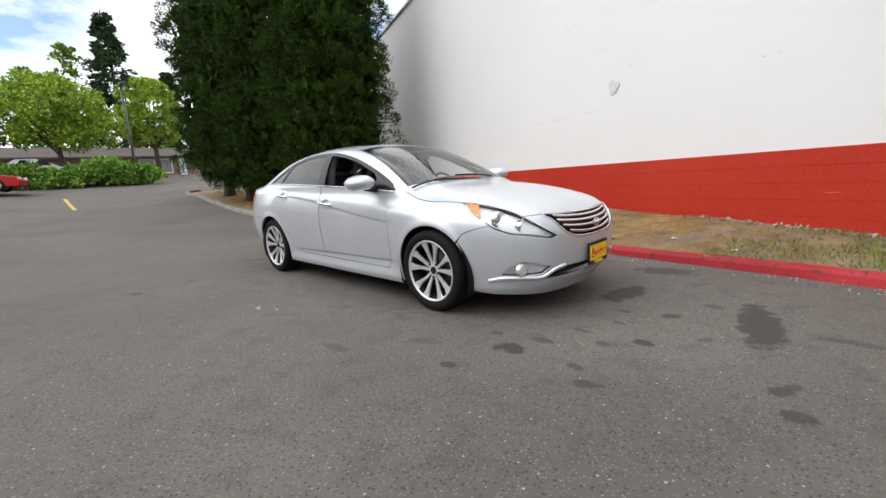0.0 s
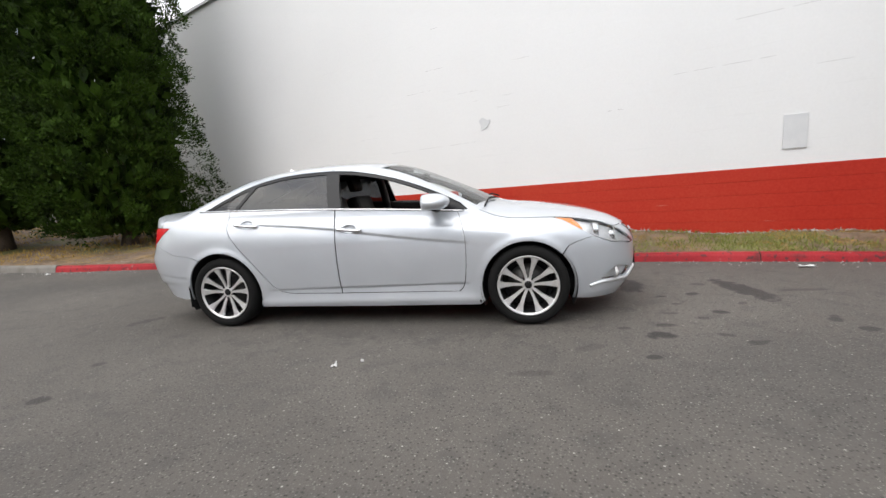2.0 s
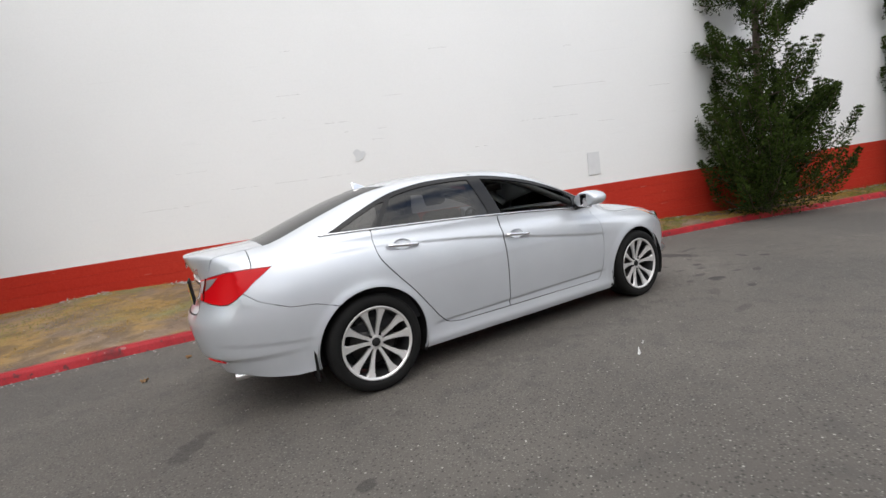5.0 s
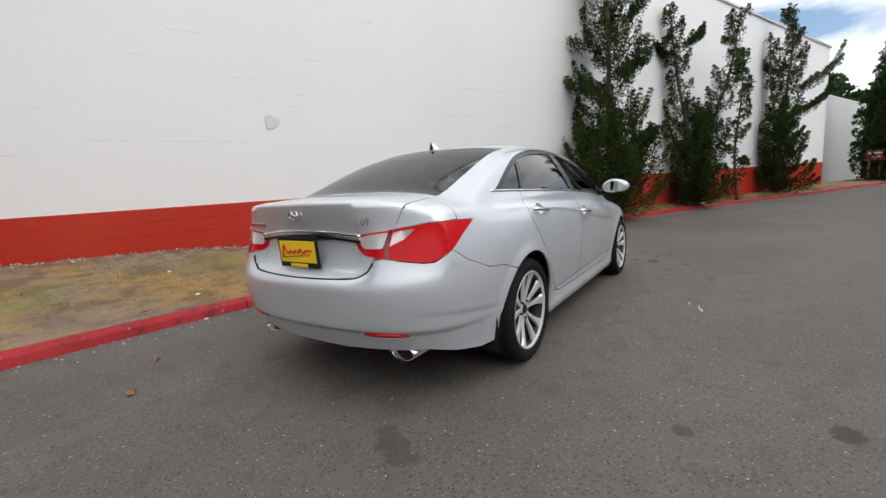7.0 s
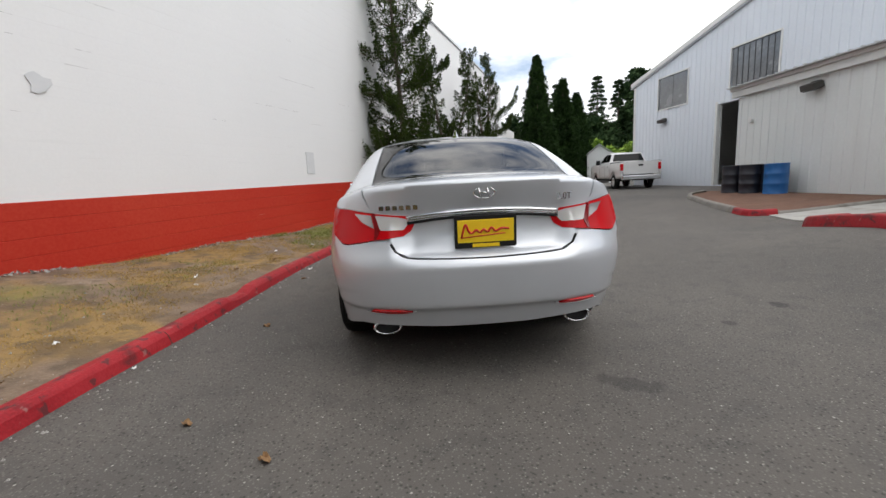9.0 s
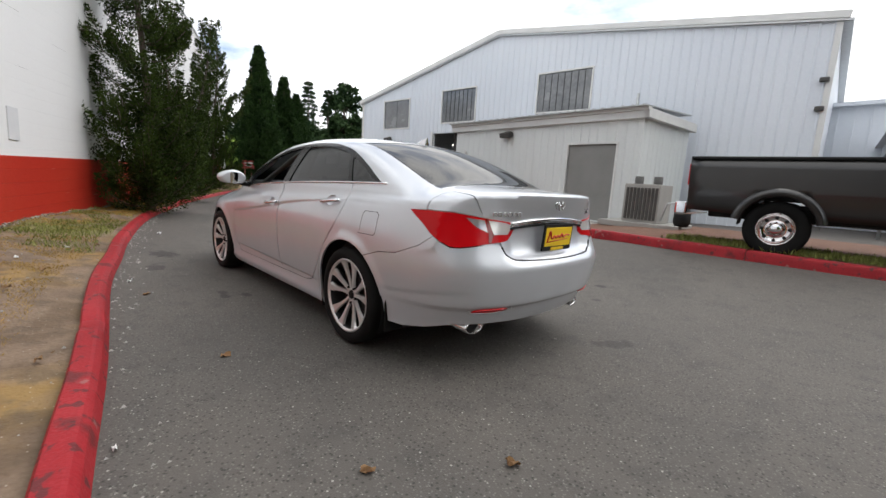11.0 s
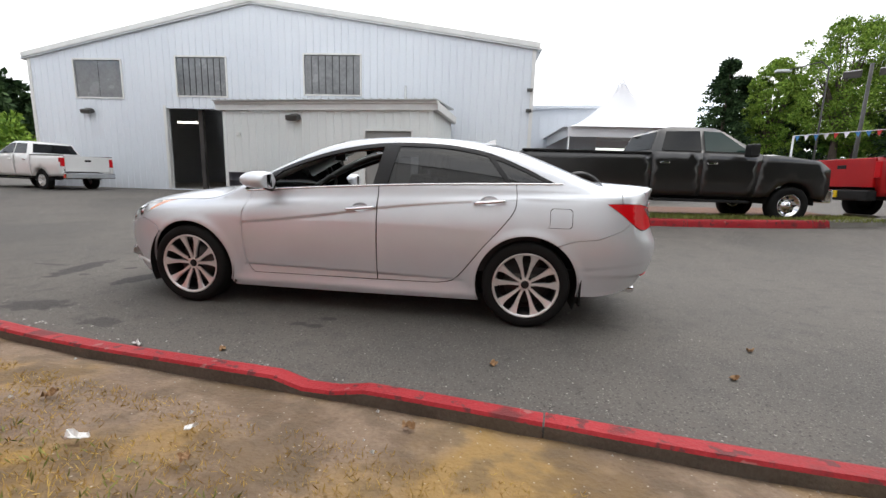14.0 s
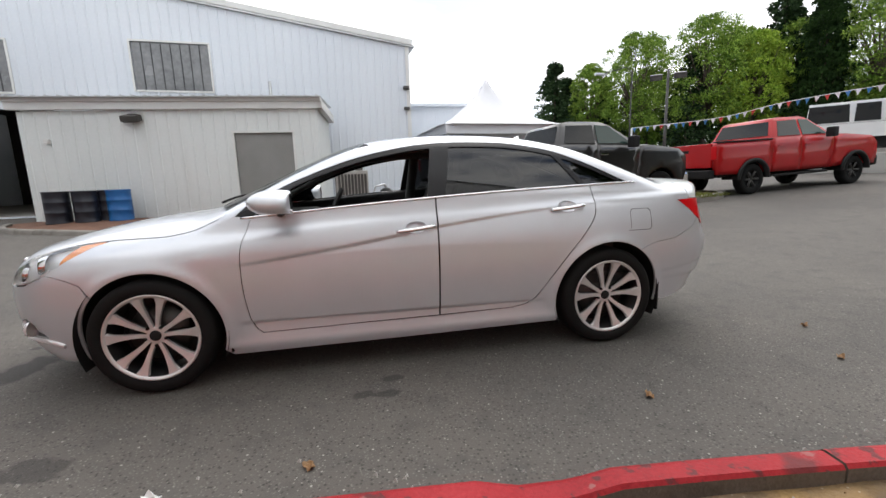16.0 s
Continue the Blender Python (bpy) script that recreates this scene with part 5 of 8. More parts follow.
build("tank", v, f, M_BLACK, comp)
v, f = tube([(0.0, 0.0, 0.45), (0.05, 0.1, 0.55), (0.3, 0.15, 0.5), (0.4, 0.15, 0.1)], 0.025, 8)
build("pipe", v, f, M_STEEL, comp)


# ---- pickups ----
def pickup(name, m, label, paint, wheelbase, bed, cab, group="", dual=False, glass=None, scale=1.0, flare=False, front=1.0):
    """A crew-cab pickup, nose along +x, its rear axle over the origin. bed: where the load bed ends at the tail; cab: back and front of the cabin."""
    glass = glass or M_DARKGLASS
    ob = thing(name, label, "pickup truck", m @ Matrix.Scale(scale, 4), group)
    tail, nose = -bed, wheelbase + front
    c0, c1 = cab
    R, r = 0.47, 0.4
    low = 0.55
    arch = lambda cx, a0, a1: [(cx + R * math.cos(radians(a)), 0.42 + R * math.sin(radians(a))) for a in np.linspace(a0, a1, 14)]
    belt = 1.44
    bed_poly = [(tail + 0.03, low + 0.05), (tail, 1.4), (c0 - 0.015, 1.42), (c0 - 0.015, low)] + arch(0.0, 18, 162)
    cab_poly = [(c0, low), (c0, belt), (c1, belt - 0.03), (c1 - 0.1, low)]
    front_poly = [(c1 - 0.09, low), (c1 + 0.01, belt - 0.03), (c1 + 0.4, 1.42), (nose - 0.25, 1.33), (nose - 0.03, 1.16), (nose, 0.75), (nose - 0.05, low)] + arch(wheelbase, 18, 162)
    half = 0.98

    def slab(nm, poly, y, thick, material, parent, inset=0.0, dome=0.03):
        pts = np.array(poly, float)
        v, f = fill(pts, 0.16)
        z0, z1 = pts[:, 1].min(), pts[:, 1].max()
        bulge = dome * (1 - ((v[:, 1] - (z0 + z1) / 2) / ((z1 - z0) / 2 + 1e-6)) ** 2)
        for s in (1, -1):
            ve = np.stack([v[:, 0], s * (y + bulge), v[:, 1]], 1)
            n = len(v)
            vb = ve - (0, s * thick, 0)
            a = ve[f[0]]
            out = np.cross(a[1] - a[0], a[2] - a[0])[1] * s > 0
            fs, rim = [], {}
            for t in f:
                t = tuple(int(q) for q in (t if out else t[::-1]))
                fs.append(t)
                for q in range(3):
                    e = (t[q], t[(q + 1) % 3])
                    if (e[1], e[0]) in rim:
                        rim.pop((e[1], e[0]))
                    else:
                        rim[e] = 1
            fs += [(b, a2, a2 + n, b + n) for a2, b in rim]
            build(nm, np.vstack([ve, vb]), fs, material, parent)

    slab("bed_side", bed_poly, half, 0.12, paint, ob)
    mid = (c0 + c1) / 2 - 0.08
    slab("cab_side", [(c0, low), (c0, belt), (mid - 0.006, belt - 0.01), (mid - 0.006, low)], half, 0.12, paint, ob)
    slab("cab_side", [(mid + 0.006, low), (mid + 0.006, belt - 0.01), (c1, belt - 0.03), (c1 - 0.1, low)], half, 0.12, paint, ob)
    slab("front_wing", front_poly, half, 0.12, paint, ob)
    # cabin top with leaning pillars
    top = 1.97
    wz = [(c0, belt), (c0 + 0.18, top - 0.06), (c0 + 0.4, top), (c1 - 0.95, top), (c1 - 0.75, top - 0.06), (c1 + 0.05, belt - 0.03)]
    bm = bmesh.new()
    ring = []
    for s in (1, -1):
        ring.append([bm.verts.new((x, s * (half - 0.02 - 0.2 * (z - belt) / (top - belt)), z)) for x, z in wz])
    k = len(wz)
    for i in range(k - 1):
        bm.faces.new((ring[0][i], ring[0][i + 1], ring[1][i + 1], ring[1][i]))
    bm.faces.new(ring[0][::-1])
    bm.faces.new(ring[1])
    bmesh.ops.recalc_face_normals(bm, faces=bm.faces)
    bmesh.ops.bevel(bm, geom=list(bm.edges), offset=0.04, segments=2, affect="EDGES")
    part("cab_top", bm, paint, ob, smooth=True)
    lean = lambda z: half - 0.02 - 0.2 * (z - belt) / (top - belt) + 0.012
    for poly, g in (([(c0 + 0.18, belt + 0.03), (c0 + 0.3, top - 0.1), (mid - 0.04, top - 0.08), (mid - 0.04, belt + 0.03)], M_DARKGLASS), ([(mid + 0.04, belt + 0.03), (mid + 0.04, top - 0.08), (c1 - 0.8, top - 0.1), (c1 - 0.22, belt + 0.02)], glass)):
        for s in (1, -1):
            vo = [(x, s * lean(z), z) for x, z in poly]
            vi = [(x, s * (lean(z) - 0.03), z) for x, z in poly]
            q = len(poly)
            fs = [tuple(range(q)) if s < 0 else tuple(range(q))[::-1]] + [(i, (i + 1) % q, q + (i + 1) % q, q + i) for i in range(q)]
            build("side_window", vo + vi, fs, g, ob, smooth=False)
    for (xa, za), (xb, zb), nm in ((wz[0], wz[1], "rear_window"), (wz[5], wz[4], "windscreen")):
        d = Vector((zb - za, 0, -(xb - xa))).normalized() * (-1 if nm == "rear_window" else 1)
        pts = []
        for f_, w in ((0.12, 0.82), (0.9, 0.7)):
            for s in (1, -1):
                p = Vector((xa + (xb - xa) * f_, s * w, za + (zb - za) * f_))
                pts.append(p + d * 0.012)
        pts += [p - d * 0.03 for p in pts]
        build(nm, pts, [(0, 1, 3, 2), (4, 6, 7, 5), (0, 2, 6, 4), (1, 5, 7, 3), (0, 4, 5, 1), (2, 3, 7, 6)], M_DARKGLASS, ob, smooth=False)
    # bonnet, tailgate, bed
    bm = bmesh.new()
    prof = [(c1 - 0.1, 1.45), (c1 + 0.4, 1.47), (nose - 0.35, 1.4), (nose - 0.08, 1.24), (nose, 1.0)]
    rows = [[bm.verts.new((x, y, z - 0.05 * (y / half) ** 4 - (0.04 if abs(y) > 0.9 else 0))) for y in np.linspace(-half + 0.02, half - 0.02, 9)] for x, z in prof]
    for a, b in zip(rows, rows[1:]):
        for i in range(8):
            bm.faces.new((a[i], b[i], b[i + 1], a[i + 1]))
    part("bonnet", bm, paint, ob, smooth=True)
    box_part("tailgate", (tail - 0.01, tail + 0.06, -0.84, 0.84, 0.78, 1.4), paint, ob, 0.015)
    box_part("gate_handle", (tail - 0.02, tail, -0.12, 0.12, 1.18, 1.26), M_BLACK, ob, 0.005)
    box_part("bed_floor", (tail + 0.05, c0, -0.86, 0.86, 0.8, 0.86), M_BLACK, ob, 0)
    box_part("bed_head", (c0 - 0.06, c0 - 0.02, -0.95, 0.95, 0.6, 1.4), paint, ob, 0.01)
    box_part("floor_pan", (-0.9, nose - 0.3, -0.8, 0.8, 0.5, 0.75), M_BLACK, ob, 0.03)
    for s in (1, -1):
        box_part("bed_rail", (tail, c0 - 0.02, s * 0.93 - 0.07, s * 0.93 + 0.06, 1.39, 1.43), M_BLACK, ob, 0.01)
        box_part("tail_light", (tail - 0.012, tail + 0.1, s * 0.92 - 0.07, s * 0.92 + 0.085, 0.98, 1.32), M_REDLENS, ob, 0.015, label="red tail light")
        box_part("headlight", (nose - 0.2, nose - 0.02, s * 0.78 - 0.18, s * 0.78 + 0.17, 0.88, 1.08), M_LENS_W, ob, 0.03, label="clear headlight")
        box_part("door_mirror", (c1 - 0.42, c1 - 0.24, s * 1.14 - 0.12, s * 1.14 + 0.1, 1.36, 1.62), M_BLACK, ob, 0.04)
        for hx in (c0 + 0.25, mid + 0.18):
            box_part("door_handle", (hx - 0.1, hx + 0.1, s * 1.01 - 0.02, s * 1.01 + 0.03, 1.2, 1.235), M_CHROME if not flare else paint, ob, 0.008)
        for wx in (0.0, wheelbase):
            if flare:
                v, f = lathe([(R + 0.06, 1.0), (R + 0.06, 1.05), (R - 0.02, 1.06), (R - 0.03, 0.95)], 26, a0=radians(0), a1=radians(180), close=False)
                build("arch_flare", [(a + wx, s * b, c + 0.42) for a, b, c in v], f, M_BLACK, ob)
            if dual and wx == 0.0:
                v, f = lathe([(R + 0.02, 0.9), (R + 0.09, 1.13), (R - 0.01, 1.16), (R - 0.03, 1.0)], 26, a0=radians(10), a1=radians(170), close=False)
                build("arch_flare", [(a + wx, s * b, c + 0.42) for a, b, c in v], f, paint, ob)
            wh = thing("wheel", "", "")
            wh.parent = ob
            wh["label"] = "bright alloy pickup wheel"
            wh.matrix_basis = Matrix.Translation((wx, s * (0.93 if dual and wx == 0 else 0.86), r)) @ Matrix.Rotation(0 if s > 0 else math.pi, 4, "Z")
            v, f = lathe([(0.23, -0.11), (0.35, -0.13), (0.385, -0.11), (0.4, -0.06), (0.4, 0.06), (0.385, 0.11), (0.35, 0.13), (0.24, 0.12), (0.23, 0.1)], 40)
            build("tyre", v, f, M_RUBBER, wh)
            if dual:
                v, f = lathe([(0.0, 0.1), (0.08, 0.1), (0.09, 0.05), (0.13, 0.03), (0.19, 0.06), (0.215, 0.1), (0.23, 0.115), (0.235, 0.09)], 36)
                build("rim", v, f, M_CHROME, wh)
                for q in range(8):
                    a = 2 * math.pi * q / 8
                    vv, ff = lathe([(0.0, 0.062), (0.022, 0.06), (0.024, 0.03)], 10)
                    build("rim_hole", [(x + 0.16 * math.cos(a), y, z + 0.16 * math.sin(a)) for x, y, z in vv], ff, M_BLACK, wh)
            else:
                v, f = lathe([(0.0, 0.0), (0.21, 0.0), (0.225, 0.1), (0.235, 0.12), (0.238, 0.09)], 36)
                build("rim", v, f, M_BLACK if flare else M_ALLOY, wh)
                for q in range(6):
                    a = 2 * math.pi * q / 6
                    vv, ff = tube([(0.03 * math.cos(a), 0.08, 0.03 * math.sin(a)), (0.22 * math.cos(a), 0.1, 0.22 * math.sin(a))], 0.028, 6)
                    build("spoke", vv, ff, M_GREY if flare else M_ALLOY, wh)
            v, f = lathe([(R + 0.01, 0.98), (R + 0.01, 0.5)], 20, a0=radians(0), a1=radians(180), close=False)
            build("arch_liner", [(a + wx, s * b, c + 0.42) for a, b, c in v], f, M_BLACK, ob)
    box_part("rear_bumper", (tail - 0.16, tail + 0.02, -0.95, 0.95, 0.5, 0.72), M_BLACK if flare else M_CHROME, ob, 0.03)
    box_part("front_bumper", (nose - 0.05, nose + 0.16, -0.95, 0.95, 0.48, 0.76), M_CHROME if not flare else M_BLACK, ob, 0.05)
    box_part("grille", (nose - 0.06, nose + 0.02, -0.55, 0.55, 0.78, 1.1), M_CHROME if dual else M_BLACK, ob, 0.03)
    box_part("side_step", (c0 + 0.1, c1 - 0.15, -1.0, 1.0, 0.42, 0.48), M_BLACK, ob, 0.02)
    return ob


HALF_TURN = math.pi
dark = pickup("pickup_truck", Matrix.Translation((-2.61, -6.326, 0.35)) @ Matrix.Rotation(HALF_TURN + radians(5.5), 4, "Z"), "dark graphite dual-rear-wheel crew-cab pickup on the grass strip", M_TRUCK, 4.4, 1.2, (1.5, 3.72), "parked pickups", True, M_GREENGLASS, front=0.72)
red = pickup("pickup_truck", Matrix.Translation((-10.0, -7.0, 0.46)) @ Matrix.Rotation(HALF_TURN + radians(2.4), 4, "Z") @ Matrix.Rotation(radians(-2.6), 4, "Y"), "bright red crew-cab pickup with black wheel flares", M_REDPAINT, 3.57, 1.2, (0.62, 2.75), "parked pickups", False, M_GREENGLASS, 1.0, True, 0.8)
box_part("bumper_plate", (-1.385, -1.355, -0.16, 0.16, 0.55, 0.7), M_YELLOW, red, 0.004)
white = pickup("pickup_truck", Matrix.Translation((15.9, -10.4, 0.18)) @ Matrix.Rotation(radians(-9), 4, "Z"), "white crew-cab pickup parked by the hall", M_WHITEPAINT, 3.57, 1.25, (0.62, 2.75), "parked pickups", False, None, 0.92)


# ---- the silver sedan: its outer skin as one smooth function, the panels laid on it ----
OUTLINE = spline([(2.345, -0.25), (2.36, 0), (2.345, 0.25), (2.29, 0.48), (2.19, 0.63), (2.02, 0.765), (1.8, 0.85), (1.6, 0.888), (1.4, 0.902), (1.0, 0.905), (0.3, 0.905),
                  (-0.5, 0.908), (-1.1, 0.913), (-1.4, 0.916), (-1.75, 0.9), (-2.0, 0.868), (-2.2, 0.795), (-2.34, 0.66), (-2.42, 0.46), (-2.455, 0.22), (-2.46, 0), (-2.455, -0.22)], 30)[30:-30]
PHI = np.arctan2(np.abs(OUTLINE[:, 1]), OUTLINE[:, 0])
RAD = np.hypot(OUTLINE[:, 0], OUTLINE[:, 1])
SY = curve_of([(0.1, 0.9), (0.17, 0.94), (0.22, 0.962), (0.27, 0.958), (0.33, 0.962), (0.46, 0.982), (0.6, 0.998), (0.72, 1.0), (0.82, 0.992), (0.92, 0.97), (1.0, 0.945), (1.08, 0.905), (1.3, 0.8)], 0.02)
SXF = curve_of([(0.12, 0.93), (0.2, 0.955), (0.28, 0.98), (0.4, 0.997), (0.55, 1), (0.66, 0.992), (0.76, 0.965), (0.85, 0.92), (1.0, 0.8), (1.3, 0.6)], 0.02)
SXR = curve_of([(0.1, 0.9), (0.27, 0.94), (0.34, 0.955), (0.412, 0.968), (0.432, 0.984), (0.5, 0.992), (0.62, 1.0), (0.665, 1.0), (0.705, 0.986), (0.74, 0.966), (0.82, 0.955), (0.9, 0.956), (0.96, 0.964), (1.05, 0.98), (1.1, 0.985), (1.3, 0.985)], 0.009)
SXL = curve_of([(0.1, 0.9), (0.27, 0.942), (0.34, 0.957), (0.412, 0.97), (0.432, 0.984), (0.5, 0.992), (0.62, 1.0), (0.68, 0.998), (0.76, 0.984), (0.85, 0.973), (0.95, 0.967), (1.05, 0.972), (1.1, 0.978), (1.3, 0.98)], 0.015)
TOPC = curve_of([(2.5, 0.66), (2.36, 0.735), (2.26, 0.785), (2.15, 0.828), (2.0, 0.872), (1.75, 0.925), (1.5, 0.963), (1.25, 0.985), (1.05, 0.995), (0.5, 1.02), (-0.5, 1.06), (-1.5, 1.095), (-1.95, 1.11), (-2.2, 1.106), (-2.4, 1.094), (-2.6, 1.08)], 0.06)
ROOFC = curve_of([(3.2, 0.05), (2.0, 0.6), (1.6, 0.79), (1.2, 0.985), (0.95, 1.105), (0.6, 1.268), (0.35, 1.373), (0.18, 1.425), (0.0, 1.452), (-0.35, 1.47), (-0.7, 1.463), (-1.0, 1.434), (-1.25, 1.385), (-1.6, 1.262), (-1.95, 1.117), (-2.4, 0.92), (-3.2, 0.5)], 0.08)
CREASE = curve_of([(2.4, 0.68), (1.2, 0.69), (0.9, 0.71), (0.43, 0.765), (0.0, 0.828), (-0.25, 0.868), (-0.65, 0.915), (-1.07, 0.952), (-1.5, 0.978), (-1.9, 0.985), (-2.5, 0.985)])
BELT = curve_of([(1.3, 0.93), (1.0, 0.952), (0.6, 0.983), (0.15, 1.016), (-0.36, 1.045), (-0.84, 1.066), (-1.55, 1.087), (-2.2, 1.09)])
DLO_TOP = [(0.95, 0.99), (0.73, 1.105), (0.5, 1.205), (0.25, 1.29), (0.0, 1.348), (-0.2, 1.376), (-0.42, 1.386), (-0.7, 1.378), (-0.9, 1.353), (-1.1, 1.308), (-1.33, 1.218), (-1.58, 1.098)]
WHEEL_X, WHEEL_Z = 1.3975, 0.325


def skin(p):
    """Below nought inside the sedan."""
    x, y, z = p[:, 0], np.abs(p[:, 1]), p[:, 2]
    fade = np.clip((1.02 - x) / 0.25, 0, 1) * np.clip((x + 2.15) / 0.4, 0, 1)
    under = CREASE(x) - z
    step = np.clip(under / 0.022 + 0.5, 0, 1)
    ye = y + 0.012 * fade * step * step * (3 - 2 * step) * np.exp(-np.maximum(under, 0) / 0.1)
    step = np.clip((0.352 + 0.012 * x - z) / 0.016 + 0.5, 0, 1)
    ye = ye + 0.018 * np.clip((0.93 - x) / 0.1, 0, 1) * np.clip((x + 0.95) / 0.15, 0, 1) * step * step * (3 - 2 * step) * np.exp(-np.maximum(0.352 - z, 0) / 0.06)
    fold = 0.475 + 0.11 * np.maximum(-1.84 - x, 0) - z
    step = np.clip(fold / 0.03 + 0.5, 0, 1)
    ye = ye + 0.006 * np.clip((-1.72 - x) / 0.1, 0, 1) * np.clip((y - 0.62) / 0.12, 0, 1) * step * step * (3 - 2 * step) * np.exp(-np.maximum(fold, 0) / 0.09)
    for s in (1, -1):
        d = np.hypot(x - s * WHEEL_X, z - WHEEL_Z)
        ye = ye - 0.012 * np.exp(-(((d - 0.385) / 0.04) ** 2)) * np.clip((z - 0.2) / 0.1, 0, 1)
    w = np.clip((y - 0.36) / 0.16, 0, 1)
    w = w * w * (3 - 2 * w)
    ys, xs = ye / SY(z), np.where(x > 0, x / SXF(z), x / (SXR(z) * (1 - w) + SXL(z) * w))
    lat = (np.hypot(xs, ys) / np.interp(np.arctan2(np.abs(ys), xs), PHI, RAD) - 1) * 0.9
    top = z - TOPC(x) + np.interp(x, [-2.2, -1.6, 0.4, 1.3], [0.22, 0.17, 0.17, 0.27]) * y**4 + 0.02 * y**2
    low = (lat + top + np.sqrt((lat - top) ** 2 + np.interp(x, [-2.1, -1.8], [0.012, 0.035]) ** 2)) / 2
    dz = z - 1.04
    side = y - (0.838 - 0.04 * ((x + 0.35) / 1.35) ** 2 - np.where(dz > 0, 0.4, 0.1) * dz - 0.38 * np.maximum(dz, 0) ** 2)
    roof = (z - ROOFC(x) + 0.1 * y**2 + 0.1 * y**4) * 0.9
    high = (side + roof + np.sqrt((side - roof) ** 2 + 0.05**2)) / 2
    high = np.maximum(np.maximum(high, (0.8 - z) * 0.8), np.abs(x + 0.45) - 1.68)
    return (low + high - np.sqrt((low - high) ** 2 + 0.03**2)) / 2


def normals(p):
    g = np.stack([skin(p + e) - skin(p - e) for e in np.eye(3) * 0.004], 1)
    return g / np.linalg.norm(g, axis=1, keepdims=True)


def lay(ab, mode):
    """Points of a flat shape dropped onto the skin, from the side, above, in front or behind (about an upright axis), or straight from behind."""
    a, b = ab[:, 0], ab[:, 1]
    o, zero = np.zeros((len(a), 3)), np.zeros_like(a)
    if mode == "side":
        o, d, far = np.stack([a, zero + 1.15, b], 1), np.array([[0, -1, 0]]), 1.1
    elif mode == "top":
        o, d, far = np.stack([a, b, zero + 1.7], 1), np.array([[0, 0, -1]]), 1.2
    elif mode == "back":
        o, d, far = np.stack([zero - 2.8, a, b], 1), np.array([[1, 0, 0]]), 1.2
    else:
        s = 1 if mode == "front" else -1
        way = np.stack([s * np.cos(a / 1.2), np.sin(a / 1.2), zero], 1)
        o, d, far = np.stack([zero + s * 1.15, zero, b], 1) + way * 1.7, -way, 1.6
    lo, hi = zero.copy(), zero + far
    found = np.zeros(len(a), bool)
    for t in np.linspace(0, far, 90):
        now = ~found & (skin(o + d * t) < 0)
        hi[now], lo[now] = t, t - far / 89
        found |= now
    for _ in range(22):
        m = (lo + hi) / 2
        into = skin(o + d * m[:, None]) < 0
        hi, lo = np.where(into, m, hi), np.where(into, lo, m)
    return o + d * hi[:, None]


def wrap(points, s=1):
    """(x, y, z) points near the nose (s = 1) or the tail (-1) as flat ones for lay()."""
    return np.array([(1.2 * math.atan2(y, s * (x - s * 1.15)), z) for x, y, z in points])


def panel(name, poly, mode, material, parent, cell=0.03, holes=(), lines=(), proud=0.0, lip=0.014, label="", sides=(1,), pins=None):
    """A sheet of the body: a flat shape laid on the skin, with a folded rim. sides: 1 the left, -1 the right."""
    poly, holes = np.array(poly, float), [np.array(h, float) for h in holes]
    v, f = fill(poly, cell, holes, lines)
    p = lay(v, mode)
    if pins is not None:
        pins(v, p)
    n = normals(p)
    p = p + n * proud
    if np.einsum("ij,ij->i", np.cross(p[f[:, 1]] - p[f[:, 0]], p[f[:, 2]] - p[f[:, 0]]), n[f[:, 0]]).mean() < 0:
        f = f[:, ::-1]
    verts, faces = p, [tuple(t) for t in f]
    if lip:
        seen = {}
        for t in faces:
            for i in range(3):
                e = (t[i], t[(i + 1) % 3])
                if (e[1], e[0]) in seen:
                    seen.pop((e[1], e[0]))
                else:
                    seen[e] = 1
        index, extra = {}, []
        for e in seen:
            for i in e:
                if i not in index:
                    index[i] = len(p) + len(extra)
                    extra += [p[i], p[i] - n[i] * lip]
        verts = np.vstack([p, extra])
        n = np.vstack([n, np.zeros((len(extra), 3))])
        faces += [(index[a], index[a] + 1, index[b] + 1, index[b]) for a, b in seen]
    made = []
    for s in sides:
        q = verts * (1, s, 1)
        ob = build(name, q, faces if s > 0 else [t[::-1] for t in faces], material, parent, label)
        ob.data.normals_split_custom_set_from_vertices([tuple(map(float, a)) for a in n * (1, s, 1)])
        made.append(ob)
    return made


def arc(cx, cz, r, a0, a1, n=26):
    return [(cx + r * math.cos(radians(a)), cz + r * math.sin(radians(a))) for a in np.linspace(a0, a1, n)]


def line_on(points, mode, proud=0.0, n=10):
    d = spline(points, n)
    p = lay(d, mode)
    return p + normals(p) * proud


def strip_on(name, points, mode, radius, material, parent, proud=0.0, sides=(1, -1), n=10, label=""):
    """A bar that follows the skin."""
    p = line_on(points, mode, proud, n)
    made = []
    for s in sides:
        v, f = tube(p * (1, s, 1), radius, 6)
        made.append(build(name, v, f, material, parent, label))
    return made


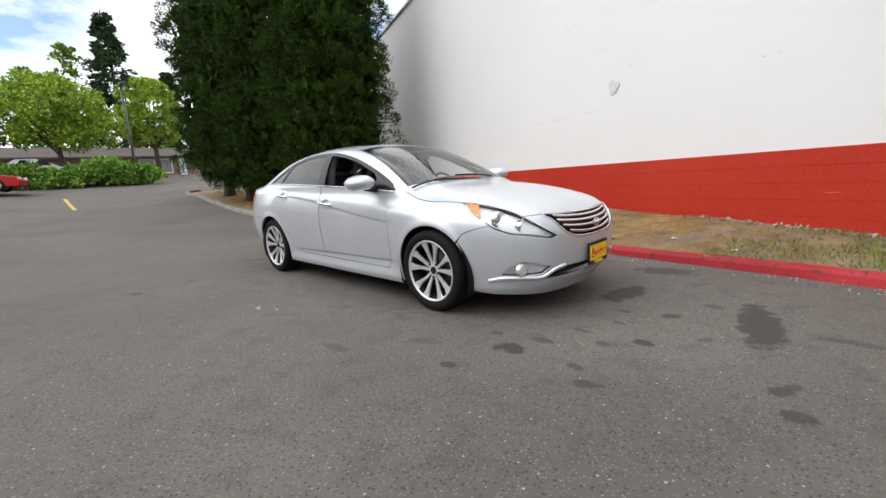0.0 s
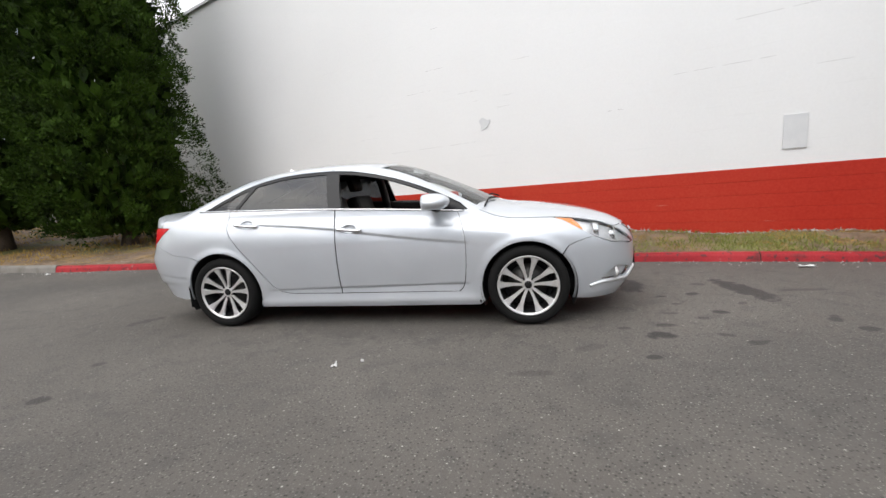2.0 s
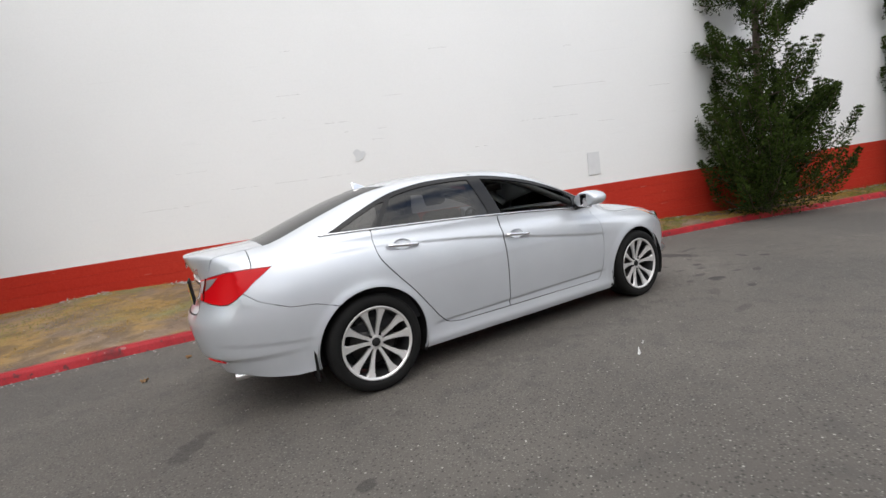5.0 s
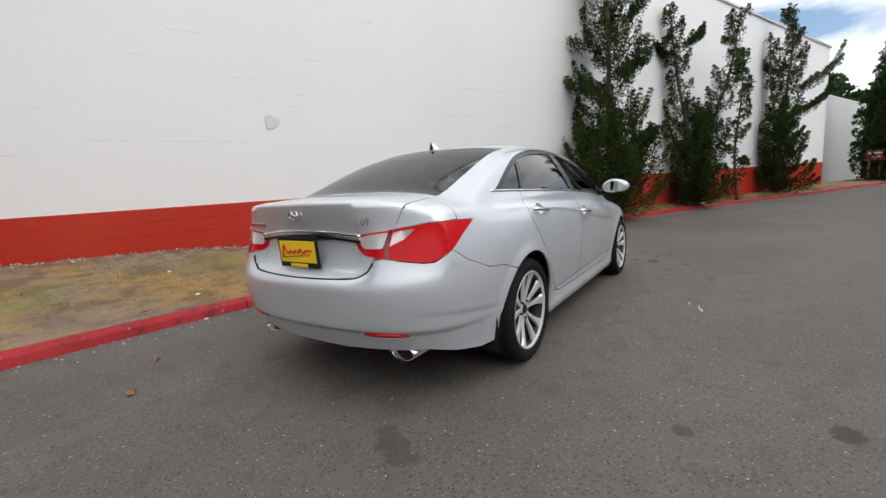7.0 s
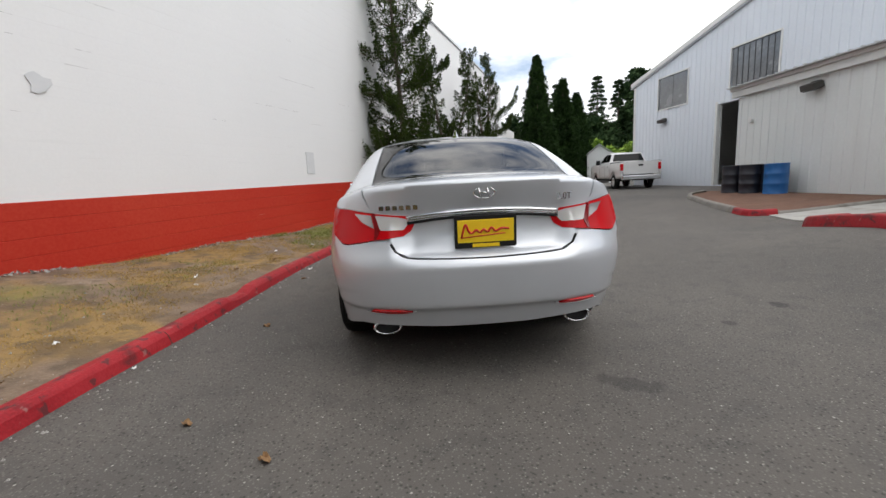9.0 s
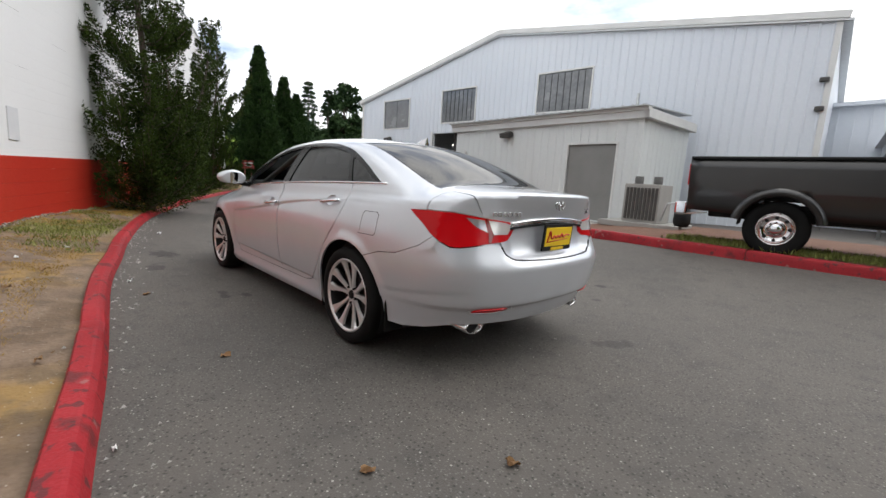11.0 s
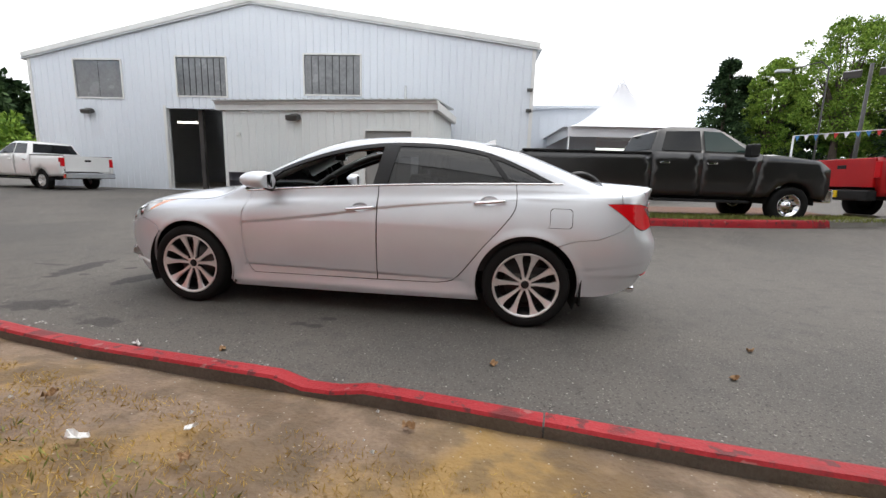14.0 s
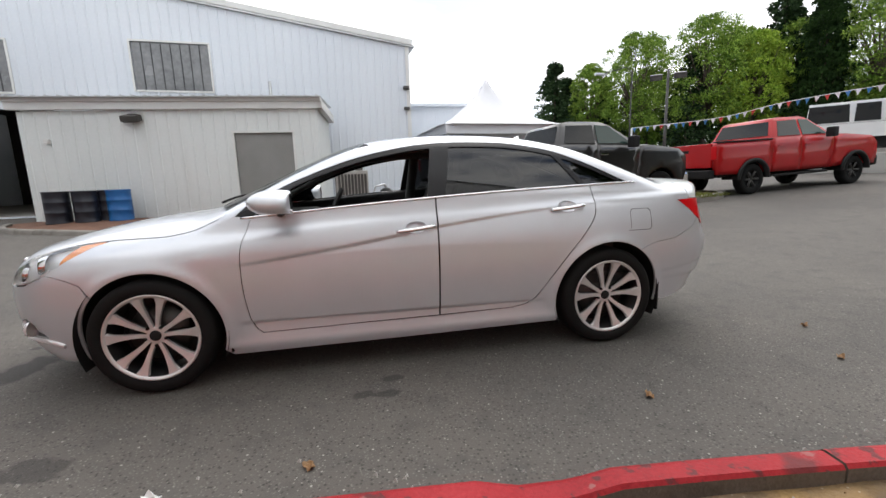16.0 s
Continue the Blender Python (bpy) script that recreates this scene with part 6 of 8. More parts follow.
car = thing("car", "silver four-door sedan parked on the asphalt with open front windows", "car")
BOTH = (1, -1)
dlo = spline(DLO_TOP, 8)
belt_x = lambda a, b, n, dz=0.0: [(x, float(BELT(x)) + dz) for x in np.linspace(a, b, n)]
F_CUT = [tuple(p) for p in spline([(0.83, 0.288), (0.868, 0.33), (0.893, 0.42), (0.908, 0.6), (0.902, 0.78), (0.868, 0.9), (0.845, float(BELT(0.845)))], 6)]
R_CUT = [tuple(p) for p in spline([(-1.292, float(BELT(-1.29))), (-1.303, 0.98), (-1.285, 0.88), (-1.2, 0.76), (-1.08, 0.62), (-0.97, 0.475), (-0.9, 0.385), (-0.83, 0.325), (-0.72, 0.302)], 6)]
g = 0.005
edge_y = curve_of([(1.12, 0.75), (0.98, 0.71), (0.6, 0.625), (0.2, 0.59), (-0.5, 0.585), (-1.1, 0.57), (-1.6, 0.595), (-1.95, 0.612), (-2.25, 0.632), (-2.45, 0.6)])
rail_x = np.linspace(1.02, -2.06, 44)
rail = lay(np.stack([rail_x, edge_y(rail_x)], 1), "top")

# body side: pillars, roof rail, rear quarter and sill in one sheet, with the door and window opening
door_hole = F_CUT[:-1] + [(0.845, float(BELT(0.845)))] + belt_x(0.88, 0.955, 3) + [tuple(p) for p in dlo[3:-2]] + [(-1.6, 1.092)] + belt_x(-1.55, -1.3, 6) + R_CUT[1:] + [(-0.235, 0.293)]
outer = [(1.035, 0.935)] + [(p[0], p[2]) for p in rail] + [(-2.06, 0.967), (-1.952, 0.962), (-2.0, 0.931), (-2.06, 0.891), (-2.108, 0.85), (-2.135, 0.83), (-2.06, 0.77), (-1.9, 0.705), (-1.75, 0.69)]
outer += arc(-1.3975, 0.33, 0.381, 124, -22) + [(-1.0, 0.185), (0.0, 0.172), (1.0, 0.17)] + arc(1.3975, 0.325, 0.374, 198, 184, 4)
outer += [(0.985, 0.45), (0.935, 0.62), (0.925, 0.8), (0.905, 0.9)]
panel("body_side", outer, "side", M_PAINT, car, 0.022, [door_hole], sides=BOTH)

# doors
fd = [(x - g, z + g) for x, z in F_CUT[:-1]] + belt_x(0.84, -0.23, 24, -0.004) + [(-0.23, 0.7), (-0.23, 0.301)]
rd = belt_x(-0.24, -1.288, 24, -0.004) + [(x + g, z + g) for x, z in R_CUT[1:]] + [(-0.24, 0.301)]
cup = lambda x, z: [(x + 0.066 * math.cos(a), z + 0.008 + 0.036 * math.sin(a)) for a in np.linspace(0, 2 * math.pi, 24, endpoint=False)]
HANDLES = ((-0.1, 0.862), (-1.1, 0.945))
front_doors = panel("front_door", fd, "side", M_PAINT, car, 0.0125, [np.array(cup(*HANDLES[0]))], sides=BOTH, lip=0.006)
rear_doors = panel("rear_door", rd, "side", M_PAINT, car, 0.0125, [np.array(cup(*HANDLES[1]))], sides=BOTH, lip=0.006)

# front wings and bonnet
def wing_top(x):
    return float(lay(np.array([[x, float(HOOD_EDGE(x))]]), "top")[0, 2])


HOOD_EDGE = curve_of([(2.2, 0.6), (2.1, 0.624), (2.046, 0.644), (1.913, 0.667), (1.766, 0.686), (1.623, 0.714), (1.4, 0.755), (1.2, 0.772), (0.98, 0.765)])
wing = [(0.908, 0.6), (0.908, 0.78), (0.875, 0.9), (0.85, float(BELT(0.85))), (0.98, wing_top(0.98) - 0.004)] + [(x, wing_top(x) - 0.003) for x in np.linspace(1.06, 1.615, 14)]
wing += [(1.69, 0.838), (1.765, 0.795), (1.88, 0.728), (1.925, 0.702), (1.867, 0.692), (1.79, 0.672), (1.722, 0.644)] + arc(1.3975, 0.325, 0.374, 43, 190, 34) + [(1.0, 0.22), (0.955, 0.3), (0.92, 0.42)]
panel("front_wing", wing, "side", M_PAINT, car, 0.03, sides=BOTH)
hood_half = [(2.266, 0.0), (2.262, 0.133), (2.224, 0.367), (2.161, 0.533), (2.104, 0.618)] + [(x, float(HOOD_EDGE(x)) - 0.004) for x in np.linspace(2.05, 1.0, 26)] + [(1.0, 0.7), (1.06, 0.5), (1.11, 0.28), (1.125, 0.0)]
hood = hood_half + [(x, -y) for x, y in hood_half[-2:0:-1]]
crease = [[(x, s * (0.42 + 0.1 * (1.9 - x))) for x in np.arange(1.15, 2.1, 0.04)] for s in BOTH]
panel("bonnet", hood, "top", M_PAINT, car, 0.045, (), crease)

# roof, screens and tail lid
roof_half = [(0.205, 0.0), (0.2, 0.25), (0.175, 0.45), (0.14, float(edge_y(0.14)))] + [(x, float(edge_y(x))) for x in np.linspace(0.05, -1.02, 16)] + [(-1.08, 0.5), (-1.13, 0.3), (-1.15, 0.0)]
mirror_y = lambda half: half + [(x, -y) for x, y in half[-2:0:-1]]
panel("roof", mirror_y(roof_half), "top", M_PAINT, car, 0.05)
ws_half = [(1.17, 0.0), (1.15, 0.3), (1.1, 0.52), (1.02, 0.69), (0.98, float(edge_y(0.98)) - 0.012)] + [(x, float(edge_y(x)) - 0.012) for x in np.linspace(0.9, 0.2, 14)] + [(0.165, 0.45), (0.19, 0.25), (0.197, 0.0)]
panel("windscreen", mirror_y(ws_half), "top", M_CLEAR, car, 0.06, lip=0.006, label="clear curved windscreen")
bl_half = [(-1.16, 0.0), (-1.14, 0.3), (-1.09, 0.5), (-1.05, float(edge_y(-1.05)) - 0.006)] + [(x, float(edge_y(x)) - 0.008) for x in np.linspace(-1.15, -1.9, 14)] + [(-1.95, 0.59), (-1.968, 0.4), (-1.975, 0.0)]
panel("rear_window", mirror_y(bl_half), "top", M_TINT, car, 0.06, lip=0.006, proud=-0.003, label="dark tinted rear window")

both_ways = lambda h: np.vstack([h, (h * (-1, 1))[::-1][1:-1]])


def lip_point(y):
    """The ridge where the tail lid turns from its top to its face."""
    p = lay(np.array([(x, y) for x in np.linspace(-2.1, -2.44, 140)]), "top")
    return p[np.argmax(p[:, 2] - 0.7 * p[:, 0])]


LIP = [lip_point(y) for y in np.linspace(0.0, 0.626, 14)]
lid_half = [(-1.983, 0.0), (-1.976, 0.4), (-1.957, 0.604), (-2.06, float(edge_y(-2.06)) - 0.005), (-2.16, float(edge_y(-2.16)) - 0.005)] + [(p[0], p[1]) for p in LIP[::-1]]
LIP_Y, LIP_X, LIP_Z = (np.array([p[k] for p in LIP]) for k in (1, 0, 2))


def pin_lip(flat, p):
    """Both sheets of the lid share the same rim along the lip."""
    y = np.abs(p[:, 1])
    x, z = np.interp(y, LIP_Y, LIP_X), np.interp(y, LIP_Y, LIP_Z)
    on = (np.abs(flat[:, 0] - x) < 0.001) & (np.abs(flat[:, 1]) <= LIP_Y[-1] + 0.001) if pin_lip.top else np.abs(flat[:, 1] - z) < 0.001
    p[on, 0], p[on, 2] = x[on], z[on]


pin_lip.top = True
tail_lid = panel("tail_lid", mirror_y(lid_half), "top", M_PAINT, car, 0.03, pins=pin_lip)[0]
pin_lip.top = False
face_half = [(0.0, 0.698), (0.26, 0.703), (0.4, 0.711), (0.46, 0.74), (0.49, 0.8), (0.53, 0.86), (0.57, 0.925), (0.602, 0.985)] + [(p[1], p[2]) for p in LIP[::-1]]
face = face_half + [(-a, b) for a, b in face_half[-2:0:-1]]
panel("lid_face", face, "back", M_PAINT, tail_lid, 0.025, pins=pin_lip)

corner = [tuple(p) for p in lay(np.array([(x, float(edge_y(x)) + 0.002) for x in (-2.065, -2.12, -2.17, -2.21)]), "top")]
corner += [(LIP[-1][0], LIP[-1][1] + 0.006, LIP[-1][2] - 0.003), (-2.281, 0.61, 0.985), (-2.315, 0.584, 0.942), (-2.2, 0.72, 0.966)] + [tuple(p) for p in lay(np.array([(-2.065, z) for z in (0.969, 0.985, 1.0, 1.015, 1.03, 1.045, 1.058, 1.068, 1.076)]), "side")]
panel("rear_corner", wrap(corner, -1), "rear", M_PAINT, car, 0.02, sides=BOTH)
under_lid = [(-2.4, 0.0, 0.71), (-2.35, 0.4, 0.72), (-2.3, 0.5, 0.79), (-2.14, 0.77, 0.8), (-2.0, 0.83, 0.95), (-2.1, 0.76, 1.0), (-2.2, 0.66, 1.03), (-2.27, 0.58, 1.045), (-2.34, 0.4, 1.06), (-2.35, 0.0, 1.08)]
panel("rear_frame", both_ways(wrap(under_lid, -1)), "rear", M_PAINT, car, 0.03, proud=-0.012, lip=0)

# bumpers
HOOD_RIM = lay(np.array(hood_half[:5]), "top") - (0, 0, 0.003)
LAMP_RIM = lay(np.array([(x, float(HOOD_EDGE(x))) for x in (2.1, 2.04, 1.96, 1.88, 1.8, 1.71, 1.623)]), "top") - (0, 0, 0.0015)
LAMP_LOW = [(2.154, 0.598, 0.725), (2.233, 0.543, 0.665), (2.285, 0.468, 0.612), (2.262, 0.522, 0.603), (2.174, 0.634, 0.628), (2.069, 0.722, 0.645), (1.964, 0.777, 0.684), (1.88, 0.797, 0.732), (1.767, 0.784, 0.798)]
GRILLE_LOW = [(2.354, 0.0, 0.57), (2.354, 0.1, 0.571), (2.341, 0.248, 0.58), (2.314, 0.369, 0.616), (2.279, 0.427, 0.671), (2.233, 0.463, 0.723), (2.183, 0.497, 0.757)]
fb_top = [(x, y + 0.003, z - 0.003) for x, y, z in GRILLE_LOW] + [tuple(HOOD_RIM[3]), tuple(HOOD_RIM[4])]
fb_top += [(2.158, 0.59, 0.72), (2.238, 0.535, 0.66), (2.29, 0.46, 0.604), (2.262, 0.525, 0.595), (2.174, 0.638, 0.62), (2.069, 0.727, 0.637), (1.966, 0.782, 0.677), (1.93, 0.79, 0.698), (1.867, 0.815, 0.688), (1.79, 0.84, 0.667), (1.725, 0.862, 0.64)]
fb_top += [tuple(p) for p in lay(np.array(arc(1.3975, 0.325, 0.374, 41, -19, 14)), "side")]
fb_low = [(1.95, 0.78, 0.18), (2.05, 0.66, 0.172), (2.2, 0.41, 0.158), (2.25, 0.2, 0.152), (2.26, 0.0, 0.15)]
fb = np.vstack([wrap(fb_top), wrap(fb_low)])
grille = [tuple(p - np.array((0, 0, 0.002))) for p in HOOD_RIM[:3]] + GRILLE_LOW[::-1]
intake = [(2.35, 0.0, 0.37), (2.33, 0.25, 0.372), (2.302, 0.395, 0.374), (2.272, 0.463, 0.35), (2.207, 0.536, 0.29), (2.278, 0.351, 0.283), (2.32, 0.0, 0.285)]
fog = [(2.124, 0.675, 0.44), (2.06, 0.72, 0.405), (1.98, 0.746, 0.332), (2.08, 0.67, 0.326), (2.212, 0.556, 0.333), (2.255, 0.505, 0.385), (2.21, 0.58, 0.415)]
fog_l = wrap(fog)
panel("front_bumper", both_ways(fb), "front", M_PAINT, car, 0.035, [both_ways(wrap(intake)), fog_l, (fog_l * (-1, 1))[::-1]])
panel("grille_backing", both_ways(wrap(grille)), "front", M_BLACK, car, 0.05, proud=-0.035, lip=0)
panel("intake_backing", both_ways(wrap(intake)), "front", M_BLACK, car, 0.05, proud=-0.05, lip=0)
for k, (z, w) in enumerate(((0.742, 0.455), (0.708, 0.43), (0.67, 0.39), (0.627, 0.325))):
    bar = wrap([(2.3, y, z - 0.028 * (1 - (y / w) ** 2)) for y in np.linspace(-w, w, 13)])
    p = lay(bar, "front") + (-0.006, 0, 0)
    v = np.vstack([p + (0.0, 0, 0.014), p + (0.01, 0, 0), p + (0.0, 0, -0.01), p + (-0.02, 0, 0)])
    n = len(p)
    build("grille_bar", v, [(a * n + i, a * n + i + 1, ((a + 1) % 4) * n + i + 1, ((a + 1) % 4) * n + i) for a in range(4) for i in range(n - 1)], M_CHROME, car, "chrome grille bar")
strip_on("grille_surround", [tuple(q) for q in wrap(grille)], "front", 0.007, M_CHROME, car, 0.001)
panel("fog_backing", fog_l, "front", M_BOWL, car, 0.04, proud=-0.03, lip=0, sides=BOTH)
fl = lay(wrap([(2.13, 0.65, 0.377)]), "front")[0]
for s in BOTH:
    v, f = lathe([(0.0, 0.012), (0.028, 0.01), (0.046, 0.0), (0.05, -0.02)], 20, "x")
    fob = build("fog_lamp", [(x + fl[0] - 0.015, y * 1.5 + s * fl[1], z + fl[2]) for x, y, z in v], f, M_LENS_W, car, "round clear fog lamp")
strip_on("fog_trim", [tuple(q) for q in wrap([(1.89, 0.774, 0.29), (1.99, 0.735, 0.312), (2.1, 0.65, 0.312), (2.206, 0.549, 0.311), (2.262, 0.48, 0.36), (2.302, 0.393, 0.382)])], "front", 0.015, M_BOWL, car, 0.0, label="satin silver fog lamp trim")

rb_top = [(-2.42, 0.0, 0.692), (-2.41, 0.26, 0.697), (-2.39, 0.404, 0.705), (-2.366, 0.466, 0.736), (-2.33, 0.496, 0.792), (-2.296, 0.554, 0.795), (-2.225, 0.7, 0.772), (-2.192, 0.74, 0.772), (-2.15, 0.776, 0.8)] + [tuple(p) for p in lay(np.array([(-2.135, 0.826), (-2.06, 0.766), (-1.9, 0.701), (-1.752, 0.686)]), "side")] + [tuple(p) for p in lay(np.array(arc(-1.3975, 0.33, 0.381, 125, 190, 16)), "side")]
rb_low = [(-1.95, 0.86, 0.262), (-2.1, 0.8, 0.285), (-2.22, 0.7, 0.32), (-2.33, 0.5, 0.318), (-2.37, 0.25, 0.306), (-2.38, 0.0, 0.304)]
rb = np.vstack([wrap(rb_top, -1), wrap(rb_low, -1)])
panel("rear_bumper", both_ways(rb), "rear", M_PAINT, car, 0.016)
refl = [(-2.37, 0.39, 0.412), (-2.36, 0.45, 0.428), (-2.31, 0.6, 0.426), (-2.295, 0.63, 0.408), (-2.33, 0.54, 0.402), (-2.36, 0.44, 0.403)]
panel("rear_reflector", wrap(refl, -1), "rear", M_REDLENS, car, 0.03, proud=0.01, sides=BOTH, label="red rear reflector")
strip_on("reflector_trim", [tuple(q) for q in wrap([(-2.37, 0.37, 0.42), (-2.36, 0.45, 0.398), (-2.33, 0.54, 0.396), (-2.295, 0.635, 0.402), (-2.29, 0.645, 0.412)], -1)], "rear", 0.006, M_PAINT, car, 0.006)
# black bar added along the lid's lower gap to shade it evenly
strip_on("lid_gap_shade", [(-0.49, 0.78), (-0.462, 0.738), (-0.4, 0.708), (-0.26, 0.6995), (0.0, 0.6945), (0.26, 0.6995), (0.4, 0.708), (0.462, 0.738), (0.49, 0.78)], "back", 0.006, M_BLACK, car, -0.003, sides=(1,))
panel("diffuser", both_ways(wrap([(-2.38, 0.0, 0.33), (-2.36, 0.25, 0.33), (-2.33, 0.42, 0.33), (-2.33, 0.42, 0.29), (-2.36, 0.25, 0.285), (-2.36, 0.0, 0.285)], -1)), "rear", M_BLACK, car, 0.05, proud=-0.1, lip=0, label="black lower rear valance")
for s in BOTH:
    v, f = lathe([(0.033, 0.16), (0.033, 0.0), (0.0365, -0.004), (0.04, 0.0), (0.04, 0.16)], 28, "x")
    build("exhaust_tip", [(-2.25 + x, y * 2.0 + s * 0.545, z + 0.292) for x, y, z in v], f, M_CHROME, car, "oval chrome exhaust tip")
    v, f = lathe([(0.0, 0.03), (0.035, 0.03)], 20, "x")
    build("exhaust_bore", [(-2.25 + x, y * 2.0 + s * 0.545, z + 0.292) for x, y, z in v], f, M_BLACK, car)

# lamps
hl = [tuple(p) for p in LAMP_RIM[::-1]] + LAMP_LOW
hlw = wrap(hl)
heads = panel("headlight", hlw, "front", M_LENS, car, 0.03, proud=0.001, sides=BOTH, label="clear swept-back headlight with orange marker")
backs = panel("headlight_bowl", hlw, "front", M_BOWL, car, 0.04, proud=-0.04, lip=0, sides=BOTH)
amber = wrap([(1.64, 0.714, 0.859), (1.7, 0.704, 0.853), (1.768, 0.695, 0.843), (1.826, 0.772, 0.789), (1.842, 0.797, 0.754), (1.77, 0.786, 0.798)])
panel("marker_lamp", amber, "front", M_AMBER, car, 0.03, proud=-0.004, lip=0.004, sides=BOTH, label="orange side marker")
for s in BOTH:
    for c, r in (((1.99, 0.72, 0.735), 0.052), ((2.12, 0.64, 0.68), 0.036)):
        c = lay(wrap([c]), "front")[0] - (0.045, 0.03, 0)
        v, f = lathe([(0.0, 0.004), (r * 0.5, 0.002), (r * 0.62, -0.006), (r * 0.8, -0.012), (r * 1.1, 0.012), (r * 1.2, 0.008), (r * 1.25, -0.03)], 24, "x")
        build("projector", [(x + c[0], y + s * c[1], z + c[2]) for x, y, z in v], f, M_CHROME, car)
    strip_on("lamp_bezel", [tuple(q) for q in wrap([(2.1, 0.62, 0.752), (2.12, 0.66, 0.7), (2.12, 0.68, 0.64)])], "front", 0.005, M_BOWL, car, -0.012, sides=(s,))
    strip_on("lamp_bezel", [tuple(q) for q in wrap([(1.9, 0.79, 0.728), (1.97, 0.772, 0.69), (2.07, 0.717, 0.652), (2.174, 0.63, 0.635), (2.26, 0.515, 0.612)])], "front", 0.006, M_BOWL, car, -0.01, sides=(s,))
tl = [(-2.409, 0.36, 0.912), (-2.314, 0.57, 0.936), (-2.2, 0.717, 0.96), *(tuple(p) for p in lay(np.array([(-2.08, 0.963), (-1.956, 0.959), (-2.003, 0.928), (-2.063, 0.888), (-2.111, 0.847), (-2.132, 0.832)]), "side")), (-2.15, 0.772, 0.803), (-2.192, 0.736, 0.778), (-2.225, 0.7, 0.777), (-2.296, 0.554, 0.801), (-2.333, 0.42, 0.814), (-2.343, 0.385, 0.84)]
panel("tail_lamp", wrap(tl, -1), "rear", M_REDLENS, car, 0.02, proud=0.004, sides=BOTH, label="large red and clear tail lamp")
panel("lamp_divider", wrap([(-2.316, 0.571, 0.94), (-2.312, 0.586, 0.938), (-2.31, 0.562, 0.86), (-2.296, 0.556, 0.803), (-2.3, 0.543, 0.803), (-2.312, 0.53, 0.85)], -1), "rear", M_REDDEEP, car, 0.02, proud=0.0075, lip=0.003, sides=BOTH)
panel("reversing_lamp", wrap([(-2.41, 0.4, 0.896), (-2.38, 0.46, 0.914), (-2.315, 0.572, 0.927), (-2.31, 0.55, 0.88), (-2.312, 0.525, 0.849), (-2.34, 0.425, 0.847)], -1), "rear", M_LENS_W, car, 0.02, proud=0.007, lip=0.004, sides=BOTH, label="clear reversing lamp")
panel("indicator_lens", wrap([(-2.312, 0.59, 0.927), (-2.249, 0.677, 0.938), (-2.29, 0.635, 0.89), (-2.308, 0.567, 0.859)], -1), "rear", M_LENS_G, car, 0.02, proud=0.007, lip=0.004, sides=BOTH, label="smoky clear indicator lens")

# windows: a black frame with three panes a side, the front one wound down
def hold(points):
    return [tuple(p) for p in points]


dl = np.array(dlo)
frame_poly = [(0.955, 0.972)] + hold(dl[2:-2]) + [(-1.59, 1.097)] + belt_x(-1.5, 0.9, 30, 0.006)
top_in = curve_of([(x, z - 0.03) for x, z in DLO_TOP])
fw_hole = [(0.64, float(BELT(0.64)) + 0.014), (0.66, 1.085)] + [(x, float(top_in(x))) for x in np.linspace(0.6, -0.235, 14)] + [(-0.185, float(BELT(-0.185)) + 0.014)] + belt_x(-0.1, 0.6, 8, 0.014)
rw_hole = [(-0.3, float(BELT(-0.3)) + 0.014), (-0.36, float(top_in(-0.36)))] + [(x, float(top_in(x))) for x in np.linspace(-0.45, -1.06, 10)] + [(-1.075, 1.275), (-1.215, float(BELT(-1.215)) + 0.014)] + belt_x(-1.15, -0.36, 10, 0.014)
qw_hole = [(-1.125, 1.262), (-1.16, float(top_in(-1.16)))] + [(x, float(top_in(x))) for x in np.linspace(-1.22, -1.42, 4)] + [(-1.51, 1.104), (-1.255, float(BELT(-1.255)) + 0.014)]
panel("window_frame", frame_poly, "side", M_TRIM, car, 0.03, [fw_hole, rw_hole, qw_hole], proud=-0.002, sides=BOTH, label="gloss black window surround")
panel("rear_door_glass", rw_hole, "side", M_TINT, car, 0.05, proud=-0.008, lip=0.003, sides=BOTH, label="tinted rear side window")
panel("quarter_glass", qw_hole, "side", M_TINT, car, 0.04, proud=-0.008, lip=0.003, sides=BOTH)
strip_on("belt_trim", belt_x(0.9, -1.64, 24, 0.004), "side", 0.0075, M_CHROME, car, 0.002, n=3, label="chrome strip along the window sill")

# black bars sunk in the door gaps stand in for the shade there
for cut_line in (F_CUT, R_CUT, [(0.83, 0.293), (0.3, 0.296), (-0.2, 0.297), (-0.75, 0.3)], [(-0.235, 0.3), (-0.235, 0.5), (-0.235, 0.75), (-0.235, 0.95), (-0.235, 1.03)]):
    strip_on("door_gap_shade", cut_line, "side", 0.0055, M_BLACK, car, -0.013, n=3)

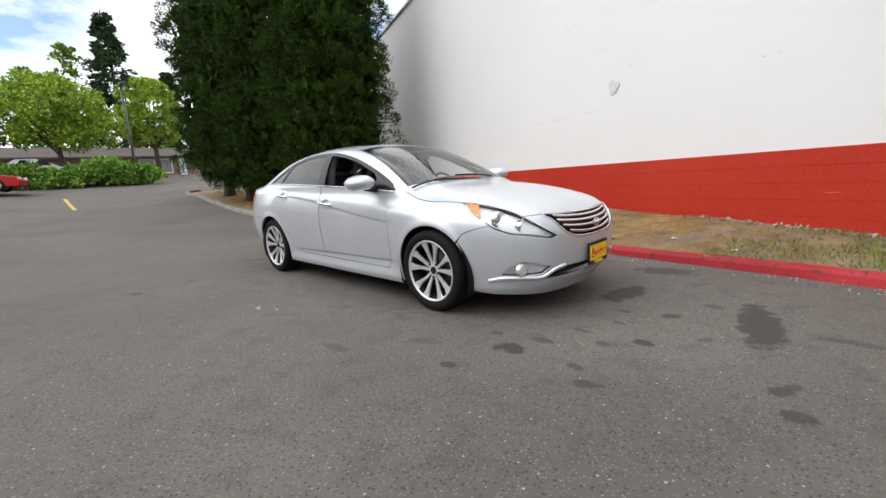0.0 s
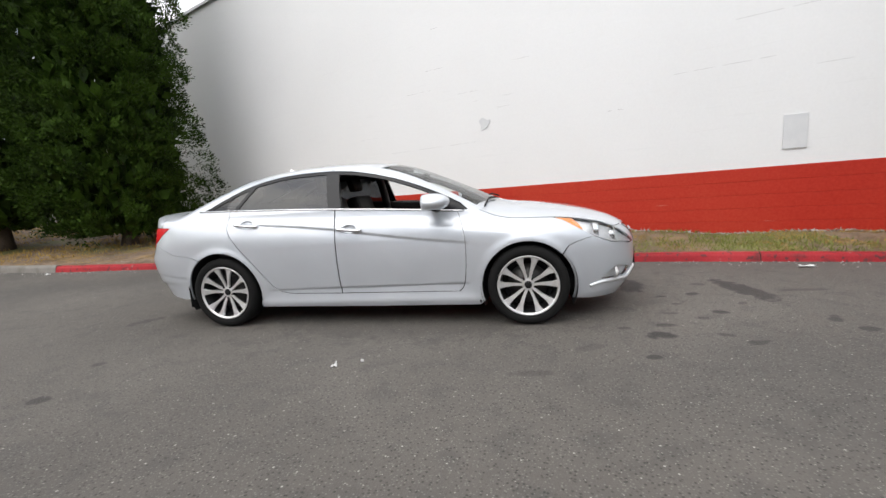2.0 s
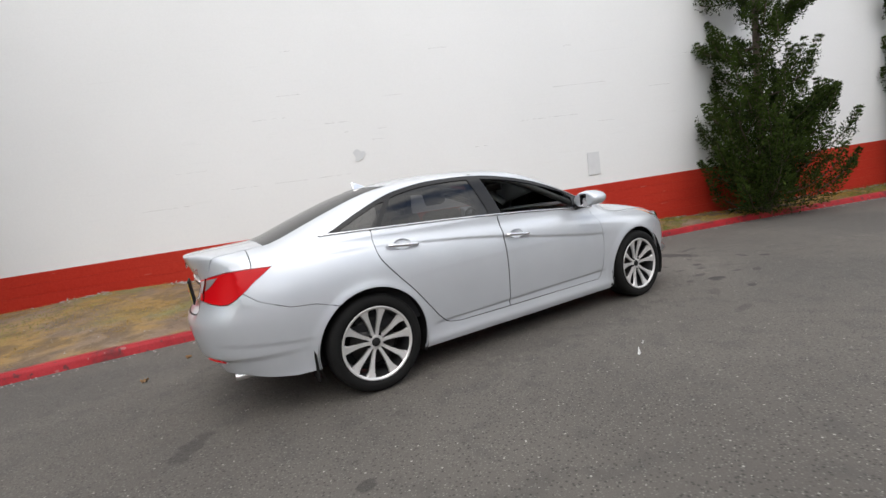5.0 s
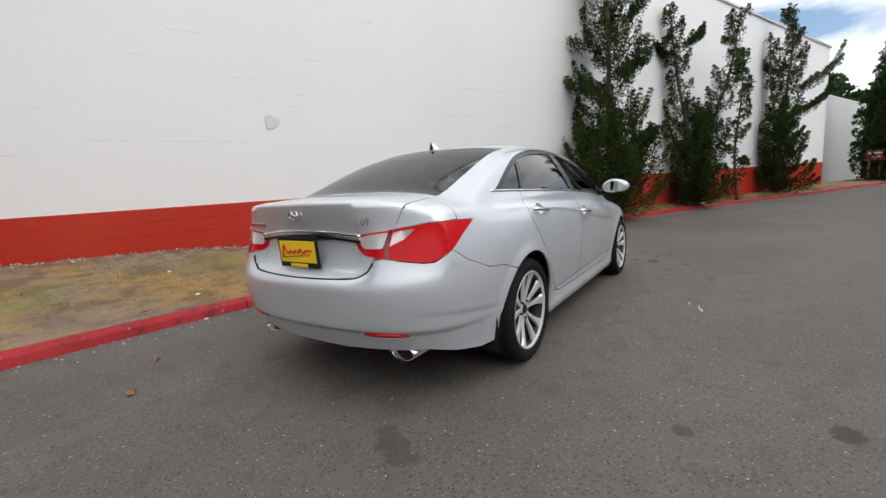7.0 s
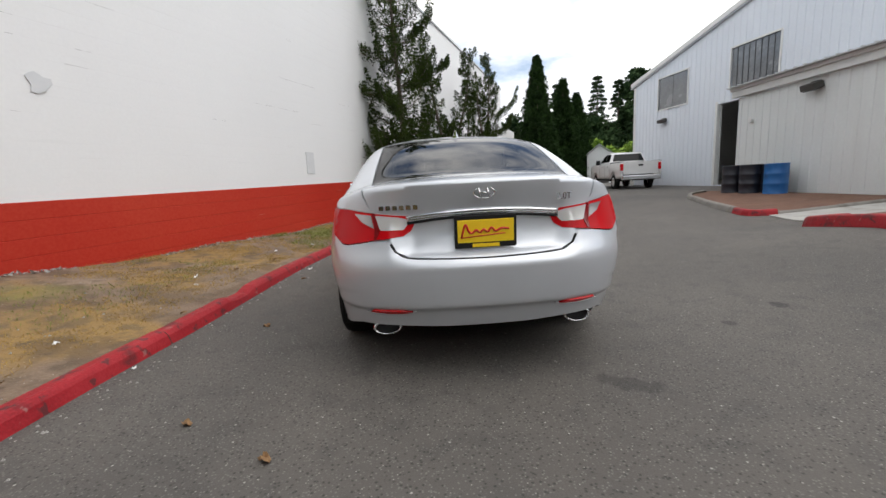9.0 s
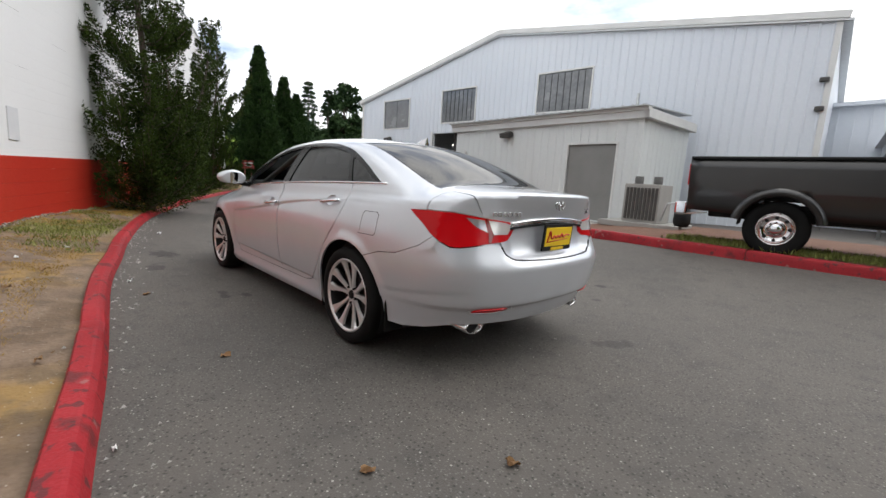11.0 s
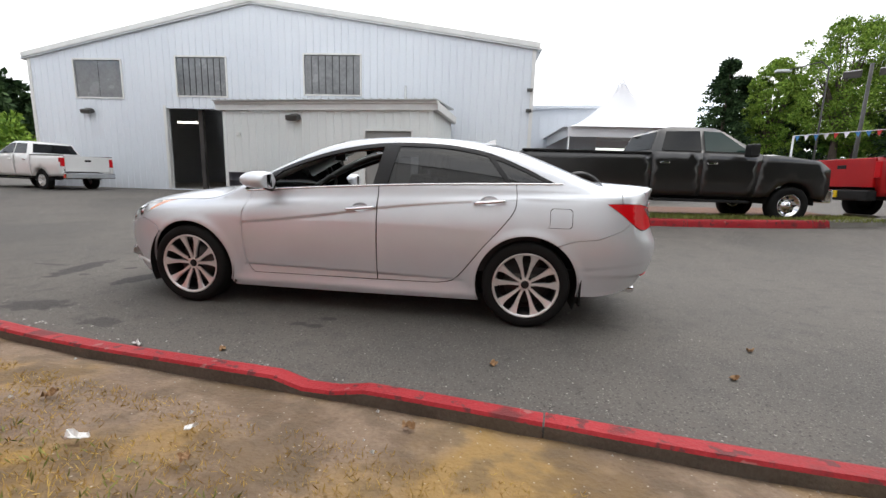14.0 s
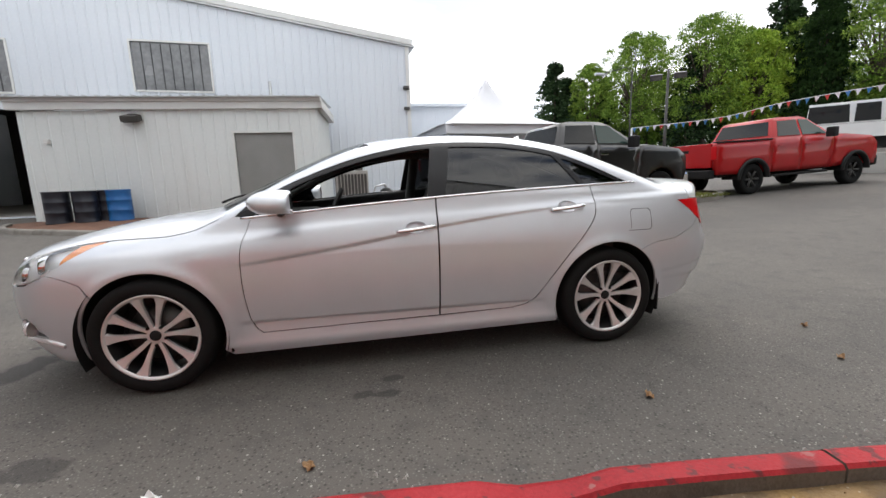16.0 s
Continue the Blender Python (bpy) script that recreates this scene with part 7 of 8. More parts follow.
# mirrors, handles, fuel flap, mud flaps
for s, doors in ((1, front_doors[0]), (-1, front_doors[1])):
    bm = bmesh.new()
    bmesh.ops.create_uvsphere(bm, u_segments=24, v_segments=14, radius=1)
    for v in bm.verts:
        x, y, z = v.co
        v.co = Vector((max(x, -0.5) * 0.15 + 0.02 * abs(y) + (0.02 if x > 0 else 0) * z, s * (0.99 + y * s * 0.128), 1.048 + max(z, -0.72) * 0.076 * (1 - 0.15 * max(0.0, y * s)))) + Vector((0.66, 0, 0))
    mir = part("door_mirror", bm, M_PAINT, doors, "silver door mirror", True)
    v, f = lathe([(0.0, 0.0), (1.0, 0.0)], 24, "x")
    build("mirror_glass", [(0.583 + 0.02 * abs(y), s * 0.99 + y * 0.094, 1.045 + z * 0.056) for x, y, z in v], f, M_CHROME, mir, "mirror glass")
    v, f = tube([(0.68, s * 0.8, 0.985), (0.67, s * 0.87, 0.995), (0.66, s * 0.93, 1.01)], 0.028, 8)
    build("mirror_foot", v, f, M_TRIM, mir)
for (x, z), owners in zip(HANDLES, (front_doors, rear_doors)):
    for s, owner in zip(BOTH, owners):
        c = lay(np.array([[x, z]]), "side")[0]
        bar = [(x + d, s * (c[1] + h), z + (0.012 if d < 0 else -0.01) * abs(d) / 0.11 + 0.0) for d, h in ((-0.115, -0.004), (-0.1, 0.022), (-0.05, 0.03), (0.0, 0.032), (0.05, 0.03), (0.1, 0.022), (0.115, -0.004))]
        v, f = tube(spline(bar, 5), 0.013, 8)
        build("door_handle", v, f, M_CHROME, owner, "chrome door handle")
        ring = np.array(cup(x, z))
        mid = ring.mean(0)
        pp = lay(np.vstack([mid + (ring - mid) * k for k in (1.02, 0.9, 0.6, 0.25)]), "side") - np.repeat(normals(lay(mid[None], "side")), 96, 0) * np.repeat((0.002, 0.012, 0.021, 0.024), 24)[:, None]
        ff = [(r * 24 + i, r * 24 + (i + 1) % 24, (r + 1) * 24 + (i + 1) % 24, (r + 1) * 24 + i)[::-s] for r in range(3) for i in range(24)] + [tuple(range(72, 96))[::-s]]
        build("handle_cup", pp * (1, s, 1), ff, M_PAINT, owner)
fuel = [(-1.545 + 0.018, 0.775), (-1.69, 0.775), (-1.708, 0.793), (-1.708, 0.9), (-1.69, 0.918), (-1.563, 0.918), (-1.545, 0.9), (-1.545, 0.793)]
ring_poly = np.array(fuel)
centre = ring_poly.mean(0)
panel("fuel_flap_gap", ring_poly, "side", M_BLACK, car, 0.05, [centre + (ring_poly - centre) * 0.955], proud=0.0012, lip=0)
bm = bmesh.new()
for s in BOTH:
    for x, dx in ((WHEEL_X - 0.42, -0.02), (-WHEEL_X - 0.43, -0.02)):
        bm = bmesh.new()
        bm_box(bm, x - 0.012 + 0.03, x + 0.004 + 0.03, s * 0.8 - 0.07, s * 0.8 + 0.07, 0.19, 0.4, 0.005)
        part("mud_flap", bm, M_RUBBER, car, "black mud flap")

# aerial, badges and plates
an = lay(np.array([[-1.02, 0.0]]), "top")[0]
bm = bmesh.new()
for k, (dx, h, w) in enumerate(((0.08, 0.0, 0.026), (0.02, 0.022, 0.017), (-0.03, 0.044, 0.009), (-0.06, 0.06, 0.004), (-0.072, 0.058, 0.003), (-0.07, 0.0, 0.02))):
    for s in (1, -1):
        bm.verts.new((-1.03 + dx, s * w, an[2] + h - 0.012))
        bm.verts.new((-1.03 + dx, s * (w + 0.006), an[2] - 0.02))
bmesh.ops.convex_hull(bm, input=bm.verts)
part("roof_aerial", bm, M_CHROME, car, "shark-fin roof aerial")


def plate(x, z, tilt, face, name):
    """A dealer's yellow plate in a black frame."""
    m = Matrix.Translation((x, 0, z)) @ Matrix.Rotation(radians(90 * face), 4, "Z") @ Matrix.Rotation(radians(tilt), 4, "X")
    base = thing(name, "", "", m)
    base.parent = car
    base["label"] = "yellow dealer plate in a black frame"
    box_part("plate_frame", (-0.16, 0.16, -0.006, 0.006, -0.084, 0.084), M_BLACK, base, 0.004)
    box_part("plate_sheet", (-0.145, 0.145, -0.009, 0.0, -0.055, 0.062), M_YELLOW, base, 0.002)
    box_part("plate_strip", (-0.07, 0.07, -0.009, 0.0, -0.08, -0.062), M_YELLOW, base, 0.001)
    bar = [(-0.125, -0.03), (-0.105, 0.04), (-0.088, 0.005), (-0.07, -0.006), (-0.05, 0.01), (-0.03, -0.004), (-0.01, 0.012), (0.01, -0.002), (0.03, 0.02), (0.05, 0.0), (0.08, 0.014), (0.12, 0.01)]
    v, f = tube([(a, -0.0095, b) for a, b in spline(bar, 4)], 0.006, 6)
    build("plate_script", v, f, M_SCRIPT, base, "red script as plain strokes")
    v, f = tube([(-0.12, -0.0095, -0.028), (0.1, -0.0095, -0.012)], 0.003, 5)
    build("plate_underline", v, f, M_SCRIPT, base)
    return base


plate(-2.408, 0.826, 4, -1, "rear_plate")
plate(2.372, 0.42, 0, 1, "front_plate")


def word(text, size, m, material, parent, name, depth=0.002):
    cu = bpy.data.curves.new(name, "FONT")
    cu.body, cu.size, cu.extrude, cu.align_x = text, size, depth, "CENTER"
    tmp = bpy.data.objects.new(name, cu)
    scene.collection.objects.link(tmp)
    bpy.context.view_layer.update()
    me = bpy.data.meshes.new_from_object(tmp.evaluated_get(bpy.context.evaluated_depsgraph_get()))
    bpy.data.objects.remove(tmp)
    me.materials.append(material)
    ob = new(name, me)
    ob.parent = parent
    ob.matrix_basis = m
    return ob


BACKWARDS = Matrix.Rotation(radians(-90), 4, "Z") @ Matrix.Rotation(radians(90), 4, "X")
badge_at = lay(np.array([[0.0, 1.022], [-0.43, 0.985], [0.43, 0.968]]), "back")
badge_n = normals(badge_at)
turn_of = lambda k: Matrix.Rotation(math.atan2(-badge_n[k][1], -badge_n[k][0]), 4, "Z")
word("2.0T", 0.05, Matrix.Translation(tuple(badge_at[1] + badge_n[1] * 0.004 - (0, 0, 0.018))) @ turn_of(1) @ BACKWARDS, M_CHROME, tail_lid, "engine_badge")
for k in range(6):
    box_part("name_badge", (-0.004, 0.002, -0.013, 0.013, -0.012, 0.012), M_CHROME, tail_lid, 0.002, Matrix.Translation(tuple(badge_at[2] + (0.0, 0.0, -0.005))) @ turn_of(2) @ Matrix.Translation((0, 0.1 - 0.036 * k, 0)), "chrome lettering as plain bars")
for c, face in ((badge_at[0], -1), (lay(wrap([(2.3, 0, 0.655)]), "front")[0] + (0.02, 0, 0), 1)):
    v, f = lathe([(0.85, 0.0), (0.93, 0.08), (1.0, 0.0)], 28, "x")
    bad = build("badge_ring", [(c[0] + face * (0.006 + 0.06 * x), c[1] + y * 0.058, c[2] + z * 0.031) for x, y, z in v], f, M_CHROME, tail_lid if face < 0 else car, "chrome oval badge")
    for a, b in (((-0.5, -0.75), (-0.25, 0.75)), ((0.25, -0.75), (0.5, 0.75)), ((-0.4, -0.1), (0.4, 0.1))):
        v, f = tube([(c[0] + face * 0.008, c[1] + a[0] * 0.058, c[2] + a[1] * 0.031), (c[0] + face * 0.008, c[1] + b[0] * 0.058, c[2] + b[1] * 0.031)], 0.005, 6)
        build("badge_bar", v, f, M_CHROME, bad)
# third bar is black: the shade under the chrome, put in as colour
for dz, r, m, nm in ((0.0, 0.012, M_CHROME, "lid_trim"), (-0.013, 0.01, M_CHROME, "lid_trim"), (-0.028, 0.009, M_TRIM, "lid_shade_bar")):
    strip_on(nm, [(-0.4, 0.908 + dz), (-0.2, 0.928 + dz), (0.0, 0.935 + dz), (0.2, 0.928 + dz), (0.4, 0.908 + dz)], "back", r, m, tail_lid, 0.004, sides=(1,), label="chrome strip above the plate" if m is M_CHROME else "black bar standing in for the shaded recess below the chrome strip")


# wheels
def wheel(x, side):
    hub = thing("wheel", "", "", Matrix.Translation((x, side * 0.797, 0.331)) @ Matrix.Rotation(0 if side > 0 else math.pi, 4, "Z"))
    hub.parent = car
    hub["label"] = "five-twin-spoke alloy wheel with machined face"
    v, f = lathe([(0.243, -0.1), (0.258, -0.112), (0.3, -0.115), (0.32, -0.102), (0.329, -0.075), (0.331, 0.0), (0.329, 0.075), (0.32, 0.1), (0.302, 0.113), (0.28, 0.115), (0.262, 0.112), (0.253, 0.105), (0.243, 0.1)], 72)
    build("tyre", v, f, M_RUBBER, hub, "black low-profile tyre")
    v, f = lathe([(0.23, 0.096), (0.238, 0.104), (0.246, 0.109), (0.25, 0.103), (0.247, 0.09)], 72)
    build("rim", v, f, M_ALLOY, hub, "machined rim edge")
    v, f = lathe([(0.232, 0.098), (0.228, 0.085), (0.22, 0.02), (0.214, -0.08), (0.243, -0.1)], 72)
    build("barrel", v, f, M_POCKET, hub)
    v, f = lathe([(0.0, 0.0), (0.16, 0.0), (0.165, -0.02)], 40)
    build("brake_disc", v, f, M_DISC, hub)
    v, f = lathe([(0.0, -0.05), (0.21, -0.05)], 40)
    build("wheel_backing", v, f, M_BLACK, hub)
    for k in range(10):
        pair = k // 2
        a = radians(90 + 72 * pair)
        s = 1 if k % 2 else -1
        rows = []
        for r, off, half, dep in ((0.036, 0.0125, 0.0115, 0.062), (0.075, 0.02, 0.011, 0.067), (0.115, 0.0305, 0.0125, 0.074), (0.15, 0.0415, 0.0155, 0.081), (0.185, 0.0535, 0.02, 0.088), (0.212, 0.0625, 0.028, 0.094), (0.228, 0.067, 0.036, 0.098), (0.238, 0.069, 0.044, 0.101)):
            rows.append((r, s * off, half * 1.18, dep))
        v, f = [], []
        for r, off, half, dep in rows:
            for u, h in ((-half, dep - 0.014), (-half * 0.78, dep), (half * 0.78, dep), (half, dep - 0.014), (half * 0.8, dep - 0.04), (-half * 0.8, dep - 0.04)):
                px, pz = r, off + u
                v.append((px * math.cos(a) - pz * math.sin(a), h, px * math.sin(a) + pz * math.cos(a)))
        for i in range(len(rows) - 1):
            for q in range(6):
                f.append((i * 6 + q, i * 6 + (q + 1) % 6, (i + 1) * 6 + (q + 1) % 6, (i + 1) * 6 + q))
        ob = build("spoke", v, f, M_ALLOY, hub, smooth=False)
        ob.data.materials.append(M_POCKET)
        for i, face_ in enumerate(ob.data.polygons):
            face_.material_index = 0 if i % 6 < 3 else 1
    v, f = lathe([(0.0, 0.07), (0.026, 0.07), (0.03, 0.066), (0.032, 0.05)], 24)
    build("centre_cap", v, f, M_BLACK, hub, "dark centre cap")
    v, f = lathe([(0.03, 0.062), (0.044, 0.065), (0.05, 0.06), (0.052, 0.03)], 32)
    build("hub_face", v, f, M_ALLOY, hub)
    for k in range(5):
        a = radians(54 + 72 * k)
        v, f = lathe([(0.0, 0.074), (0.008, 0.074), (0.01, 0.05)], 8)
        build("lug_nut", [(p + 0.056 * math.cos(a), q, r + 0.056 * math.sin(a)) for p, q, r in v], f, M_BLACK, hub)
    return hub


for x in (WHEEL_X, -WHEEL_X):
    for side in BOTH:
        wheel(x, side)
        v, f = lathe([(0.39, 0.125), (0.39, -0.16), (0.0, -0.16)], 30, a0=radians(-25), a1=radians(205), close=False)
        build("wheel_housing", [(p + x, side * (0.76 + q), r + 0.33) for p, q, r in v], f, M_BLACK, car)

# underside and cabin
box_part("underbody", (-1.8, 1.95, -0.64, 0.64, 0.2, 0.42), M_BLACK, car, 0.03)
box_part("cabin_floor", (-1.6, 1.0, -0.8, 0.8, 0.4, 0.46), M_CLOTH, car, 0.01)
for s in BOTH:
    v, f = [], []
    xs = np.linspace(0.95, -1.5, 26)
    for x in xs:
        zb = float(BELT(x))
        for z, d in ((zb + 0.004, 0.03), (zb - 0.01, 0.075), (zb - 0.12, 0.1), (0.45, 0.1)):
            p = lay(np.array([[x, min(z, zb)]]), "side")[0]
            v.append((x, s * (p[1] - d), z))
    f = [(i * 4 + q, i * 4 + q + 1, i * 4 + q + 5, i * 4 + q + 4) for i in range(len(xs) - 1) for q in range(3)]
    build("door_lining", v, f, M_CLOTH, car)
hl_half = [(0.18, 0.0), (0.12, 0.53)] + [(x, float(edge_y(x)) - 0.03) for x in np.linspace(0.05, -1.05, 10)] + [(-1.14, 0.0)]
panel("headliner", mirror_y(hl_half), "top", M_LINER, car, 0.09, proud=-0.045, lip=0)
for s in BOTH:
    rp = [p - np.array([0, 0.1, 0.05]) for p in lay(np.array([(x, float(edge_y(x))) for x in np.linspace(0.95, -0.9, 20)]), "top")]
    v, f = tube([p * (1, s, 1) for p in rp], 0.028, 8)
    build("pillar_lining", v, f, M_LINER, car)
    v, f = tube([(-0.26, s * 0.72, 0.95), (-0.29, s * 0.66, 1.2), (-0.31, s * 0.58, 1.38)], 0.045, 8)
    build("middle_pillar", v, f, M_LINER, car)
    v, f = tube([(-1.3, s * 0.6, 0.98), (-1.36, s * 0.5, 1.1), (-1.2, s * 0.42, 1.24)], 0.045, 8)
    build("rear_pillar", v, f, M_LINER, car)
box_part("dashboard", (0.55, 1.05, -0.72, 0.72, 0.62, 0.93), M_CLOTH, car, 0.06)
box_part("rear_shelf", (-1.85, -1.2, -0.6, 0.6, 0.98, 1.05), M_CLOTH, car, 0.03)


def seat(x, y, w, name):
    base = thing(name, "", "", Matrix.Translation((x, y, 0.46)))
    base.parent = car
    base["label"] = "dark leather car seat"
    box_part("cushion", (-0.25, 0.27, -w, w, 0.02, 0.2), M_LEATHER, base, 0.05)
    box_part("backrest", (-0.07, 0.07, -w, w, 0.0, 0.58), M_LEATHER, base, 0.05, Matrix.Translation((-0.24, 0, 0.12)) @ Matrix.Rotation(radians(-18), 4, "Y"))
    if w < 0.4:
        box_part("headrest", (-0.045, 0.045, -0.13, 0.13, 0.0, 0.17), M_LEATHER, base, 0.04, Matrix.Translation((-0.43, 0, 0.73)) @ Matrix.Rotation(radians(-12), 4, "Y"))


for y in (0.37, -0.37):
    seat(-0.08, y, 0.24, "front_seat")
seat(-0.98, 0.0, 0.62, "rear_seat")
for y in (0.36, -0.36):
    box_part("rear_headrest", (-0.04, 0.04, -0.13, 0.13, 0.0, 0.13), M_LEATHER, car, 0.04, Matrix.Translation((-1.38, y, 1.04)))
v, f = lathe([(0.185 + 0.014 * math.cos(a), 0.014 * math.sin(a)) for a in np.linspace(0, 2 * math.pi, 9)], 32, "x")
sw = build("steering_wheel", v, f, M_LEATHER, car, "black steering wheel")
sw.matrix_basis = Matrix.Translation((0.42, 0.37, 0.93)) @ Matrix.Rotation(radians(-25), 4, "Y")
box_part("wheel_boss", (-0.01, 0.05, -0.17, 0.17, -0.05, 0.04), M_CLOTH, sw, 0.02)
box_part("interior_mirror", (-0.012, 0.012, -0.12, 0.12, -0.035, 0.035), M_CLOTH, car, 0.01, Matrix.Translation((0.42, 0.0, 1.285)))
for y, a in ((0.25, 0.55), (-0.3, 0.5)):
    p = line_on([(1.12, y + a * 0.1), (1.08, y - 0.12), (1.06, y - 0.42)], "top", 0.02, 6)
    v, f = tube(p, 0.008, 6)
    build("wiper", v, f, M_RUBBER, car, "black wiper blade")


# ---- what stands farther off ----
def at(x, y, dz=0.0):
    return Matrix.Translation((x, y, at_ground(x, y, dz)))


def hedge_run(name, points, width, height, seed, label, count=260, size=0.2):
    """A clipped hedge: twiggy core and a shell of leaves along a line."""
    rs = np.random.RandomState(seed)
    ob = thing(name, label, "hedge")
    line = spline(points, 10)
    k = rs.randint(0, len(line), count)
    a = rs.uniform(0, math.pi, count)
    r = rs.uniform(0.55, 1.0, count)
    c = np.stack([line[k, 0] + np.cos(a) * width / 2 * r, line[k, 1] + rs.normal(0, 0.25, count), [at_ground(line[i, 0], line[i, 1]) for i in k] + np.sin(a) ** 0.6 * height * r * (1 + 0.12 * np.sin(line[k, 1] * 1.3))], 1)
    w = unit(np.stack([np.cos(a), 0 * a, np.sin(a) + 0.2], 1))
    v, t = lumps(rs, c, rs.uniform(0.25, 0.5, count), w, 70, size, 0.6, 0.8, 0.9, 0.1)
    fast_mesh("foliage", v, t, M_HEDGE, ob)
    sv, sf = join([limb([(p[0], p[1], at_ground(p[0], p[1], -0.1)), (p[0] + 0.1, p[1] + 0.1, at_ground(p[0], p[1], height * 0.7))], 0.04, 0.015, 5) for p in line[::3]])
    build("stems", sv, sf, M_TRUNK, ob)
    return ob


hedge_run("hedge", [(-30.5, -13.0), (-30.3, -6.0), (-30.2, 0.0), (-30.3, 3.6)], 1.9, 1.15, 71, "low leafy green hedge along the lot's edge", 420)
hedge_run("bush", [(-31.2, 1.2), (-31.2, 2.6)], 1.6, 1.4, 72, "rounded green bush behind the hedge", 60)
broad_tree(-36.5, 0.0, at_ground(-36, 0), 6.9, 3.3, 73, M_MAPLE, "bright yellow-green maple beside the far lot", 190, 120, 0.2, squash=0.85)
broad_tree(-37.0, -6.5, at_ground(-36, 0), 6.8, 3.4, 74, M_MAPLE, "bright yellow-green maple beside the far lot", 180, 120, 0.2, squash=0.85)
broad_tree(-37.5, 6.0, at_ground(-36, 0), 7.6, 2.0, 75, M_MAPLE, "narrow yellow-green maple behind the light pole", 150, 110, 0.19, squash=0.9)
spire_tree(-60, 8.0, 2.4, 20.0, 4.2, 76, M_FAR, "tall dark fir with layered boughs", 30)
spire_tree(-62, 14.0, 2.4, 14.5, 3.2, 77, M_FAR, "dark fir behind the storefront", 22)
broad_tree(-61, 4.0, 2.4, 15.0, 2.0, 78, M_LEAF, "thin pale-green tree top behind the maples", 60, 40, 0.4)
broad_tree(-62, 0.6, 2.4, 12.0, 2.6, 79, M_LEAF, "thin pale-green tree top behind the maples", 70, 40, 0.4)
broad_tree(-64, -7.0, 2.4, 11.0, 4.5, 80, M_FAR, "dark leafy tree behind the storefront", 110, 50, 0.5)

store = thing("storefront", "low brown-roofed shop with a lit window bay", "building", Matrix.Translation((-52, 3, 2.4)))
box_part("wall", (-6, 0, -22, 12, -0.3, 2.7), M_TANWALL, store, 0.02)
v = [(0.9, -23, 2.55), (0.9, 13, 2.55), (-3, 13, 3.75), (-3, -23, 3.75), (-7, -23, 2.55), (-7, 13, 2.55), (0.9, -23, 2.4), (0.9, 13, 2.4), (-7, -23, 2.4), (-7, 13, 2.4)]
build("roof", v, [(0, 1, 2, 3), (3, 2, 5, 4), (6, 7, 1, 0), (4, 5, 9, 8), (6, 8, 9, 7), (0, 3, 4, 8, 6), (1, 7, 9, 5, 2)], M_BROWNROOF, store, smooth=False)
for y in (-14, -9, -4, 5.2, 6.8):
    win = box_part("window", (0.0, 0.06, y - 0.75, y + 0.75, 0.7, 2.3), M_TRIMW, store, 0.01)
    box_part("pane", (0.05, 0.075, y - 0.65, y + 0.65, 0.8, 2.2), M_PANE, win, 0.0)
box_part("pier", (0.0, 0.35, 8.2, 8.9, -0.2, 2.5), M_TRIMW, store, 0.02)
for y in (-20, -11.5, -1.5, 3.5):
    box_part("post", (0.55, 0.7, y - 0.08, y + 0.08, -0.3, 2.45), M_BROWNROOF, store, 0.01)

pole = thing("light_pole", "slim grey light pole beside the hedge", "lamp post", at(-30.9, 3.2))
v, f = limb([(0, 0, -0.2), (0, 0, 3.0), (0, 0, 6.3)], 0.09, 0.06, 10)
build("pole", v, f, M_GREY, pole)
box_part("lamp_head", (-0.1, 0.9, -0.14, 0.14, 6.2, 6.35), M_GREY, pole, 0.03)
box_part("pole_base", (-0.22, 0.22, -0.22, 0.22, -0.1, 0.5), M_CONC, pole, 0.03)
ln, lf = [], []
for k in range(9):
    x, y = -17.6 - k * 0.7, -1.4 + 0.02 * k
    for w in (-0.06, 0.06):
        ln.append((x, y + w, at_ground(x, y, 0.006)))
lf = [(2 * i, 2 * i + 1, 2 * i + 3, 2 * i + 2) for i in range(8)]
tagged(build("parking_line", ln, lf, M_YELLOWLINE, smooth=False), "worn yellow parking line on the asphalt", "road marking", kind="structure")


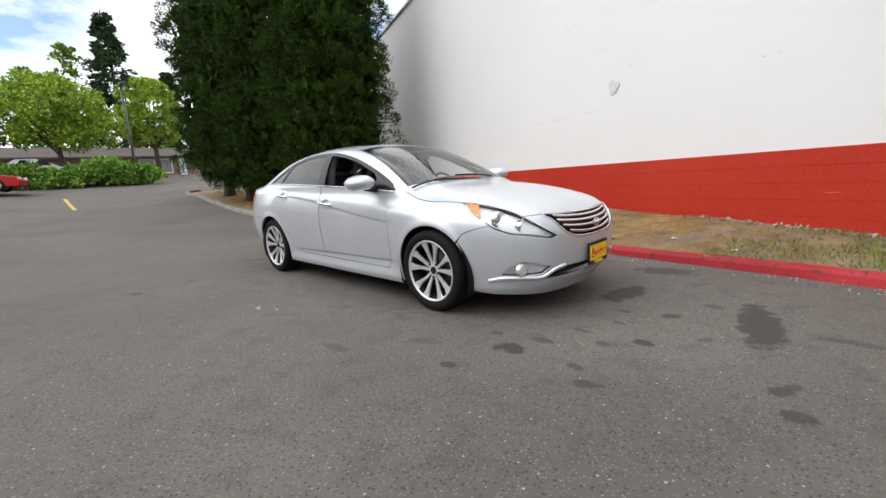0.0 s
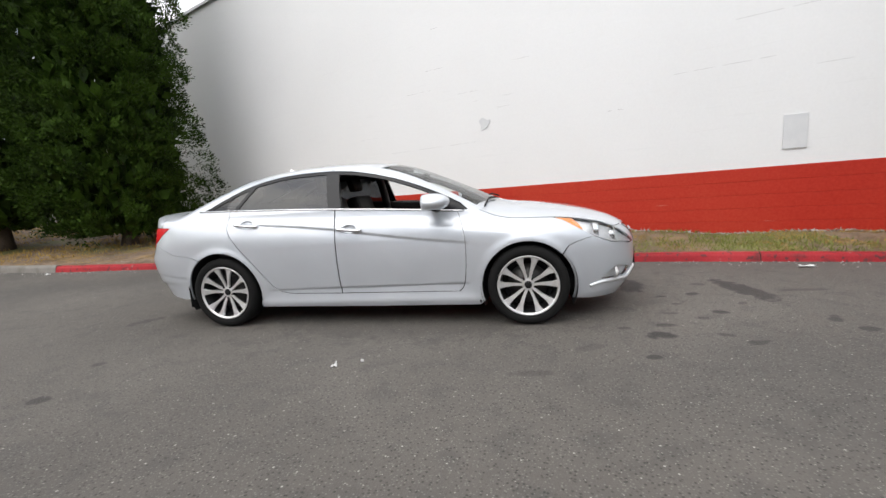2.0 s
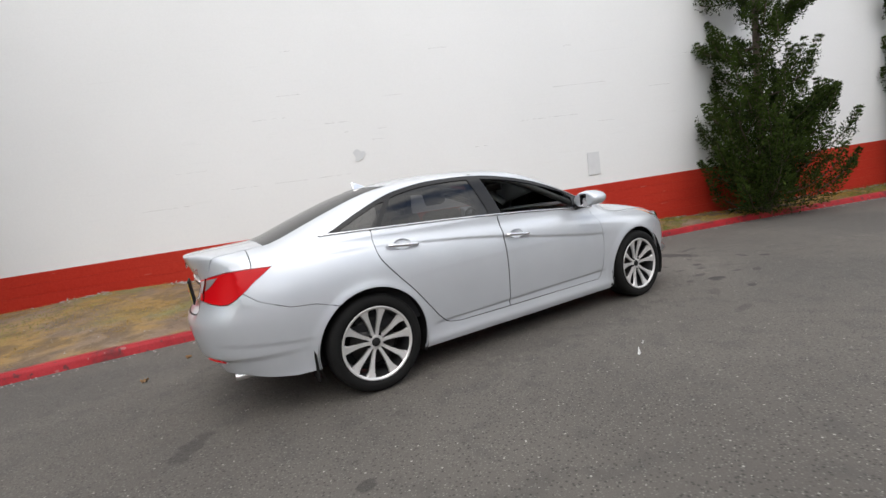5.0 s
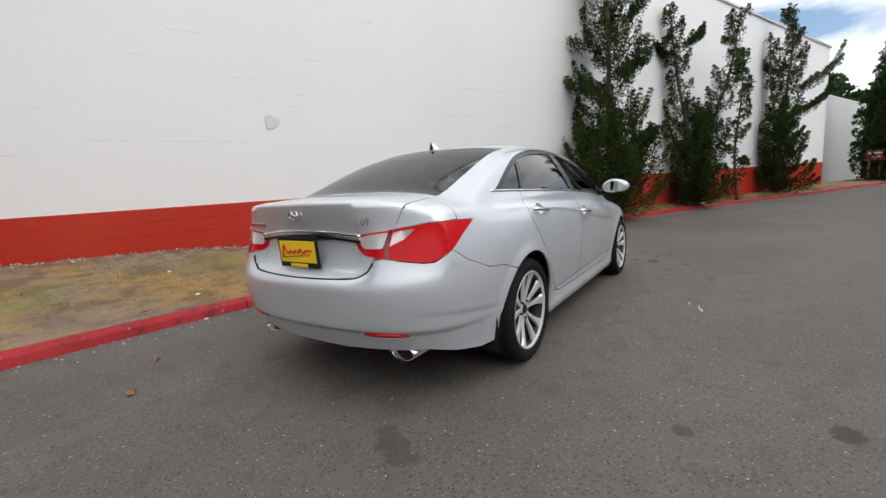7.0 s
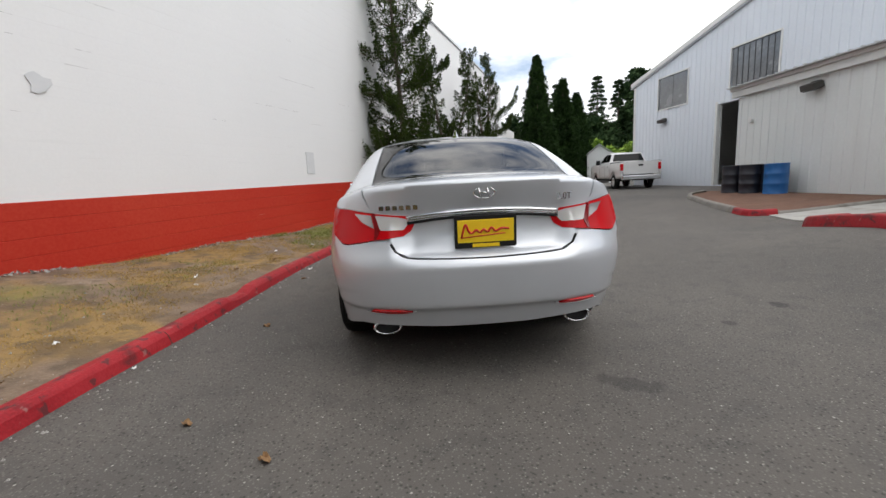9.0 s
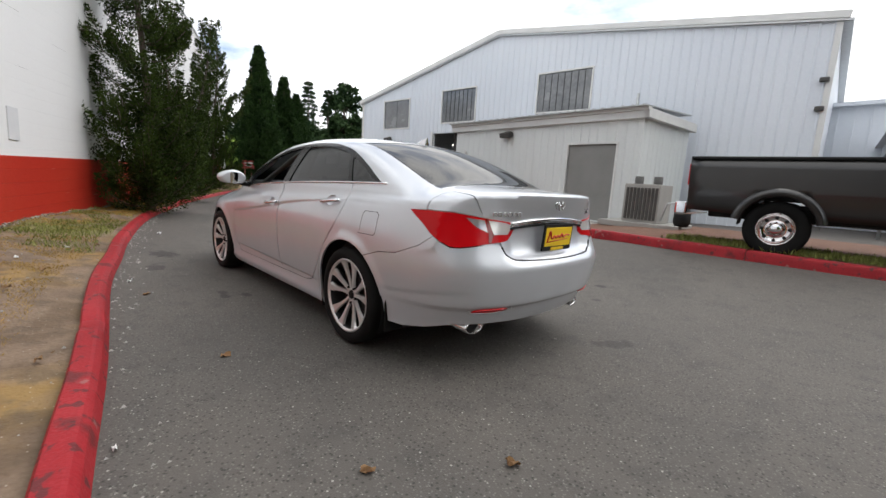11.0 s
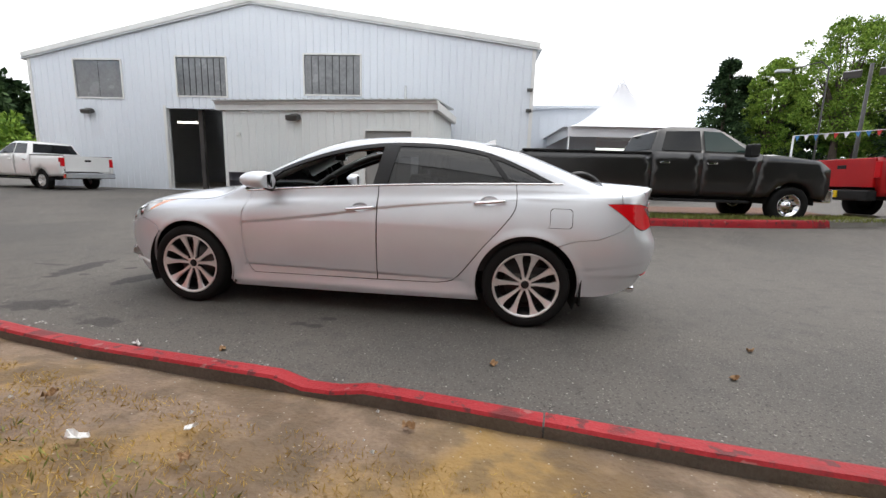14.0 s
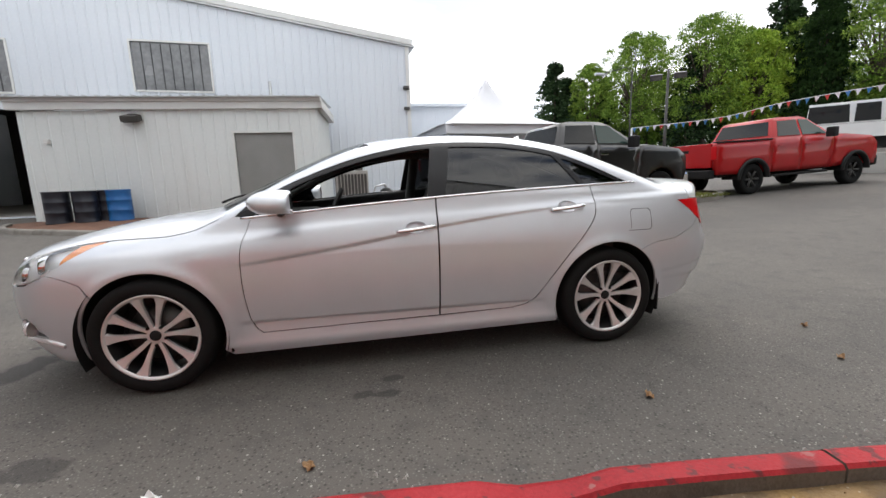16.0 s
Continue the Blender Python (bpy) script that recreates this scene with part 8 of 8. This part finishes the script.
def parked_car(name, m, label, paint, length=4.6, tall=1.42, boxy=False):
    """A small parked car, nose along +x: lofted body, glasshouse and wheels."""
    ob = thing(name, label, "car", m, "cars parked farther off")
    h = length / 2
    if boxy:
        low = [(-h, 0.6), (-h, 1.08), (0.7, 1.1), (h - 0.15, 1.05), (h, 0.95), (h, 0.55)]
        cab = [(-h + 0.02, 1.08), (-h + 0.06, tall), (0.35, tall), (0.75, 1.1)]
    else:
        low = [(-h, 0.45), (-h + 0.03, 0.85), (-h + 0.4, 0.92), (0.9, 0.9), (h - 0.2, 0.72), (h, 0.5), (h - 0.05, 0.25), (-h + 0.1, 0.25)]
        cab = [(-h + 0.45, 0.9), (-h + 1.15, tall - 0.04), (-0.1, tall), (1.0, 0.9)]

    def loft(nm, prof, half, pinch, material):
        ring = np.array(prof)
        rows = []
        for y, s in ((-half, 0.965), (-half * 0.96, 0.99), (0, 1.0), (half * 0.96, 0.99), (half, 0.965)):
            c = ring.mean(0)
            q = c + (ring - c) * s
            top = (q[:, 1] - ring[:, 1].min()) / max(1e-6, np.ptp(ring[:, 1]))
            rows.append(np.stack([q[:, 0], y * (1 - pinch * top), q[:, 1]], 1))
        n = len(prof)
        vv = np.vstack(rows)
        ff = [(r * n + i, r * n + (i + 1) % n, (r + 1) * n + (i + 1) % n, (r + 1) * n + i) for r in range(4) for i in range(n)]
        ff += [tuple(range(n))[::-1], tuple(range(4 * n, 5 * n))]
        return build(nm, vv, ff, material, ob, smooth=False)

    loft("body", low, 0.88, 0.02, paint)
    loft("cabin", cab, 0.86, 0.05 if boxy else 0.17, paint)
    x0, x1 = cab[0][0], cab[-1][0]
    zb, zt = cab[0][1] + 0.06, tall - 0.1
    for s in (1, -1):
        cuts = ((x0 + 0.04, -0.92), (-0.8, -0.12), (0.0, 0.5)) if boxy else ((-1.15, -0.32), (-0.25, 0.62))
        for a, b in cuts:
            k = 0.02 if boxy else 0.17
            y0, y1 = 0.865, 0.865 - k * 0.75 + 0.008
            vv = [(a, s * y0, zb), (b, s * y0, zb), (b - (0.04 if boxy else 0.3), s * y1, zt), (a + (0.02 if boxy else 0.25), s * y1, zt)]
            vv += [(p, q - s * 0.03, r) for p, q, r in vv]
            build("window", vv, [(0, 1, 2, 3)[::s], (4, 5, 6, 7)[::-s]] + [(i, (i + 1) % 4, (i + 1) % 4 + 4, i + 4) for i in range(4)], M_DARKGLASS, ob, smooth=False)
        box_part("tail_light", (-h - 0.01, -h + 0.06, s * 0.7 - 0.13, s * 0.7 + 0.12, 0.7, 0.9), M_REDLENS, ob, 0.01)
        box_part("headlight", (h - 0.14, h + 0.0, s * 0.66 - 0.15, s * 0.66 + 0.15, 0.55, 0.68) if not boxy else (h - 0.04, h + 0.03, s * 0.6 - 0.12, s * 0.6 + 0.12, 0.75, 0.98), M_LENS_W, ob, 0.02)
        for wx in (-h * 0.6, h * 0.6):
            R = 0.39 if boxy else 0.31
            wh = thing("wheel", "", "")
            wh.parent = ob
            wh.matrix_basis = Matrix.Translation((wx, s * 0.8, R)) @ Matrix.Rotation(0 if s > 0 else math.pi, 4, "Z")
            v, f = lathe([(R * 0.6, -0.1), (R * 0.95, -0.11), (R, -0.06), (R, 0.06), (R * 0.95, 0.11), (R * 0.62, 0.1)], 28)
            build("tyre", v, f, M_RUBBER, wh)
            v, f = lathe([(0.0, 0.06), (R * 0.3, 0.07), (R * 0.6, 0.1), (R * 0.62, 0.06)], 24)
            build("rim", v, f, M_ALLOY, wh)
    box_part("chassis", (-h + 0.1, h - 0.1, -0.7, 0.7, 0.2, 0.6), M_BLACK, ob, 0.02)
    if boxy:
        box_part("spare_cover", (-h - 0.2, -h, -0.35, 0.35, 0.65, 1.3), M_BLACK, ob, 0.08)
    return ob


parked_car("car", at(-26.6, -4.6) @ Matrix.Rotation(radians(80), 4, "Z"), "dull red sedan parked before the hedge", M_REDPAINT)
parked_car("car", at(-36.5, -1.3) @ Matrix.Rotation(radians(95), 4, "Z"), "white sedan parked behind the hedge", M_WHITEPAINT)
terrace = tagged(box_part("retaining_wall", (-27.0, -17.2, -15.0, -5.5, 0.2, 1.55), M_CONC, None, 0.03), "low concrete retaining wall round the raised lot", "wall", kind="structure")
parked_car("suv", Matrix.Translation((-18.6, -8.9, 1.55)) @ Matrix.Rotation(radians(128), 4, "Z"), "boxy white off-road vehicle on the raised lot", M_WHITEPAINT, 4.3, 1.86, True)
parked_car("car", at(-19.5, -17.3) @ Matrix.Rotation(radians(140), 4, "Z"), "white car parked beyond the bunting", M_WHITEPAINT)

# trees behind the lot
leafy_far = "leafy bright green tree behind the lot"
for k, (x, y, h, r, m, lab) in enumerate(((-22.8, -36.0, 10.6, 2.1, M_LEAF, leafy_far), (-26.2, -33.6, 12.6, 3.4, M_LEAF, leafy_far), (-30.6, -30.2, 12.6, 3.6, M_LEAF, leafy_far), (-32.9, -27.6, 10.2, 2.6, M_MAPLE, leafy_far),
                                          (-28.0, -34.2, 9.0, 3.0, M_LEAF, leafy_far), (-36.5, -27.0, 11.0, 3.0, M_LEAF, leafy_far), (-38.2, -22.2, 12.6, 3.4, M_LEAF, leafy_far), (-39.5, -17.5, 12.0, 3.6, M_LEAF, leafy_far), (-34.5, -31.5, 11.5, 3.5, M_LEAF, leafy_far))):
    broad_tree(x, y, at_ground(x, y), h * 0.9, r * 0.92, 120 + k, m, lab, 240, 120, 0.16, group="trees behind the lot", squash=1.05)
for k, (x, y, h, r) in enumerate(((-19.6, -37.2, 11.2, 1.9), (-21.4, -38.0, 9.6, 1.8), (-24.5, -36.2, 7.8, 1.5), (-29.6, -31.0, 9.6, 1.5), (-35.6, -27.8, 14.0, 2.2))):
    spire_tree(x, y, at_ground(x, y), h, r * 1.7, 140 + k, M_FAR, "dark green fir behind the lot", 22, "trees behind the lot")
column_tree(-35.2, -24.0, at_ground(-35, -24), 12.6, 1.7, 0.3, 150, M_ARBOR, "tall dark cypress behind the lot", 360, 50, 0.2, "trees behind the lot", tuft=0.28)
hedge_run("undergrowth", [(-20.0, -40.0), (-28.0, -34.5), (-34.0, -28.5), (-38.0, -22.0), (-40.0, -15.0)], 2.4, 4.2, 151, "dark green undergrowth below the trees", 520, 0.4)

lamp = thing("street_lamp", "curved-arm grey street lamp behind the lot", "lamp post", at(-18.6, -23.6))
v, f = limb([(0, 0, -0.2), (0, 0, 4.0), (0.0, 0.0, 6.8), (0.3, -0.2, 7.2), (1.5, -1.0, 6.95)], 0.055, 0.03, 10)
build("pole", v, f, M_GREY, lamp)
box_part("lamp_head", (1.3, 2.1, -1.25, -0.95, 6.85, 7.0), M_STEEL, lamp, 0.04)
flood = thing("floodlight_pole", "floodlight pole with two square lamp boxes", "lamp post", at(-15.4, -16.1))
v, f = limb([(0, 0, -0.2), (0, 0, 2.5), (0, 0, 5.4)], 0.08, 0.06, 10)
build("pole", v, f, M_GREY, flood)
for s in (-1, 1):
    box_part("lamp_box", (-0.28, 0.28, -0.2, 0.2, -0.14, 0.14), M_GREY, flood, 0.03, Matrix.Translation((s * 0.42, -s * 0.33, 5.05)) @ Matrix.Rotation(radians(-38), 4, "Z") @ Matrix.Rotation(radians(-15), 4, "X"))

bunting = thing("bunting", "string of red, white and blue pennants over the lot", "bunting")
rope = spline([(-10.6, -12.0, 2.84), (-12.8, -10.2, 2.98), (-14.0, -9.0, 3.28), (-14.9, -7.9, 3.43), (-15.8, -6.6, 3.56), (-16.6, -5.2, 3.9)], 10)
v, f = tube(rope, 0.012, 5)
build("rope", v, f, M_FLAG_W, bunting)
d = np.r_[0, np.cumsum(np.linalg.norm(np.diff(rope, axis=0), axis=1))]
for k in range(int(d[-1] / 0.24)):
    a, b = ([np.interp(k * 0.24 + e, d, rope[:, i]) for i in range(3)] for e in (0.02, 0.16))
    c = (np.array(a) + b) / 2 + (0.02 * math.sin(k * 1.7), 0.03 * math.cos(k), -0.19)
    q = np.array([a, b, c])
    nn = unit(np.cross(q[1] - q[0], q[2] - q[0])) * 0.002
    build("pennant", np.vstack([q + nn, q - nn]), [(0, 1, 2), (5, 4, 3), (0, 3, 4, 1), (1, 4, 5, 2), (2, 5, 3, 0)], (M_FLAG_R, M_FLAG_W, M_FLAG_B, M_FLAG_W)[k % 4] if k % 7 else M_FLAG_B, bunting, smooth=False)
for p in (rope[0], rope[-1]):
    v, f = limb([(p[0], p[1], at_ground(p[0], p[1], -0.1)), tuple(p)], 0.04, 0.03, 8)
    build("bunting_post", v, f, M_STEEL, bunting)

# the marquee and the low grey hall behind the pickup
tent = thing("marquee", "white peaked marquee with a swept canvas roof", "tent", Matrix.Translation((-6.3, -17.6, 0.3)) @ Matrix.Rotation(radians(4), 4, "Z"))
tv, tf, cols = [], [], 40
for i in range(15):
    u = i / 14
    w = 3.1 * (1 - u) ** 1.25 + 0.1 * u
    z = 3.05 + 2.45 * u ** 1.35
    for j in range(cols):
        a = 2 * math.pi * (j + 0.5) / cols
        c, s = math.cos(a), math.sin(a)
        k = 1 / max(abs(c), abs(s))
        k = k * (1 - u) + min(k, 1.15) * u
        sag = 0.16 * (1 - u) * u * 4 * (1 - (k - 1) / 0.414)
        tv.append((w * k * c, w * k * s, z - sag))
tf = [(i * cols + j, i * cols + (j + 1) % cols, (i + 1) * cols + (j + 1) % cols, (i + 1) * cols + j) for i in range(14) for j in range(cols)] + [tuple(range(14 * cols, 15 * cols))]
build("canopy", tv, tf, M_TENT, tent, "swept white canvas roof")
vv = [(x, y, z) for z in (2.65, 3.06) for x, y in ((-2.9, -2.9), (2.9, -2.9), (2.9, 2.9), (-2.9, 2.9))]
build("valance", vv, [(i, (i + 1) % 4, (i + 1) % 4 + 4, i + 4) for i in range(4)], M_TENT, tent, smooth=False)
for x in (-2.85, 2.85):
    for y in (-2.85, 2.85):
        v, f = tube([(x, y, -0.1), (x, y, 3.0)], 0.04, 8)
        build("tent_pole", v, f, M_STEEL, tent)
v, f = tube([(0, 0, 5.35), (0, 0, 5.55)], 0.025, 6)
build("finial", v, f, M_STEEL, tent)
low = thing("grey_hall", "low grey metal hall behind the workshop", "building", Matrix.Translation((-1.2, -20.2, 0.2)) @ Matrix.Rotation(radians(-4), 4, "Z"))
box_part("wall", (-4.6, 3.5, -7, 0, -0.2, 4.75), M_SIDING, low, 0.02)
for k in range(17):
    box_part("rib", (-4.5 + k * 0.48, -4.44 + k * 0.48, 0.0, 0.03, -0.2, 4.7), M_SIDING, low, 0.008)
v = [(-4.9, 0.3, 4.7), (3.8, 0.3, 4.7), (3.8, -7.3, 5.6), (-4.9, -7.3, 5.6), (-4.9, 0.3, 4.85), (3.8, 0.3, 4.85), (3.8, -7.3, 5.75), (-4.9, -7.3, 5.75)]
build("roof", v, [(0, 1, 5, 4), (1, 2, 6, 5), (2, 3, 7, 6), (3, 0, 4, 7), (4, 5, 6, 7), (3, 2, 1, 0)], M_SIDING, low, smooth=False)

# beyond the bend: shed, wooded hill, bushes, post
shed = thing("shed", "small white shed with a gable and an open doorway", "shed", Matrix.Translation((33.0, -16.4, at_ground(33, -16))) @ Matrix.Rotation(radians(62), 4, "Z"))
sv = [(-1.0, 0, -0.2), (1.1, 0, -0.2), (1.1, 0, 2.55), (0.05, 0, 3.35), (-1.0, 0, 2.55)]
sv = sv + [(x, -5.0, z) for x, y, z in sv]
build("wall", sv, [(0, 1, 2, 3, 4)[::-1], (5, 6, 7, 8, 9)] + [(i, (i + 1) % 5, (i + 1) % 5 + 5, i + 5) for i in range(5)], M_SIDING2, shed, smooth=False)
for s in (-1, 1):
    rv = [(0.05, 0.15, 3.42), (0.05 + s * 1.2, 0.15, 2.52), (0.05 + s * 1.2, -5.15, 2.52), (0.05, -5.15, 3.42)]
    rv += [(x, y, z + 0.06) for x, y, z in rv]
    build("roof", rv, [(0, 1, 2, 3), (4, 7, 6, 5), (0, 4, 5, 1), (1, 5, 6, 2), (2, 6, 7, 3), (3, 7, 4, 0)], M_STEEL, shed, smooth=False)
box_part("door", (-0.75, 0.35, -0.02, 0.03, -0.1, 1.75), M_GREY, shed, 0.01)
hill = np.random.RandomState(160)
hv, hf = [], []
for i in range(30):
    for j in range(9):
        a = radians(-58 + 66 * i / 29)
        r = 52 + 5.0 * j
        x, y = -3 + r * math.cos(a), 4 + r * math.sin(a)
        hv.append((x, y, at_ground(x, y, -0.4) + 7.5 * (j / 8) ** 0.9 * (1 + 0.1 * math.sin(i * 0.9)) * np.clip((4 - y) / 16, 0, 1)))
hf = [(i * 9 + j, (i + 1) * 9 + j, (i + 1) * 9 + j + 1, i * 9 + j + 1) for i in range(29) for j in range(8)]
tagged(build("hillside", hv, hf, M_DIRT), "wooded slope beyond the bend", "ground", kind="structure")


def woods(name, material, label, count, rr, hh, seed, size, far):
    """Crowns of a far wood, too many to count."""
    rs = np.random.RandomState(seed)
    a = np.radians(rs.uniform(-56, -10, count))
    r = rs.uniform(*rr, count)
    x, y = -3 + r * np.cos(a), 4 + r * np.sin(a)
    j = np.clip((r - 52) / 40, 0, 1)
    base = 7.0 * j ** 0.9 * np.clip((4 - y) / 16, 0, 1)
    top = rs.uniform(*hh, count) * (0.8 + 0.3 * np.sin(a * 23 + seed) * np.sin(a * 9))
    cs, rad, ws = [], [], []
    for k in range(count):
        n = 14
        u = rs.uniform(0, 1, n)
        w = far * (1 - 0.75 * u) * rs.uniform(0.5, 1.1, n)
        b = rs.uniform(0, 2 * math.pi, n)
        cs.append(np.stack([x[k] + w * np.cos(b), y[k] + w * np.sin(b), base[k] + u * top[k]], 1))
        rad.append(far * (0.5 - 0.3 * u))
        ws.append(unit(np.stack([np.cos(b), np.sin(b), 0.4 + 0 * b], 1)))
    v, t = lumps(rs, np.vstack(cs), np.concatenate(rad), np.vstack(ws), 26, size, 0.6, 0.8, 0.9, 0.1)
    tagged(fast_mesh(name, v, t, material), label, "woods", kind="stuff")


woods("far_woods", M_FAR, "dark mixed wood on the far slope", 110, (66, 84), (4.5, 8.5), 161, 0.8, 2.0)
woods("far_bushes", M_LEAF, "light green scrub at the foot of the slope", 120, (50, 66), (2.2, 4.4), 162, 0.55, 1.7)
for k, (x, y, h) in enumerate(((59.0, -27.5, 12.6), (57.5, -30.0, 11.6), (61.0, -22.0, 12.0), (55.0, -36.0, 11.0))):
    spire_tree(x, y, 3.0, h, 2.2, 165 + k, M_FAR, "dark fir on the far slope", 18, "firs on the slope")
broad_tree(57.0, -32.6, 3.5, 11.2, 2.6, 170, M_FAR, "dark round-crowned tree on the slope", 110, 55, 0.5)
sign = thing("sign", "small red sign on two wooden posts beside the drive", "sign", at(29.8, -8.9) @ Matrix.Rotation(radians(-18), 4, "Z"))
for y in (-0.22, 0.22):
    box_part("post", (-0.05, 0.05, y - 0.045, y + 0.045, -0.2, 1.85), M_WOODSIGN, sign, 0.01)
board = box_part("board", (-0.075, -0.05, -0.42, 0.42, 1.25, 1.85), M_SIGN, sign, 0.008, label="red board with unreadable white strokes")
for z, w in ((1.66, 0.3), (1.46, 0.22)):
    box_part("stroke", (-0.081, -0.074, -w, w, z - 0.05, z + 0.05), M_FLAG_W, board, 0.0)
bag = thing("rubbish_bag", "slumped black rubbish bag beside the hall wall", "rubbish", at(23.0, -15.6))
bm = bmesh.new()
bmesh.ops.create_icosphere(bm, subdivisions=3, radius=1)
for v in bm.verts:
    v.co = Vector((v.co.x * 0.5, v.co.y * 0.45, max(-0.05, v.co.z * 0.4 + 0.25))) * (1 + 0.12 * noise.noise(v.co * 3))
part("sack", bm, M_BLACK, bag, smooth=True)
bm = bmesh.new()
bmesh.ops.create_cone(bm, cap_ends=True, segments=10, radius1=0.04, radius2=0.14, depth=0.22)
bmesh.ops.translate(bm, verts=bm.verts, vec=(0, 0, 0.72))
part("tied_neck", bm, M_BLACK, bag, smooth=True)
